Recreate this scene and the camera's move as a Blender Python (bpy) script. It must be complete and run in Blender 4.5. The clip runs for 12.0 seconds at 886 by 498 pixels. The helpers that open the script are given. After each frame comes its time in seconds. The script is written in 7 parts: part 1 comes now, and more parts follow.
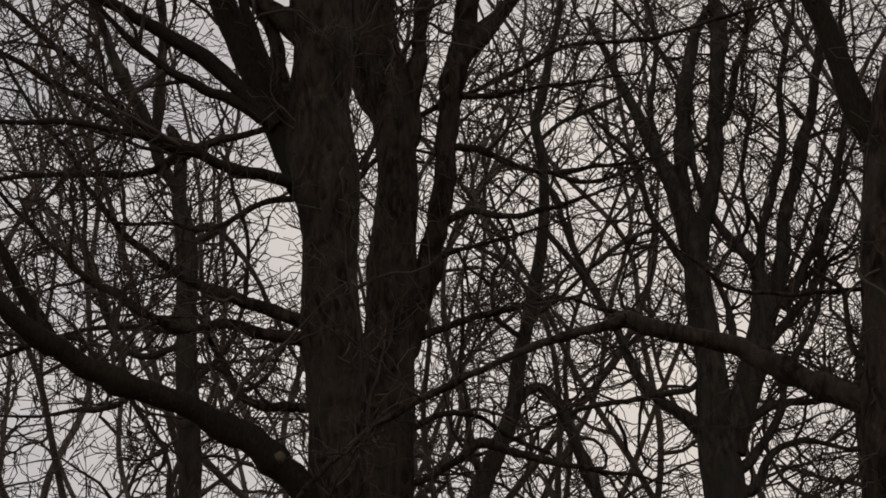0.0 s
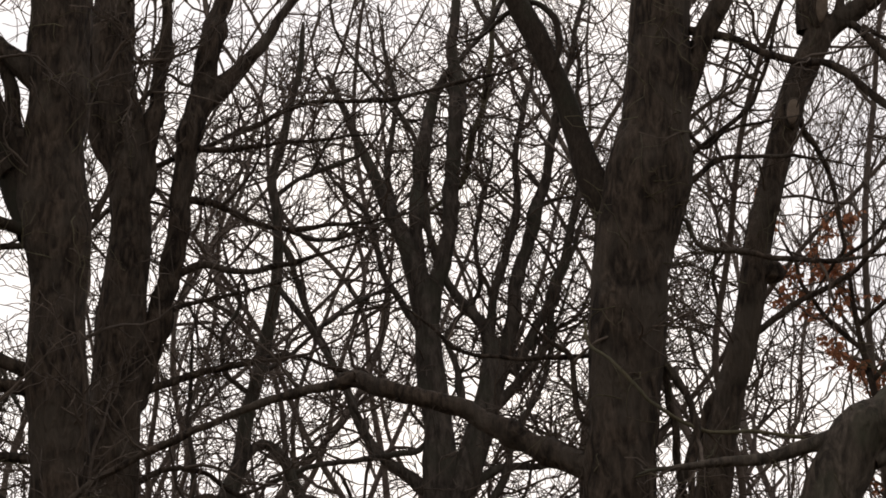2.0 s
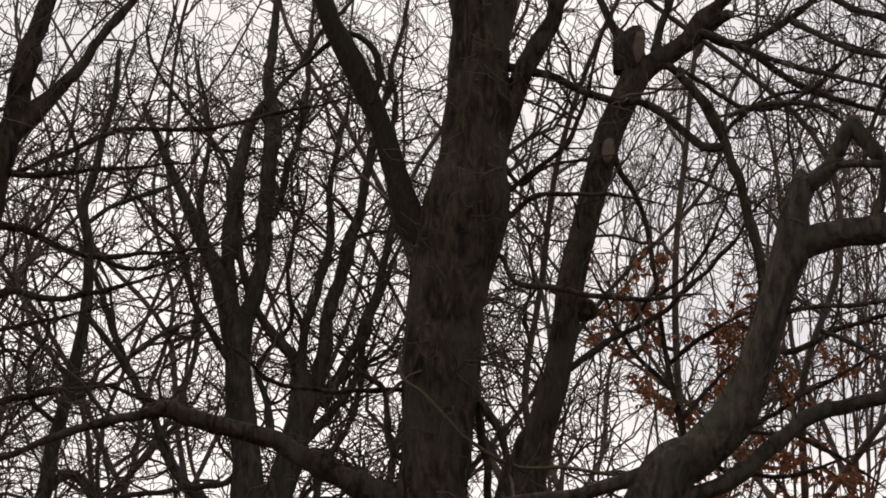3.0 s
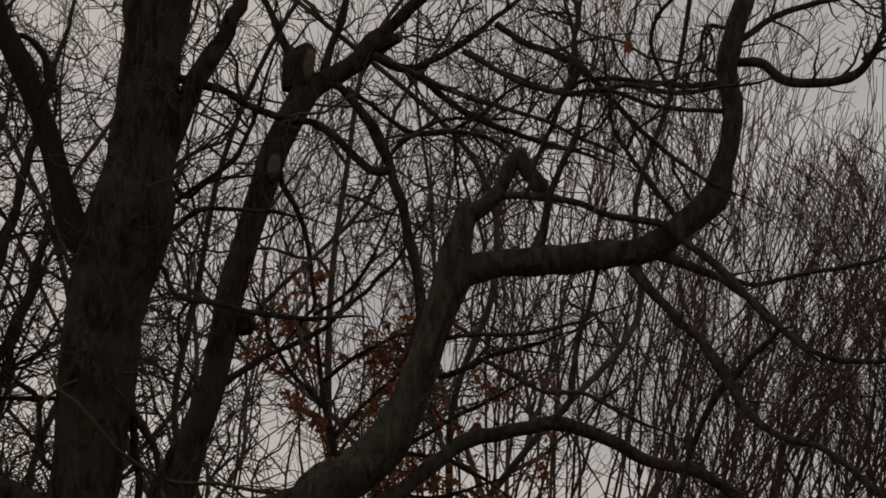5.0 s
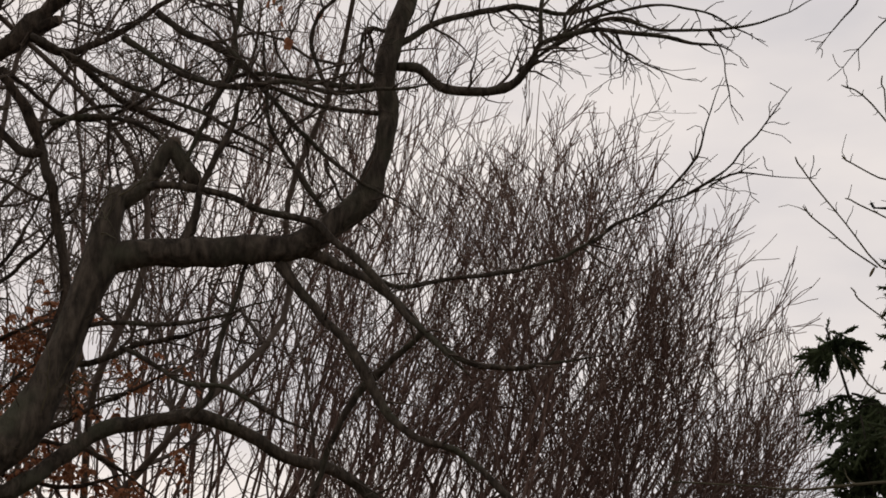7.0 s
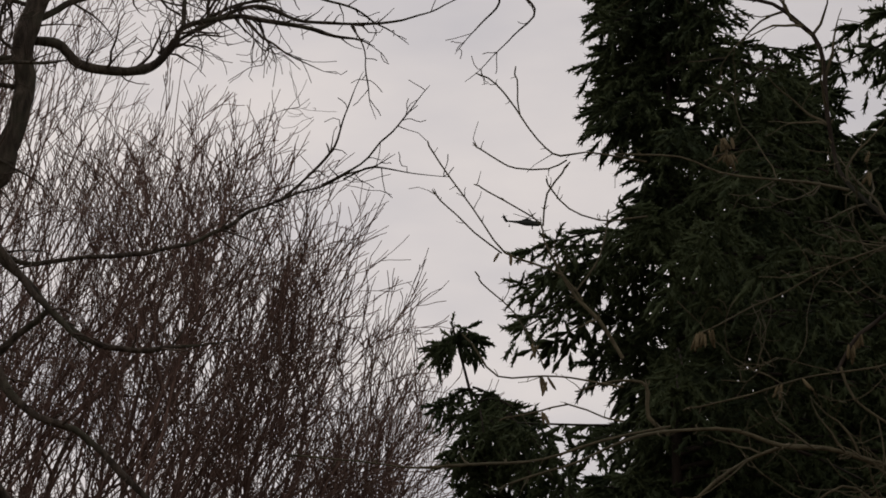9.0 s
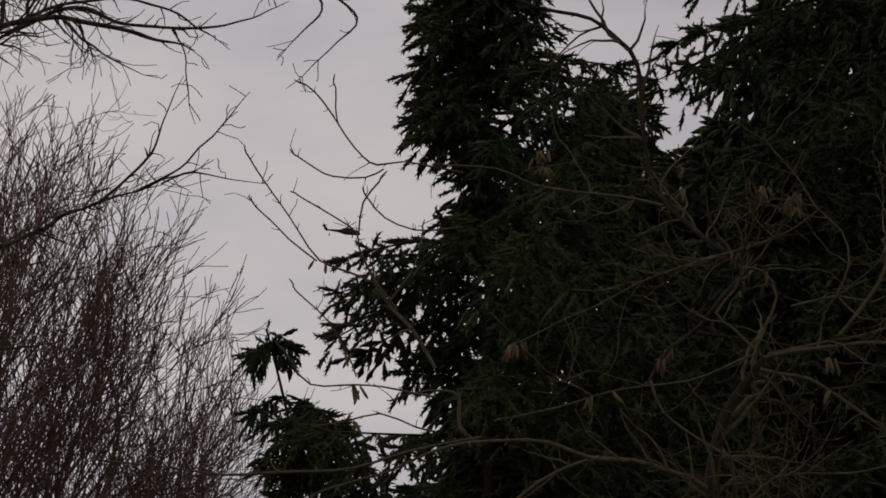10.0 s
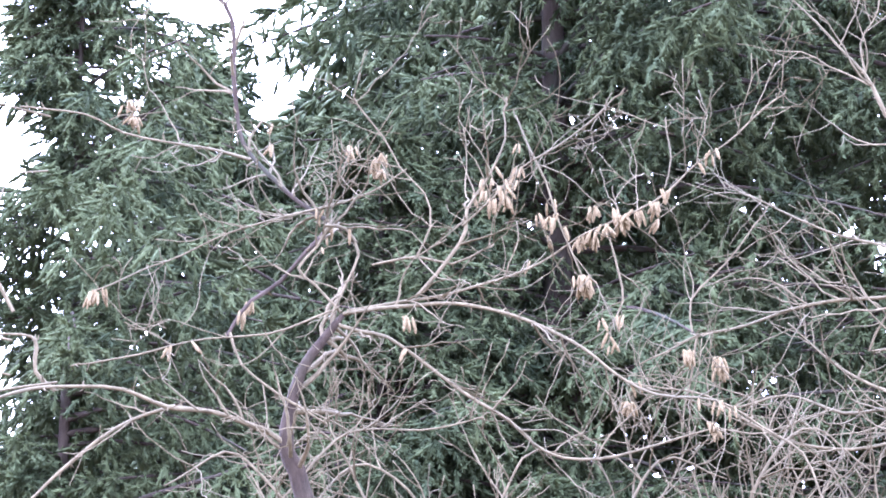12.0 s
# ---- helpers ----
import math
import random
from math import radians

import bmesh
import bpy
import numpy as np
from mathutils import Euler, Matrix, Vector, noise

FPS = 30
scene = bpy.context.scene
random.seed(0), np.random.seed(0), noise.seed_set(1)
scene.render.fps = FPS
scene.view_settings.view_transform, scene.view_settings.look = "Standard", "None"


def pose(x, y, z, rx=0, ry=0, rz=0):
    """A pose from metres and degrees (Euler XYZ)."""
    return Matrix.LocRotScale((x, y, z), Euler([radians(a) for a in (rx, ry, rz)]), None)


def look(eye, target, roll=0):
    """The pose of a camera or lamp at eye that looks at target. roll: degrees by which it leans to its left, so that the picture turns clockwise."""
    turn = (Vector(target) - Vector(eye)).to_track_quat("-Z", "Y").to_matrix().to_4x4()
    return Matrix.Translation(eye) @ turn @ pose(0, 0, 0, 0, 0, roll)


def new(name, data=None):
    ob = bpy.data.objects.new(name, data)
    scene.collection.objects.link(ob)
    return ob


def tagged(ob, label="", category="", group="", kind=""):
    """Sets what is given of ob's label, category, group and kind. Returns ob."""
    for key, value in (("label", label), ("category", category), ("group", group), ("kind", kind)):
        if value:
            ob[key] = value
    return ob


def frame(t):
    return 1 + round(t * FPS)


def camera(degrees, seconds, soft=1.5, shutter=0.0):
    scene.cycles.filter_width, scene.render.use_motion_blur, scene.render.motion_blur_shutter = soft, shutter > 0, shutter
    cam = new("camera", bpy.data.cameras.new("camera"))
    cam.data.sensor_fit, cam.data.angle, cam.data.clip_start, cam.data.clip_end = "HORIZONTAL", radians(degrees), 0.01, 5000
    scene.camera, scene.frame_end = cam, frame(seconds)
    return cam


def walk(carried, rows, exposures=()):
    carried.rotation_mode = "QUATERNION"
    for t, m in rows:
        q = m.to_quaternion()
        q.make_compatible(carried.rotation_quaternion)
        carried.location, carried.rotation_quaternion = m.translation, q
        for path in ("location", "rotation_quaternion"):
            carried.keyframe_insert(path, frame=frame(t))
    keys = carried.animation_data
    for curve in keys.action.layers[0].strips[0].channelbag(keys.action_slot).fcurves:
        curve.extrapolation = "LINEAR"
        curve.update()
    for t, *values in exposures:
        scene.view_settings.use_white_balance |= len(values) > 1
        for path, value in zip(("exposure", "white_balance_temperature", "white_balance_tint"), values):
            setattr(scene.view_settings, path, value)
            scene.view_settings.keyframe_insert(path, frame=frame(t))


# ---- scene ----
cam = camera(20.62, 12.0, soft=1.7)


def aim(x, y, z, bearing, rise, lean):
    """A hand-held pose: bearing clockwise from +y, rise above the horizon, and lean, in degrees."""
    a, e = radians(bearing), radians(rise)
    way = Vector((math.sin(a) * math.cos(e), math.cos(a) * math.cos(e), math.sin(e)))
    return look((x, y, z), Vector((x, y, z)) + way, lean)


walk(cam, [
    (0.0, aim(0.000, -0.000, 1.600, -0.000, 15.744, -0.224)),
    (0.5, aim(0.013, -0.020, 1.615, 1.433, 15.810, -0.226)),
    (1.0, aim(0.003, -0.034, 1.625, 3.269, 16.170, -0.137)),
    (1.5, aim(0.000, 0.009, 1.622, 4.809, 16.587, -0.188)),
    (2.0, aim(0.016, 0.060, 1.607, 6.512, 17.114, -0.035)),
    (2.5, aim(-0.011, 0.084, 1.597, 8.712, 17.613, 0.068)),
    (3.0, aim(-0.055, 0.127, 1.592, 11.312, 17.960, -0.215)),
    (3.2, aim(-0.091, 0.101, 1.567, 12.237, 18.010, -0.149)),
    (4.8, aim(-0.240, 0.121, 1.714, 19.419, 17.862, -0.107)),
    (5.0, aim(-0.236, 0.121, 1.705, 20.181, 17.973, -0.106)),
    (5.5, aim(-0.226, 0.121, 1.690, 22.005, 17.892, 0.070)),
    (6.0, aim(-0.217, 0.120, 1.675, 23.932, 17.830, 0.303)),
    (6.5, aim(-0.209, 0.118, 1.655, 26.192, 18.026, 0.309)),
    (7.0, aim(-0.203, 0.115, 1.635, 28.739, 18.108, 0.363)),
    (7.2, aim(-0.203, 0.115, 1.625, 29.657, 18.055, 0.336)),
    (8.8, aim(-0.210, 0.115, 1.556, 37.035, 17.994, 0.395)),
    (9.0, aim(-0.185, 0.110, 1.541, 37.775, 18.177, 0.453)),
    (9.5, aim(-0.188, 0.095, 1.542, 39.993, 18.384, 0.448)),
    (10.0, aim(-0.168, 0.105, 1.541, 42.237, 18.416, 0.210)),
    (10.5, aim(-0.207, 0.106, 1.537, 44.279, 18.262, -0.075)),
    (11.0, aim(-0.239, 0.105, 1.527, 47.066, 18.081, -0.442)),
    (11.5, aim(-0.218, 0.123, 1.406, 50.189, 18.481, -0.909)),
    (12.0, aim(-0.142, 0.088, 1.412, 52.287, 18.150, -0.330)),
], exposures=[
    (0.0, -0.36, 6820, 14), (0.5, -0.42, 6820, 14), (1.0, 0.02, 6740, 14), (1.5, 0.13, 6780, 14), (2.0, 0.58, 6720, 14), (2.5, 0.36, 6680, 14), (3.0, 0.3, 6680, 14),
    (3.2, 0.2, 6680, 14), (4.8, -0.35, 6900, 14), (5.0, -0.83, 6900, 14), (5.5, -1.0, 6900, 14), (6.0, -0.06, 6900, 14), (6.5, 0.07, 6900, 14), (7.0, 0.12, 6900, 15),
    (7.2, 0.15, 6900, 14), (8.8, -0.05, 6850, 15), (9.0, -0.11, 6850, 16), (9.5, -0.46, 6850, 16), (10.0, -0.48, 6720, 18), (10.5, -0.44, 6700, 20),
    (11.0, -0.1, 6680, 21), (11.5, 3.3, 5350, 38), (12.0, 4.95, 4950, 37)])

# ---- overcast daylight ----
SUN_BEARING, SUN_RISE = 8.0, 19.0
world = bpy.data.worlds.new("world")
scene.world = world
world.use_nodes = True
wn, wl = world.node_tree.nodes, world.node_tree.links
sky = wn.new("ShaderNodeTexSky")
sky.sky_type, sky.sun_disc = "NISHITA", False
sky.sun_elevation, sky.sun_rotation = radians(SUN_RISE), radians(SUN_BEARING)
coord = wn.new("ShaderNodeTexCoord")
cloud = wn.new("ShaderNodeTexNoise")
cloud.inputs["Scale"].default_value, cloud.inputs["Detail"].default_value = 5.0, 5.0
stretch = wn.new("ShaderNodeMapping")
stretch.inputs["Scale"].default_value = (1, 1, 3)
wl.new(coord.outputs["Generated"], stretch.inputs["Vector"])
wl.new(stretch.outputs["Vector"], cloud.inputs["Vector"])
ramp = wn.new("ShaderNodeValToRGB")
ramp.color_ramp.elements[0].position, ramp.color_ramp.elements[1].position = 0.36, 0.64
ramp.color_ramp.elements[0].color, ramp.color_ramp.elements[1].color = (0.74, 0.755, 0.80, 1), (1.0, 0.98, 0.96, 1)
wl.new(cloud.outputs["Fac"], ramp.inputs["Fac"])
grey = wn.new("ShaderNodeVectorMath")
grey.operation = "SCALE"
grey.inputs["Scale"].default_value = 7.6
wl.new(ramp.outputs["Color"], grey.inputs[0])
# the cloud is brightest round the hidden sun and falls off smoothly away from it
toward = wn.new("ShaderNodeVectorMath")
toward.operation = "DOT_PRODUCT"
toward.inputs[1].default_value = (math.sin(radians(SUN_BEARING)) * math.cos(radians(SUN_RISE)), math.cos(radians(SUN_BEARING)) * math.cos(radians(SUN_RISE)), math.sin(radians(SUN_RISE)))
wl.new(coord.outputs["Generated"], toward.inputs[0])
fall = wn.new("ShaderNodeMapRange")
fall.interpolation_type = "SMOOTHSTEP"
fall.inputs["From Min"].default_value, fall.inputs["From Max"].default_value = 0.15, 1.0
fall.inputs["To Min"].default_value, fall.inputs["To Max"].default_value = 3.9, 7.6
wl.new(toward.outputs["Value"], fall.inputs["Value"])
wl.new(fall.outputs["Result"], grey.inputs["Scale"])
veil = wn.new("ShaderNodeMixRGB")
veil.inputs["Fac"].default_value = 0.93
wl.new(sky.outputs["Color"], veil.inputs[1])
wl.new(grey.outputs["Vector"], veil.inputs[2])
wn["Background"].inputs["Strength"].default_value = 0.1
wl.new(veil.outputs["Color"], wn["Background"].inputs["Color"])

sun = new("sun", bpy.data.lights.new("sun", "SUN"))
sun.data.energy, sun.data.angle, sun.data.color = 0.5, radians(25), (1.0, 0.96, 0.9)
b, e = radians(SUN_BEARING), radians(SUN_RISE)
sun.matrix_world = look((math.sin(b) * 40, math.cos(b) * 40, 40), (math.sin(b) * 40 - math.sin(b) * math.cos(e), math.cos(b) * 40 - math.cos(b) * math.cos(e), 40 - math.sin(e)))


# ---- materials ----
def surface(name, low, high, scale=(1, 1, 1), size=20.0, rough=0.9, bump=0.3, stain=None, island=0.0, plates=0.0):
    """A matt surface: two colours mixed by grain, large stains over it, relief by the grain."""
    m = bpy.data.materials.new(name)
    m.use_nodes = True
    n, l = m.node_tree.nodes, m.node_tree.links
    p = n["Principled BSDF"]
    p.inputs["Roughness"].default_value = rough
    p.inputs["Specular IOR Level"].default_value = 0.25
    tc, mp = n.new("ShaderNodeTexCoord"), n.new("ShaderNodeMapping")
    mp.inputs["Scale"].default_value = scale
    l.new(tc.outputs["Object"], mp.inputs["Vector"])
    grain = n.new("ShaderNodeTexNoise")
    grain.inputs["Scale"].default_value, grain.inputs["Detail"].default_value = size, 6
    grain.inputs["Roughness"].default_value = 0.65
    l.new(mp.outputs["Vector"], grain.inputs["Vector"])
    cr = n.new("ShaderNodeValToRGB")
    cr.color_ramp.elements[0].position, cr.color_ramp.elements[1].position = 0.32, 0.68
    cr.color_ramp.elements[0].color, cr.color_ramp.elements[1].color = (*low, 1), (*high, 1)
    l.new(grain.outputs["Fac"], cr.inputs["Fac"])
    out = cr.outputs["Color"]
    if plates:
        # bark plates a hand wide, with dark furrows and weathered patches
        pm, plate = n.new("ShaderNodeMapping"), n.new("ShaderNodeTexNoise")
        pm.inputs["Scale"].default_value = (1, 1, 0.3)
        l.new(tc.outputs["Object"], pm.inputs["Vector"])
        plate.inputs["Scale"].default_value, plate.inputs["Detail"].default_value, plate.inputs["Distortion"].default_value = 9.0, 4, 1.6
        l.new(pm.outputs["Vector"], plate.inputs["Vector"])
        pr, px = n.new("ShaderNodeMapRange"), n.new("ShaderNodeMixRGB")
        pr.inputs["From Min"].default_value, pr.inputs["From Max"].default_value = 0.38, 0.6
        pr.inputs["To Min"].default_value, pr.inputs["To Max"].default_value = 1 - plates, 1 + 0.35 * plates
        l.new(plate.outputs["Fac"], pr.inputs["Value"])
        px.blend_type = "MULTIPLY"
        px.inputs["Fac"].default_value = 1.0
        l.new(out, px.inputs[1])
        l.new(pr.outputs["Result"], px.inputs[2])
        out = px.outputs["Color"]
    if stain:
        big = n.new("ShaderNodeTexNoise")
        big.inputs["Scale"].default_value, big.inputs["Detail"].default_value = 2.6, 4
        l.new(tc.outputs["Object"], big.inputs["Vector"])
        rg = n.new("ShaderNodeMapRange")
        rg.inputs["From Min"].default_value, rg.inputs["From Max"].default_value = 0.48, 0.66
        rg.inputs["To Max"].default_value = 0.75
        l.new(big.outputs["Fac"], rg.inputs["Value"])
        mx = n.new("ShaderNodeMixRGB")
        l.new(rg.outputs["Result"], mx.inputs["Fac"])
        l.new(out, mx.inputs[1])
        mx.inputs[2].default_value = (*stain, 1)
        out = mx.outputs["Color"]
    if island:
        geo, hsv = n.new("ShaderNodeNewGeometry"), n.new("ShaderNodeHueSaturation")
        rg = n.new("ShaderNodeMapRange")
        rg.inputs["To Min"].default_value, rg.inputs["To Max"].default_value = 1 - island, 1 + island
        l.new(geo.outputs["Random Per Island"], rg.inputs["Value"])
        l.new(rg.outputs["Result"], hsv.inputs["Value"])
        l.new(out, hsv.inputs["Color"])
        out = hsv.outputs["Color"]
    l.new(out, p.inputs["Base Color"])
    if bump:
        bp = n.new("ShaderNodeBump")
        bp.inputs["Strength"].default_value, bp.inputs["Distance"].default_value = bump, 0.035 if plates else 0.02
        if plates:
            both_h = n.new("ShaderNodeMath")
            both_h.operation = "MULTIPLY_ADD"
            both_h.inputs[1].default_value = 2.2
            l.new(plate.outputs["Fac"], both_h.inputs[0])
            l.new(grain.outputs["Fac"], both_h.inputs[2])
            l.new(both_h.outputs["Value"], bp.inputs["Height"])
        else:
            l.new(grain.outputs["Fac"], bp.inputs["Height"])
        l.new(bp.outputs["Normal"], p.inputs["Normal"])
    return m


bark = surface("bark", (0.034, 0.024, 0.017), (0.135, 0.098, 0.07), (1, 1, 0.3), 26, 0.92, 1.0, (0.125, 0.1, 0.076), plates=0.6)
bark_grey = surface("bark_grey", (0.055, 0.043, 0.033), (0.165, 0.132, 0.10), (1, 1, 0.35), 20, 0.9, 0.6, (0.10, 0.10, 0.065), plates=0.45)
bark_pale = surface("bark_pale", (0.096, 0.08, 0.046), (0.198, 0.167, 0.1), (1, 1, 0.5), 30, 0.85, 0.4, (0.13, 0.12, 0.08))
bark_spruce = surface("bark_spruce", (0.03, 0.022, 0.017), (0.085, 0.065, 0.05), (1, 1, 0.4), 15, 0.92, 0.9, (0.05, 0.055, 0.04))
# wet beech limbs; on the catkin shrub's trunk the dark colour is painted shade
bark_wet_shaded = surface("bark_wet_shaded", (0.022, 0.015, 0.01), (0.062, 0.045, 0.031), (1, 1, 0.4), 40, 0.85, 0.6, (0.04, 0.04, 0.025))
# lighter grey bark for trees farther in, with haze painted into the tone
bark_mid_haze = surface("bark_mid_haze", (0.062, 0.05, 0.041), (0.175, 0.142, 0.115), (1, 1, 0.35), 20, 0.9, 0.6, (0.10, 0.095, 0.07), plates=0.45)
# distant bark is paled: the bright sky's glare is put into its colour
bark_far_glare = surface("bark_far_glare", (0.105, 0.082, 0.066), (0.225, 0.178, 0.145), (1, 1, 1), 7, 0.9, 0.0, None, 0.3)
# twig bark lightened to carry the bloom of the sky round thin twigs
bark_twig_bloom = surface("bark_twig_bloom", (0.085, 0.064, 0.05), (0.17, 0.13, 0.1), (1, 1, 1), 9, 0.9, 0.0, None, 0.3)
bark_red = surface("bark_red", (0.15, 0.095, 0.075), (0.27, 0.178, 0.142), (1, 1, 1), 9, 0.9, 0.0, None, 0.3)
cut_wood = surface("cut_wood", (0.16, 0.12, 0.09), (0.27, 0.205, 0.15), (1, 1, 1), 18, 0.9, 0.3, (0.16, 0.12, 0.08))
needle = surface("needle", (0.072, 0.096, 0.045), (0.138, 0.17, 0.08), (1, 1, 1), 5, 0.75, 0.0, (0.045, 0.066, 0.038), 0.13)
needle.node_tree.nodes["Principled BSDF"].inputs["Specular IOR Level"].default_value = 0.1
dead_leaf = surface("dead_leaf", (0.38, 0.16, 0.085), (0.53, 0.25, 0.135), (1, 1, 1), 12, 0.8, 0.0, None, 0.35)
# thin dead leaves and needles let light through
for thin_skin, amount in ((dead_leaf, 0.55), (needle, 0.3)):
    tn, tl = thin_skin.node_tree.nodes, thin_skin.node_tree.links
    glow = tn.new("ShaderNodeBsdfTranslucent")
    both = tn.new("ShaderNodeMixShader")
    both.inputs["Fac"].default_value = amount
    tl.new(tn["Principled BSDF"].inputs["Base Color"].links[0].from_socket, glow.inputs["Color"])
    tl.new(tn["Principled BSDF"].outputs["BSDF"], both.inputs[1])
    tl.new(glow.outputs["BSDF"], both.inputs[2])
    tl.new(both.outputs["Shader"], tn["Material Output"].inputs["Surface"])
catkin_skin = surface("catkin_skin", (0.15, 0.115, 0.06), (0.27, 0.21, 0.115), (1, 1, 1), 60, 0.9, 0.5, None, 0.2)
litter = surface("leaf_litter", (0.05, 0.035, 0.022), (0.15, 0.10, 0.06), (1, 1, 1), 14, 0.95, 0.6, (0.06, 0.075, 0.03))
drab_paint = surface("drab_paint", (0.035, 0.04, 0.035), (0.05, 0.055, 0.048), (1, 1, 1), 2, 0.6, 0.0)
dark_glass = surface("dark_glass", (0.02, 0.022, 0.026), (0.03, 0.032, 0.036), (1, 1, 1), 2, 0.15, 0.0)


# ---- builders ----
class Shape:
    """Collects tubes and leaves for one mesh."""

    def __init__(self):
        self.v, self.f, self.n, self.tips = [], [], 0, []

    def add(self, verts, faces):
        self.v.append(verts)
        self.f.extend((faces + self.n).tolist())
        self.n += len(verts)

    def tube(self, pts, sides, lump=0.0):
        """pts: rows x, y, z, radius. A closed tip at the end."""
        p, r = pts[:, :3], pts[:, 3]
        t = np.gradient(p, axis=0)
        t /= np.linalg.norm(t, axis=1)[:, None] + 1e-9
        ref = np.array((0.31, 0.95, 0.05)) if abs(t[:, 2]).mean() > 0.5 else np.array((0.05, 0.1, 1.0))
        a = np.cross(t, ref)
        a /= np.linalg.norm(a, axis=1)[:, None] + 1e-9
        c = np.cross(t, a)
        k = np.arange(sides) * (2 * math.pi / sides)
        rad = r[:, None] * np.ones(sides)
        if lump:
            rad = rad * (1 + lump * np.array([[0.6 * noise.noise((q[0] * 1.9 + math.cos(s) * 0.8, q[1] * 1.9 + math.sin(s) * 0.8, q[2] * 1.6))
                                               + 0.4 * noise.noise((q[0] * 3 + math.cos(s) * 2.1, q[1] * 3 + math.sin(s) * 2.1, q[2] * 5.0)) for s in k] for q in p]))
        ring = p[:, None] + rad[:, :, None] * (np.cos(k)[None, :, None] * a[:, None] + np.sin(k)[None, :, None] * c[:, None])
        verts = np.vstack([ring.reshape(-1, 3), p[-1:] + t[-1:] * r[-1]])
        i = np.arange(len(p) - 1)[:, None] * sides
        j, j2 = np.arange(sides)[None], (np.arange(sides)[None] + 1) % sides
        quads = np.stack([i + j, i + j2, i + sides + j2, i + sides + j], -1).reshape(-1, 4)
        self.add(verts, quads)
        last, tip = (len(p) - 1) * sides, len(verts) - 1
        base = self.n - len(verts)
        self.f.extend([[base + last + s, base + last + (s + 1) % sides, base + tip] for s in range(sides)])

    def mesh(self, name, mat, smooth=True):
        me = bpy.data.meshes.new(name)
        me.from_pydata(np.vstack(self.v).tolist(), [], self.f)
        me.materials.append(mat)
        if smooth:
            me.polygons.foreach_set("use_smooth", [True] * len(me.polygons))
        me.update()
        return me


def part(name, shape, mat, parent, label="", kind="", smooth=True):
    ob = new(name, shape.mesh(name, mat, smooth))
    ob.parent = parent
    return tagged(ob, label, kind=kind)


def smooth_line(points, step):
    """A Catmull-Rom line through the points (x, y, z, radius), about step metres between rows."""
    p = np.array(points, float)
    q = np.vstack([2 * p[0] - p[1], p, 2 * p[-1] - p[-2]])
    out = []
    for i in range(1, len(q) - 2):
        n = max(2, int(np.linalg.norm(q[i + 1, :3] - q[i, :3]) / step) + 1)
        s = np.linspace(0, 1, n, endpoint=False)[:, None]
        out.append(0.5 * (2 * q[i] + (q[i + 1] - q[i - 1]) * s + (2 * q[i - 1] - 5 * q[i] + 4 * q[i + 1] - q[i + 2]) * s ** 2
                          + (3 * q[i] - q[i - 1] - 3 * q[i + 1] + q[i + 2]) * s ** 3))
    out.append(p[-1:])
    line = np.vstack(out)
    line[:, 3] = np.maximum(line[:, 3], 0.002)
    return line


def unit(v):
    return v / (np.linalg.norm(v) + 1e-9)


def grow(shape, rng, at, way, length, radius, level, habit):
    """One twig from at, in the direction way, with its own side twigs."""
    n = max(4, min(habit.get("most", 10), int(length / habit["step"]) + 2))
    bend, lift, thin = habit["bend"] * (1.0 if level > 1 else 1.35 if level else 1.7), habit["lift"], habit["thin"]
    pts = np.empty((n, 4))
    p, d, seg = np.array(at), unit(np.array(way)), length / (n - 1)
    drift = np.array((rng.gauss(0, bend), rng.gauss(0, bend), rng.gauss(0, bend * 0.7)))
    zig = unit(np.cross(d, np.array((rng.gauss(0, 1), rng.gauss(0, 1), rng.gauss(0, 1))))) * habit.get("kink", 0.0)
    for i in range(n):
        s = i / (n - 1)
        pts[i] = (*p, max(thin, radius * (1 - s) ** 0.7))
        d = unit(d + drift * 0.35 + zig * (1 if i % 2 else -1) * rng.uniform(0.4, 1.4) + np.array((rng.gauss(0, bend), rng.gauss(0, bend), rng.gauss(0, bend) + lift)))
        p = p + d * seg
    shape.tube(pts, 5 if radius > 0.02 else (4 if radius > 0.009 else 3))
    if level <= 0:
        shape.tips.append(pts[-1 if rng.random() < 0.6 else n // 2, :3])
        return
    count = length * habit["rate"] * rng.uniform(0.8, 1.2)
    count = int(count) + (rng.random() < count % 1)
    for _ in range(count):
        s = rng.uniform(0.12, 0.97)
        i = min(n - 2, int(s * (n - 1)))
        w = s * (n - 1) - i
        q = pts[i] * (1 - w) + pts[i + 1] * w
        t = unit(pts[i + 1, :3] - pts[i, :3])
        side = unit(np.cross(t, np.array((rng.gauss(0, 1), rng.gauss(0, 1), rng.gauss(0, 1)))))
        ang = radians(rng.uniform(*habit["angle"]))
        ln = length * rng.uniform(0.35, 0.7) * (1 - 0.45 * s)
        if ln > habit["least"]:
            grow(shape, rng, q[:3], t * math.cos(ang) + side * math.sin(ang), ln, max(thin, min(q[3] * 0.75, ln * 0.011 + thin * 0.5)), level - 1, habit)


HABIT = dict(step=0.11, bend=0.19, lift=0.03, thin=0.0053, rate=5.2, angle=(30, 78), least=0.12, kink=0.15)


def plant(name, x, y, spec):
    """A tree or shrub: an empty at its foot, which carries its trunk, limbs and twigs."""
    ob = new(name)
    ob.location = (x, y, 0)
    tagged(ob, spec["label"], spec["category"], spec.get("group", ""))
    return dict(ob=ob, lines=[], rng=random.Random(spec["seed"]), spec=spec)


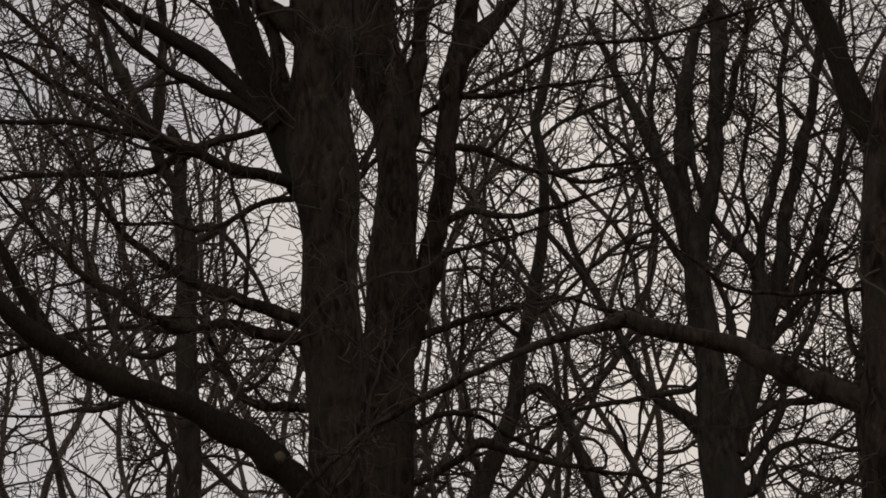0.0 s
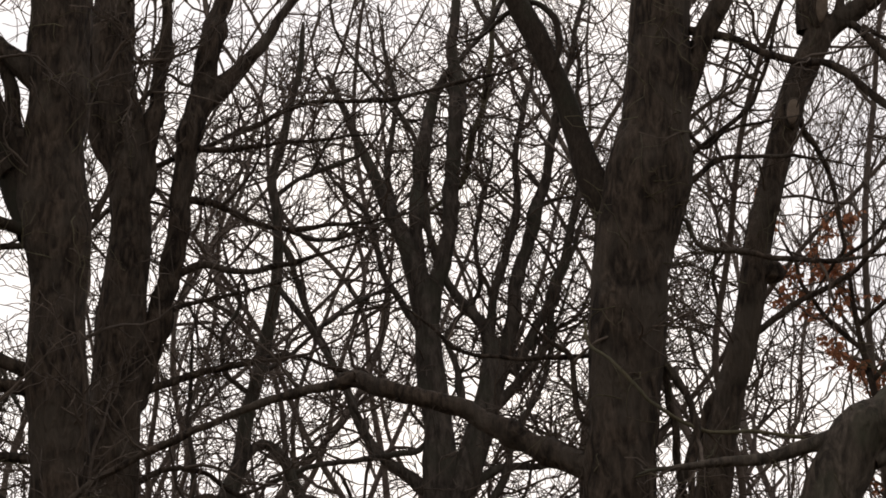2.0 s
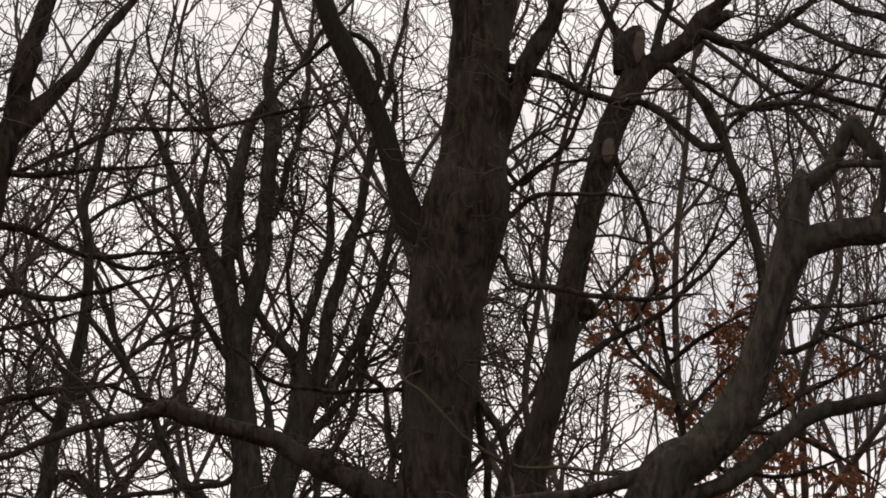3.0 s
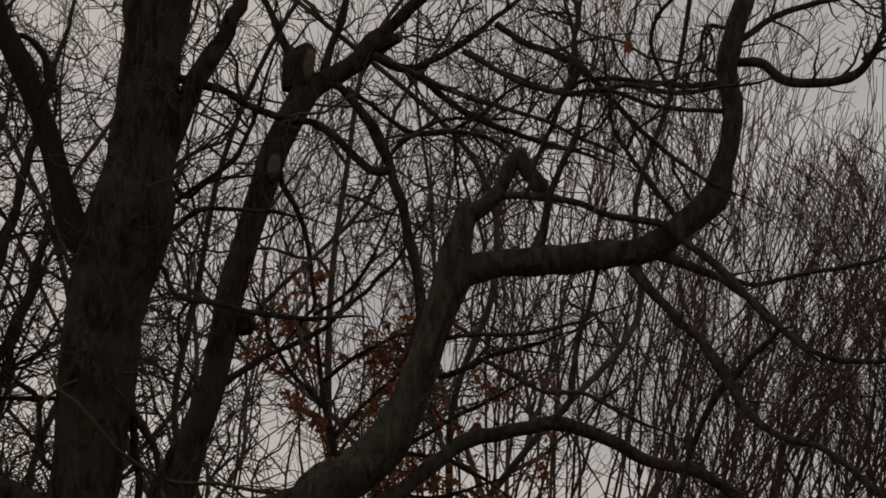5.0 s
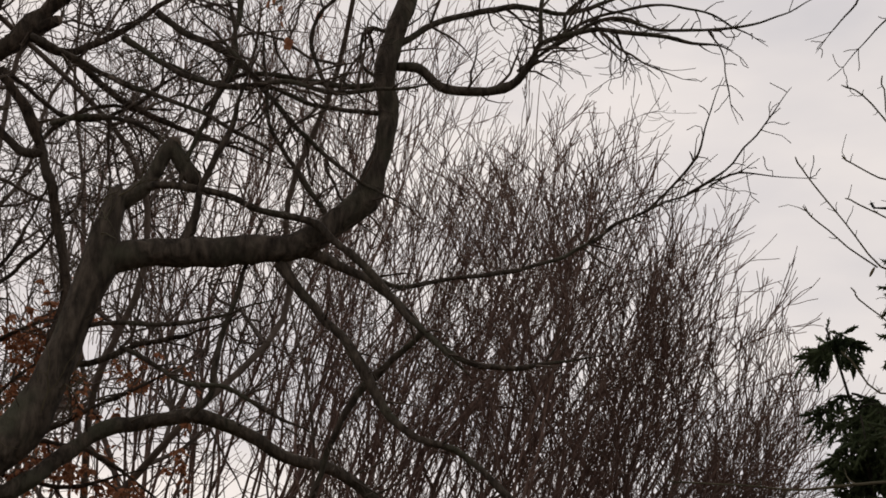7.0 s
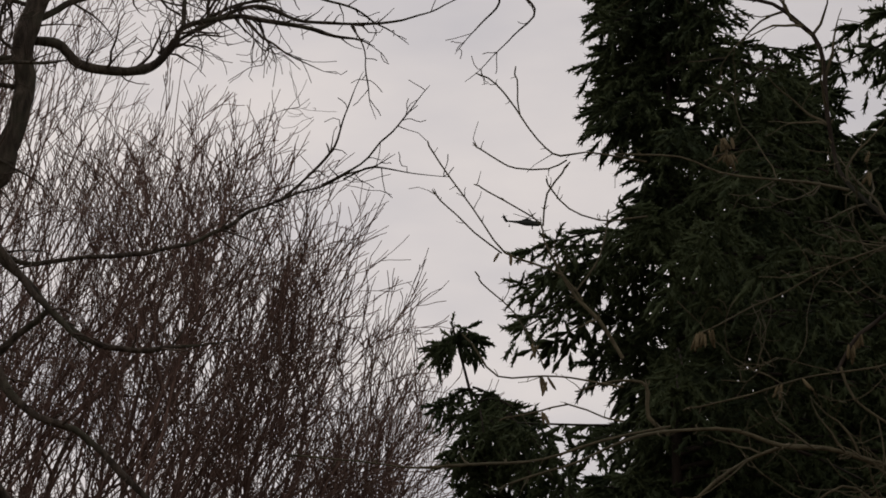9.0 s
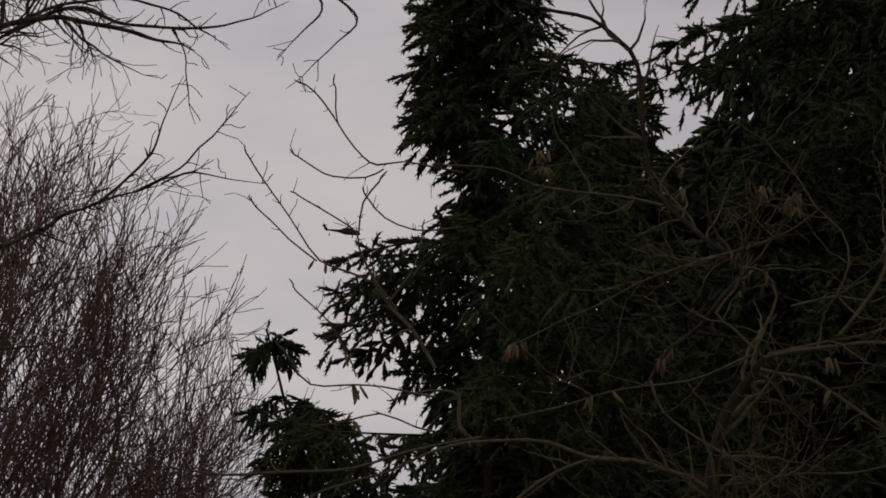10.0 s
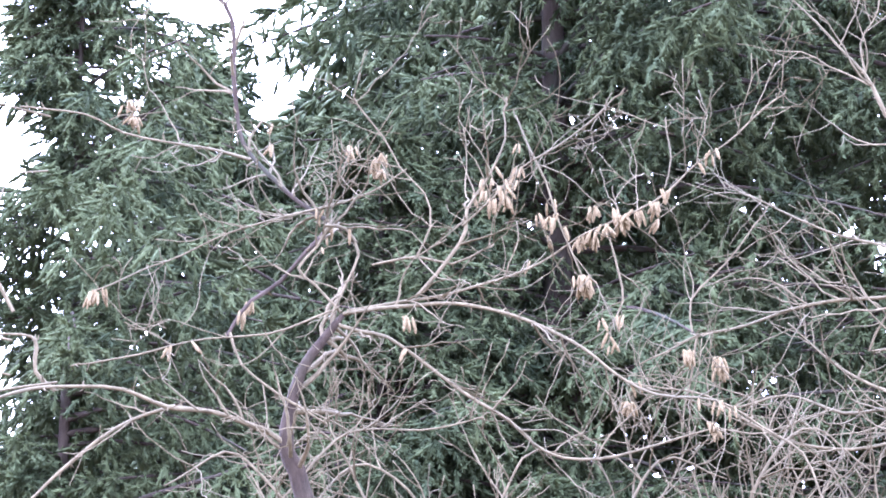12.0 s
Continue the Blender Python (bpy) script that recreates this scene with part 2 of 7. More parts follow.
def limb(tree, name, *points, cut=False, skin=None):
    spec = tree["spec"]
    thick = max(p[3] for p in points)
    line = smooth_line(points, 0.07 if thick < 0.05 else 0.09)
    rng = tree["rng"]
    off = rng.uniform(0, 99)
    big = name == "trunk" or thick > 0.15
    wob = 0.014 if big else 0.022 + 0.2 * thick
    for i, q in enumerate(line):
        k = min(1.0, i / 4)
        for axis, turn in ((0, 0.0), (1, 3.0), (2, 7.0)):
            soft = noise.noise((q[0] * 2.2, q[2] * 2.2, off + turn)) + (0.0 if big else 0.6 * noise.noise((q[2] * 6.0, q[0] * 6.0, off + turn)))
            line[i, axis] += k * wob * soft
        line[i, 3] *= 1 + (0.05 if big else 0.16) * noise.noise((q[0] * 3.1, q[2] * 3.1, off + 20)) + (0.0 if big else 0.12 * noise.noise((q[0] * 9, q[2] * 9, off + 30)))
    for _ in range(0 if big else int(len(line) / 14)):
        k, swell = rng.randrange(3, max(4, len(line) - 2)), rng.uniform(0.12, 0.38)
        for m in range(max(0, k - 2), min(len(line), k + 3)):
            line[m, 3] *= 1 + swell * math.exp(-0.8 * (m - k) ** 2)
    if not cut:
        line[-1, 3] *= 0.7
    shape = Shape()
    shape.tube(line, 20 if thick > 0.12 else (10 if thick > 0.04 else 6), 0.2 if thick > 0.03 else 0.0)
    ob = part(name, shape, skin or spec.get("skin", bark), tree["ob"])
    if cut:
        face = Shape()
        tip, d = line[-1], unit(line[-1, :3] - line[-2, :3])
        end = np.array([(*(tip[:3] - d * 0.005), tip[3] * 1.02), (*(tip[:3] + d * 0.012 + d * tip[3] * 0.3), tip[3] * 0.8), (*(tip[:3] + d * 0.016 + d * tip[3] * 0.45), tip[3] * 0.35)])
        face.tube(end, 12, 0.15)
        part("cut_face", face, cut_wood, ob, "pale sawn wood")
    if name != "stub":
        tree["lines"].append(line)
    return ob


def sprout(tree, shape, per_metre, length, level, habit, least_z=2.5, keep=None):
    """Side twigs along the limbs of a tree."""
    rng = tree["rng"]
    for line in tree["lines"]:
        seg = np.linalg.norm(np.diff(line[:, :3], axis=0), axis=1)
        total = seg.sum()
        slim = line[:, 3].max() < 0.09
        rate = per_metre * (1.0 if slim else 0.45)
        for _ in range(int(total * rate)):
            s = rng.uniform(0.1 if slim else 0.25, 0.99)
            i = min(len(line) - 2, int(s * (len(line) - 1)))
            q = line[i]
            if q[2] < least_z or (keep and not keep(q)):
                continue
            t = unit(line[i + 1, :3] - line[i, :3])
            side = unit(np.cross(t, np.array((rng.gauss(0, 1), rng.gauss(0, 1), rng.gauss(0, 1)))))
            ang = radians(rng.uniform(*habit["angle"]))
            ln = length * rng.uniform(0.45, 1.25)
            way = t * math.cos(ang) + side * math.sin(ang)
            # long ones spread along the edge of the wood, not out of it
            if ln > 1.8 and way[1] < -0.3:
                continue
            grow(shape, rng, q[:3] + side * q[3] * 0.5, way, ln, min(q[3] * 0.75, 0.006 + ln * 0.010), level, habit)


SPEC = {
    "A": dict(label="tall bare beech with smooth dark grey bark and spreading limbs", category="tree", seed=11, group="bare wood trees"),
    "B": dict(label="bare tree with two upright mossy brown stems", category="tree", seed=12, group="bare wood trees"),
    "C": dict(label="slim dark bare tree with forked crooked branches", category="tree", seed=13, skin=bark_mid_haze, group="bare wood trees"),
    "S": dict(label="thin winding bare tree with twisting side branches", category="tree", seed=14, skin=bark_mid_haze, group="bare wood trees"),
    "D": dict(label="bare tree dividing into many upright brown stems", category="tree", seed=15, skin=bark_mid_haze, group="bare wood trees"),
    "E": dict(label="thick bare beech trunk with one broken sawn lower limb", category="tree", seed=16, group="bare wood trees"),
    "F": dict(label="leaning bare tree with sawn stubs at its fork", category="tree", seed=17, group="bare wood trees"),
    "G": dict(label="crooked bare tree with bent limb and sawn grey stub", category="tree", seed=18, skin=bark_grey, group="bare wood trees"),
    "R": dict(label="young beech holding on to rusty brown dead leaves", category="sapling", seed=21),
    "K": dict(label="pale bare shrub with hanging brown catkins before spruces", category="shrub", seed=19, skin=bark_pale, group="catkin shrubs"),
    "P": dict(label="thin pale arching shrub branches before dark spruces", category="shrub", seed=20, skin=bark_pale, group="catkin shrubs"),
}

# ---- ground ----
gx = np.concatenate([[-3000, -900, -300, -120], np.linspace(-60, 60, 49), [120, 300, 900, 3000]])
gv = [(x, y, (0.0 if max(abs(x), abs(y)) > 61 else 0.05 * noise.noise((x * 0.3, y * 0.3, 0))) - 0.06) for x in gx for y in gx]
gn = len(gx)
ground_mesh = bpy.data.meshes.new("ground")
ground_mesh.from_pydata(gv, [], [(i * gn + j, (i + 1) * gn + j, (i + 1) * gn + j + 1, i * gn + j + 1) for i in range(gn - 1) for j in range(gn - 1)])
ground_mesh.materials.append(litter)
tagged(new("ground", ground_mesh), "brown leaf litter on the woodland floor", "ground", kind="structure")

# ---- the trees of the wood ----

# beech
tree_a = plant("beech", -0.84, 19.98, SPEC["A"])
limb(tree_a, "trunk", (0.00, 0.00, -0.25, 0.440), (0.00, 0.00, 0.00, 0.400), (0.00, 0.00, 0.45, 0.328), (0.00, 0.00, 2.14, 0.296), (-0.01, -0.00, 3.66, 0.280), (-0.03, -0.00, 5.05, 0.264), (-0.06, -0.00, 5.86, 0.254), (-0.09, -0.00, 6.35, 0.260), (-0.11, -0.00, 6.84, 0.254), (-0.13, -0.01, 7.34, 0.256), (-0.16, -0.01, 7.74, 0.282), (-0.20, -0.01, 8.10, 0.303), (-0.22, -0.01, 8.46, 0.277), (-0.22, -0.01, 8.98, 0.262), (-0.22, -0.01, 9.51, 0.265), (-0.22, -0.01, 9.83, 0.261), (-0.33, -0.17, 11.03, 0.185), (-0.32, -0.29, 12.23, 0.110), (-0.77, -0.13, 13.43, 0.034))
limb(tree_a, "limb", (-0.32, -0.02, 7.79, 0.170), (-0.47, 0.07, 8.15, 0.152), (-0.66, 0.15, 8.59, 0.149), (-0.87, 0.22, 9.07, 0.140), (-1.09, 0.30, 9.52, 0.127), (-1.23, 0.37, 9.99, 0.108), (-1.37, 0.45, 10.46, 0.078), (-1.66, 0.74, 11.77, 0.047), (-2.30, 0.88, 13.07, 0.016), skin=bark_wet_shaded)
limb(tree_a, "limb", (-0.47, -0.03, 8.35, 0.054), (-0.62, -0.08, 8.70, 0.049), (-0.77, -0.13, 9.09, 0.044), (-0.89, -0.19, 9.44, 0.040), (-0.97, -0.24, 9.74, 0.030), (-1.39, -0.57, 11.06, 0.018), (-1.78, -0.39, 12.38, 0.006), skin=bark_wet_shaded)
limb(tree_a, "limb", (-0.36, -0.02, 9.13, 0.109), (-0.61, 0.02, 9.39, 0.095), (-0.79, 0.06, 9.56, 0.085), (-1.02, 0.09, 9.87, 0.066), (-1.71, 0.29, 10.98, 0.039), (-2.78, 0.19, 12.09, 0.013))
limb(tree_a, "limb", (-0.59, -0.03, 8.32, 0.083), (-0.77, -0.02, 8.54, 0.079), (-1.14, -0.02, 8.90, 0.072), (-1.54, -0.03, 9.18, 0.060), (-2.04, -0.07, 9.47, 0.048), (-2.44, -0.10, 9.69, 0.033), (-3.49, -0.08, 10.41, 0.020), (-4.46, -0.53, 11.13, 0.007), skin=bark_wet_shaded)
limb(tree_a, "limb", (-0.69, -0.04, 8.37, 0.059), (-0.94, -0.04, 8.56, 0.049), (-1.28, -0.05, 8.71, 0.042), (-1.63, -0.07, 8.90, 0.035), (-1.98, -0.10, 9.22, 0.027), (-2.23, -0.11, 9.53, 0.020), (-3.00, -0.16, 10.61, 0.012), (-4.08, -0.23, 11.69, 0.004), skin=bark_wet_shaded)
limb(tree_a, "limb", (-0.32, -0.02, 7.79, 0.058), (-0.53, -0.11, 7.83, 0.053), (-0.86, -0.22, 7.88, 0.043), (-1.14, -0.32, 7.94, 0.043), (-1.37, -0.43, 8.01, 0.048), (-1.65, -0.54, 8.07, 0.036), (-1.96, -0.67, 8.11, 0.029), (-2.37, -0.81, 8.11, 0.024), (-2.99, -1.01, 8.07, 0.017), (-3.22, -1.06, 8.07, 0.010), (-3.50, -1.20, 8.08, 0.003), skin=bark_wet_shaded)
limb(tree_a, "limb", (-0.57, -0.03, 8.34, 0.034), (-0.84, 0.03, 8.30, 0.032), (-1.14, 0.09, 8.23, 0.037), (-1.44, 0.14, 8.12, 0.049), (-1.68, 0.20, 8.01, 0.035), (-2.13, 0.22, 7.98, 0.027), (-2.57, 0.23, 7.97, 0.022), (-3.20, 0.20, 7.90, 0.015), (-3.46, 0.21, 7.88, 0.009), (-3.67, 0.18, 7.87, 0.003))
limb(tree_a, "limb", (-1.41, -0.11, 8.11, 0.034), (-1.74, -0.17, 8.23, 0.032), (-2.13, -0.24, 8.44, 0.029), (-2.46, -0.31, 8.62, 0.027), (-2.75, -0.38, 8.79, 0.025), (-3.13, -0.47, 8.95, 0.020), (-3.39, -0.54, 9.08, 0.012), (-3.72, -0.63, 9.21, 0.004))
limb(tree_a, "limb", (-1.51, -0.12, 8.17, 0.029), (-1.86, -0.09, 8.41, 0.027), (-2.16, -0.06, 8.73, 0.025), (-2.52, -0.05, 9.07, 0.023), (-2.88, -0.04, 9.37, 0.023), (-3.24, -0.04, 9.67, 0.018), (-3.50, -0.07, 9.87, 0.011), (-3.67, -0.06, 10.06, 0.004))
limb(tree_a, "limb", (-0.23, -0.01, 6.42, 0.067), (-0.42, -0.02, 6.46, 0.060), (-0.66, -0.03, 6.50, 0.053), (-0.99, -0.05, 6.55, 0.048), (-1.32, -0.07, 6.53, 0.041), (-1.61, -0.10, 6.62, 0.038), (-1.90, -0.13, 6.81, 0.034), (-2.18, -0.17, 6.96, 0.029), (-2.47, -0.21, 7.20, 0.024), (-2.77, -0.25, 7.53, 0.019), (-3.10, -0.31, 7.81, 0.015), (-3.30, -0.35, 7.99, 0.009), (-3.43, -0.42, 8.17, 0.003))
limb(tree_a, "limb", (-0.23, -0.01, 6.55, 0.076), (-0.45, -0.04, 6.63, 0.067), (-0.66, -0.07, 6.72, 0.057), (-0.99, -0.12, 6.83, 0.048), (-1.33, -0.17, 6.95, 0.041), (-1.61, -0.22, 7.13, 0.036), (-1.90, -0.28, 7.36, 0.029), (-2.14, -0.33, 7.66, 0.024), (-2.33, -0.38, 8.00, 0.019), (-2.63, -0.44, 8.37, 0.017), (-2.92, -0.52, 8.83, 0.012), (-3.06, -0.54, 9.04, 0.007), (-3.20, -0.59, 9.25, 0.003))
limb(tree_a, "limb", (-0.20, -0.01, 5.85, 0.047), (-0.46, 0.01, 5.87, 0.040), (-0.70, 0.03, 5.87, 0.038), (-0.90, 0.05, 6.02, 0.031), (-1.02, 0.08, 6.28, 0.026), (-1.18, 0.10, 6.55, 0.019), (-1.31, 0.12, 6.88, 0.015), (-1.41, 0.14, 7.13, 0.009), (-1.44, 0.11, 7.39, 0.003))
limb(tree_a, "limb", (-0.08, -0.00, 4.86, 0.132), (-0.26, -0.10, 5.06, 0.127), (-0.49, -0.19, 5.26, 0.122), (-0.77, -0.30, 5.50, 0.117), (-1.08, -0.41, 5.70, 0.107), (-1.40, -0.53, 5.82, 0.098), (-1.75, -0.66, 5.90, 0.093), (-2.06, -0.79, 6.06, 0.092), (-2.32, -0.91, 6.19, 0.095), (-2.53, -1.03, 6.31, 0.083), (-2.70, -1.15, 6.46, 0.076), (-2.96, -1.28, 6.66, 0.064), (-3.25, -1.43, 6.85, 0.050), (-3.67, -1.59, 7.13, 0.030), (-4.00, -1.88, 7.42, 0.010), skin=bark_wet_shaded)
limb(tree_a, "limb", (-2.43, -0.25, 6.37, 0.072), (-2.58, -0.31, 6.65, 0.057), (-2.74, -0.38, 6.95, 0.048), (-2.96, -0.45, 7.32, 0.038), (-3.15, -0.52, 7.65, 0.029), (-3.37, -0.60, 8.00, 0.017), (-3.62, -0.64, 8.34, 0.006), skin=bark_wet_shaded)
limb(tree_a, "limb", (-1.68, -0.14, 6.03, 0.029), (-2.02, -0.11, 6.24, 0.026), (-2.27, -0.06, 6.44, 0.024), (-2.61, -0.04, 6.39, 0.022), (-3.03, -0.04, 6.26, 0.017), (-3.27, -0.02, 6.19, 0.010), (-3.50, -0.09, 6.12, 0.003))
limb(tree_a, "limb", (-0.32, -0.02, 7.69, 0.029), (-0.56, -0.06, 7.65, 0.027), (-0.77, -0.11, 7.59, 0.022), (-1.00, -0.16, 7.42, 0.022), (-1.23, -0.21, 7.34, 0.019), (-1.47, -0.27, 7.37, 0.017), (-1.84, -0.35, 7.37, 0.012), (-2.04, -0.38, 7.39, 0.007), (-2.31, -0.40, 7.40, 0.003))
limb(tree_a, "limb", (0.14, 0.01, 7.95, 0.039), (0.26, 0.03, 8.29, 0.032), (0.38, 0.05, 8.53, 0.027), (0.43, 0.07, 8.90, 0.020), (0.60, 0.10, 9.23, 0.015), (0.74, 0.10, 9.47, 0.009), (0.81, 0.12, 9.72, 0.003))
limb(tree_a, "limb", (-0.42, -0.02, 8.38, 0.090), (-0.53, 0.02, 8.73, 0.075), (-0.60, 0.07, 9.01, 0.068), (-0.67, 0.11, 9.29, 0.062), (-0.79, 0.15, 9.55, 0.055), (-0.98, 0.24, 9.93, 0.045), (-1.21, 0.32, 10.57, 0.030), (-1.39, 0.40, 11.33, 0.010))
limb(tree_a, "stub", (-0.62, -0.04, 5.48, 0.085), (-0.54, -0.18, 5.42, 0.070), (-0.50, -0.33, 5.36, 0.056), cut=True)

# slender tree
tree_c = plant("slender_tree", -2.37, 22.88, SPEC["C"])
limb(tree_c, "trunk", (0.00, 0.00, -0.25, 0.199), (0.00, 0.00, 0.00, 0.181), (0.00, 0.00, 0.45, 0.148), (0.00, 0.00, 2.36, 0.134), (-0.01, -0.00, 4.02, 0.126), (-0.04, -0.00, 5.56, 0.119), (-0.07, -0.01, 6.27, 0.114), (-0.10, -0.01, 6.93, 0.110), (-0.12, -0.01, 7.49, 0.105), (-0.12, -0.01, 8.00, 0.105), (-0.16, -0.02, 8.29, 0.095), (-0.21, -0.02, 8.58, 0.078), (-0.21, -0.02, 8.87, 0.070), (-0.24, -0.03, 9.09, 0.067), (-0.33, -0.04, 9.30, 0.056))
limb(tree_c, "limb", (-0.21, -0.02, 8.58, 0.061), (-0.37, -0.12, 8.90, 0.061), (-0.52, -0.22, 9.24, 0.067), (-0.71, -0.33, 9.59, 0.062), (-0.91, -0.44, 10.02, 0.051), (-1.07, -0.55, 10.45, 0.039), (-1.19, -0.65, 10.77, 0.031), (-1.67, -0.87, 12.01, 0.019), (-2.17, -1.70, 13.26, 0.006))
limb(tree_c, "limb", (-0.47, -0.05, 9.24, 0.056), (-0.40, -0.15, 9.71, 0.051), (-0.37, -0.25, 10.09, 0.042), (-0.41, -0.35, 10.53, 0.034), (-0.37, -0.45, 10.85, 0.025), (-0.34, -0.74, 12.16, 0.015), (-0.18, -1.33, 13.48, 0.005))
limb(tree_c, "limb", (-0.11, -0.01, 8.12, 0.044), (0.09, -0.04, 8.17, 0.042), (0.25, -0.08, 8.27, 0.030), (0.47, -0.12, 8.43, 0.022), (0.75, -0.15, 8.54, 0.017), (1.08, -0.19, 8.67, 0.010), (1.29, -0.28, 8.80, 0.003))
limb(tree_c, "limb", (-0.13, -0.01, 8.21, 0.044), (0.09, -0.07, 8.27, 0.033), (0.31, -0.13, 8.08, 0.030), (0.55, -0.19, 7.72, 0.027), (0.77, -0.26, 7.31, 0.024), (0.93, -0.29, 6.99, 0.015), (1.09, -0.45, 6.68, 0.005))
limb(tree_c, "limb", (-0.13, -0.01, 6.60, 0.038), (-0.42, -0.05, 6.65, 0.033), (-0.74, -0.09, 6.52, 0.027), (-1.05, -0.14, 6.41, 0.022), (-1.52, -0.22, 6.37, 0.016), (-1.85, -0.23, 6.36, 0.010), (-2.19, -0.31, 6.35, 0.003))
limb(tree_c, "limb", (-0.11, -0.01, 7.10, 0.038), (-0.55, 0.01, 6.99, 0.033), (-0.83, 0.04, 7.23, 0.030), (-0.97, 0.09, 7.69, 0.031), (-1.15, 0.14, 8.11, 0.028), (-1.18, 0.20, 8.71, 0.025), (-1.33, 0.25, 9.32, 0.023), (-1.58, 0.28, 9.87, 0.017), (-1.72, 0.34, 10.18, 0.010), (-1.85, 0.28, 10.49, 0.003))
limb(tree_c, "limb", (-0.08, -0.01, 6.71, 0.038), (0.27, 0.00, 7.04, 0.030), (0.43, -0.01, 7.49, 0.025), (0.47, -0.03, 8.00, 0.022), (0.36, -0.07, 8.56, 0.019), (0.24, -0.10, 9.13, 0.017), (0.14, -0.13, 9.46, 0.010), (0.07, -0.08, 9.79, 0.003))
limb(tree_c, "limb", (-0.05, -0.01, 6.88, 0.033), (0.21, 0.08, 6.89, 0.030), (0.43, 0.16, 6.69, 0.027), (0.69, 0.23, 6.87, 0.022), (0.85, 0.30, 7.23, 0.017), (0.97, 0.32, 7.53, 0.010), (1.06, 0.37, 7.83, 0.003))
limb(tree_c, "limb", (-0.82, -0.10, 7.36, 0.025), (-0.71, -0.16, 6.90, 0.027), (-0.56, -0.22, 6.44, 0.027), (-0.27, -0.26, 6.00, 0.024), (-0.20, -0.33, 5.50, 0.024), (-0.17, -0.35, 5.14, 0.014), (-0.15, -0.52, 4.78, 0.005))
limb(tree_c, "limb", (-0.11, -0.01, 7.21, 0.033), (-0.61, 0.04, 7.28, 0.028), (-1.06, 0.08, 7.29, 0.025), (-1.50, 0.12, 7.19, 0.019), (-1.95, 0.15, 7.26, 0.017), (-2.26, 0.21, 7.32, 0.010), (-2.59, 0.25, 7.39, 0.003))

# twin stemmed tree
tree_b = plant("twin_stemmed_tree", -0.61, 22.99, SPEC["B"])
limb(tree_b, "trunk", (0.00, 0.00, -0.25, 0.443), (0.00, 0.00, 0.00, 0.403), (0.00, 0.00, 0.45, 0.330), (0.00, 0.00, 2.36, 0.298), (0.01, 0.00, 4.03, 0.281), (0.04, 0.00, 5.57, 0.265), (0.08, 0.00, 6.51, 0.257), (0.09, 0.00, 7.07, 0.252), (0.10, 0.00, 7.63, 0.243), (0.12, 0.00, 8.15, 0.239), (0.16, 0.00, 8.67, 0.207), (0.14, 0.00, 9.20, 0.202), (0.06, 0.00, 9.79, 0.227), (-0.04, -0.00, 10.27, 0.217), (-0.08, -0.00, 10.70, 0.212), (-0.09, -0.00, 11.07, 0.208), (-0.07, 0.11, 12.27, 0.148), (0.03, -0.01, 13.47, 0.087), (-0.69, -0.35, 14.67, 0.027))
limb(tree_b, "stem", (0.15, 0.00, 6.84, 0.109), (0.30, 0.01, 7.23, 0.115), (0.39, 0.01, 7.63, 0.121), (0.49, 0.01, 8.03, 0.122), (0.58, 0.01, 8.44, 0.117), (0.64, 0.01, 8.96, 0.112), (0.68, 0.01, 9.49, 0.113), (0.74, 0.01, 9.97, 0.125), (0.84, 0.01, 10.39, 0.126), (0.90, 0.01, 10.82, 0.109), (1.20, 0.16, 12.01, 0.078), (1.54, -0.13, 13.20, 0.046), (1.54, 0.36, 14.39, 0.014))
limb(tree_b, "stem", (0.17, 0.00, 8.73, 0.112), (0.27, 0.01, 9.32, 0.101), (0.31, 0.01, 9.79, 0.096), (0.38, 0.01, 10.22, 0.085), (0.44, 0.01, 10.70, 0.075), (0.46, 0.01, 11.13, 0.058), (0.58, 0.11, 12.51, 0.035), (0.62, 0.11, 13.88, 0.012))
limb(tree_b, "limb", (0.71, 0.01, 9.94, 0.114), (0.94, 0.04, 10.26, 0.097), (1.20, 0.08, 10.57, 0.075), (1.46, 0.10, 10.92, 0.058), (2.17, 0.32, 12.03, 0.035), (3.31, 0.01, 13.15, 0.012))
limb(tree_b, "limb", (0.34, 0.01, 7.18, 0.049), (0.64, 0.10, 7.33, 0.039), (1.09, 0.19, 7.49, 0.033), (1.48, 0.28, 7.61, 0.028), (1.82, 0.36, 7.66, 0.022), (2.16, 0.43, 7.59, 0.017), (2.50, 0.51, 7.55, 0.010), (2.70, 0.63, 7.51, 0.003))
limb(tree_b, "limb", (0.53, 0.01, 8.29, 0.044), (0.87, -0.07, 8.45, 0.036), (1.25, -0.16, 8.37, 0.030), (1.58, -0.25, 8.40, 0.025), (2.02, -0.35, 8.52, 0.019), (2.38, -0.41, 8.64, 0.012), (2.59, -0.56, 8.75, 0.004))
limb(tree_b, "limb", (-0.36, -0.01, 8.67, 0.028), (-0.08, 0.03, 8.97, 0.028), (0.14, 0.07, 9.31, 0.025), (0.59, 0.11, 9.62, 0.026), (1.05, 0.13, 9.81, 0.026), (1.39, 0.16, 10.02, 0.029), (1.80, 0.17, 10.24, 0.026), (2.20, 0.18, 10.30, 0.023), (2.71, 0.17, 10.33, 0.023), (3.18, 0.16, 10.47, 0.020), (3.69, 0.13, 10.61, 0.017), (4.01, 0.13, 10.72, 0.010), (4.38, 0.05, 10.82, 0.003))
limb(tree_b, "limb", (0.71, 0.01, 9.69, 0.040), (1.04, -0.09, 9.65, 0.028), (1.38, -0.20, 9.66, 0.025), (1.71, -0.31, 9.68, 0.020), (2.15, -0.43, 9.69, 0.014), (2.46, -0.54, 9.71, 0.008), (2.76, -0.64, 9.74, 0.003))
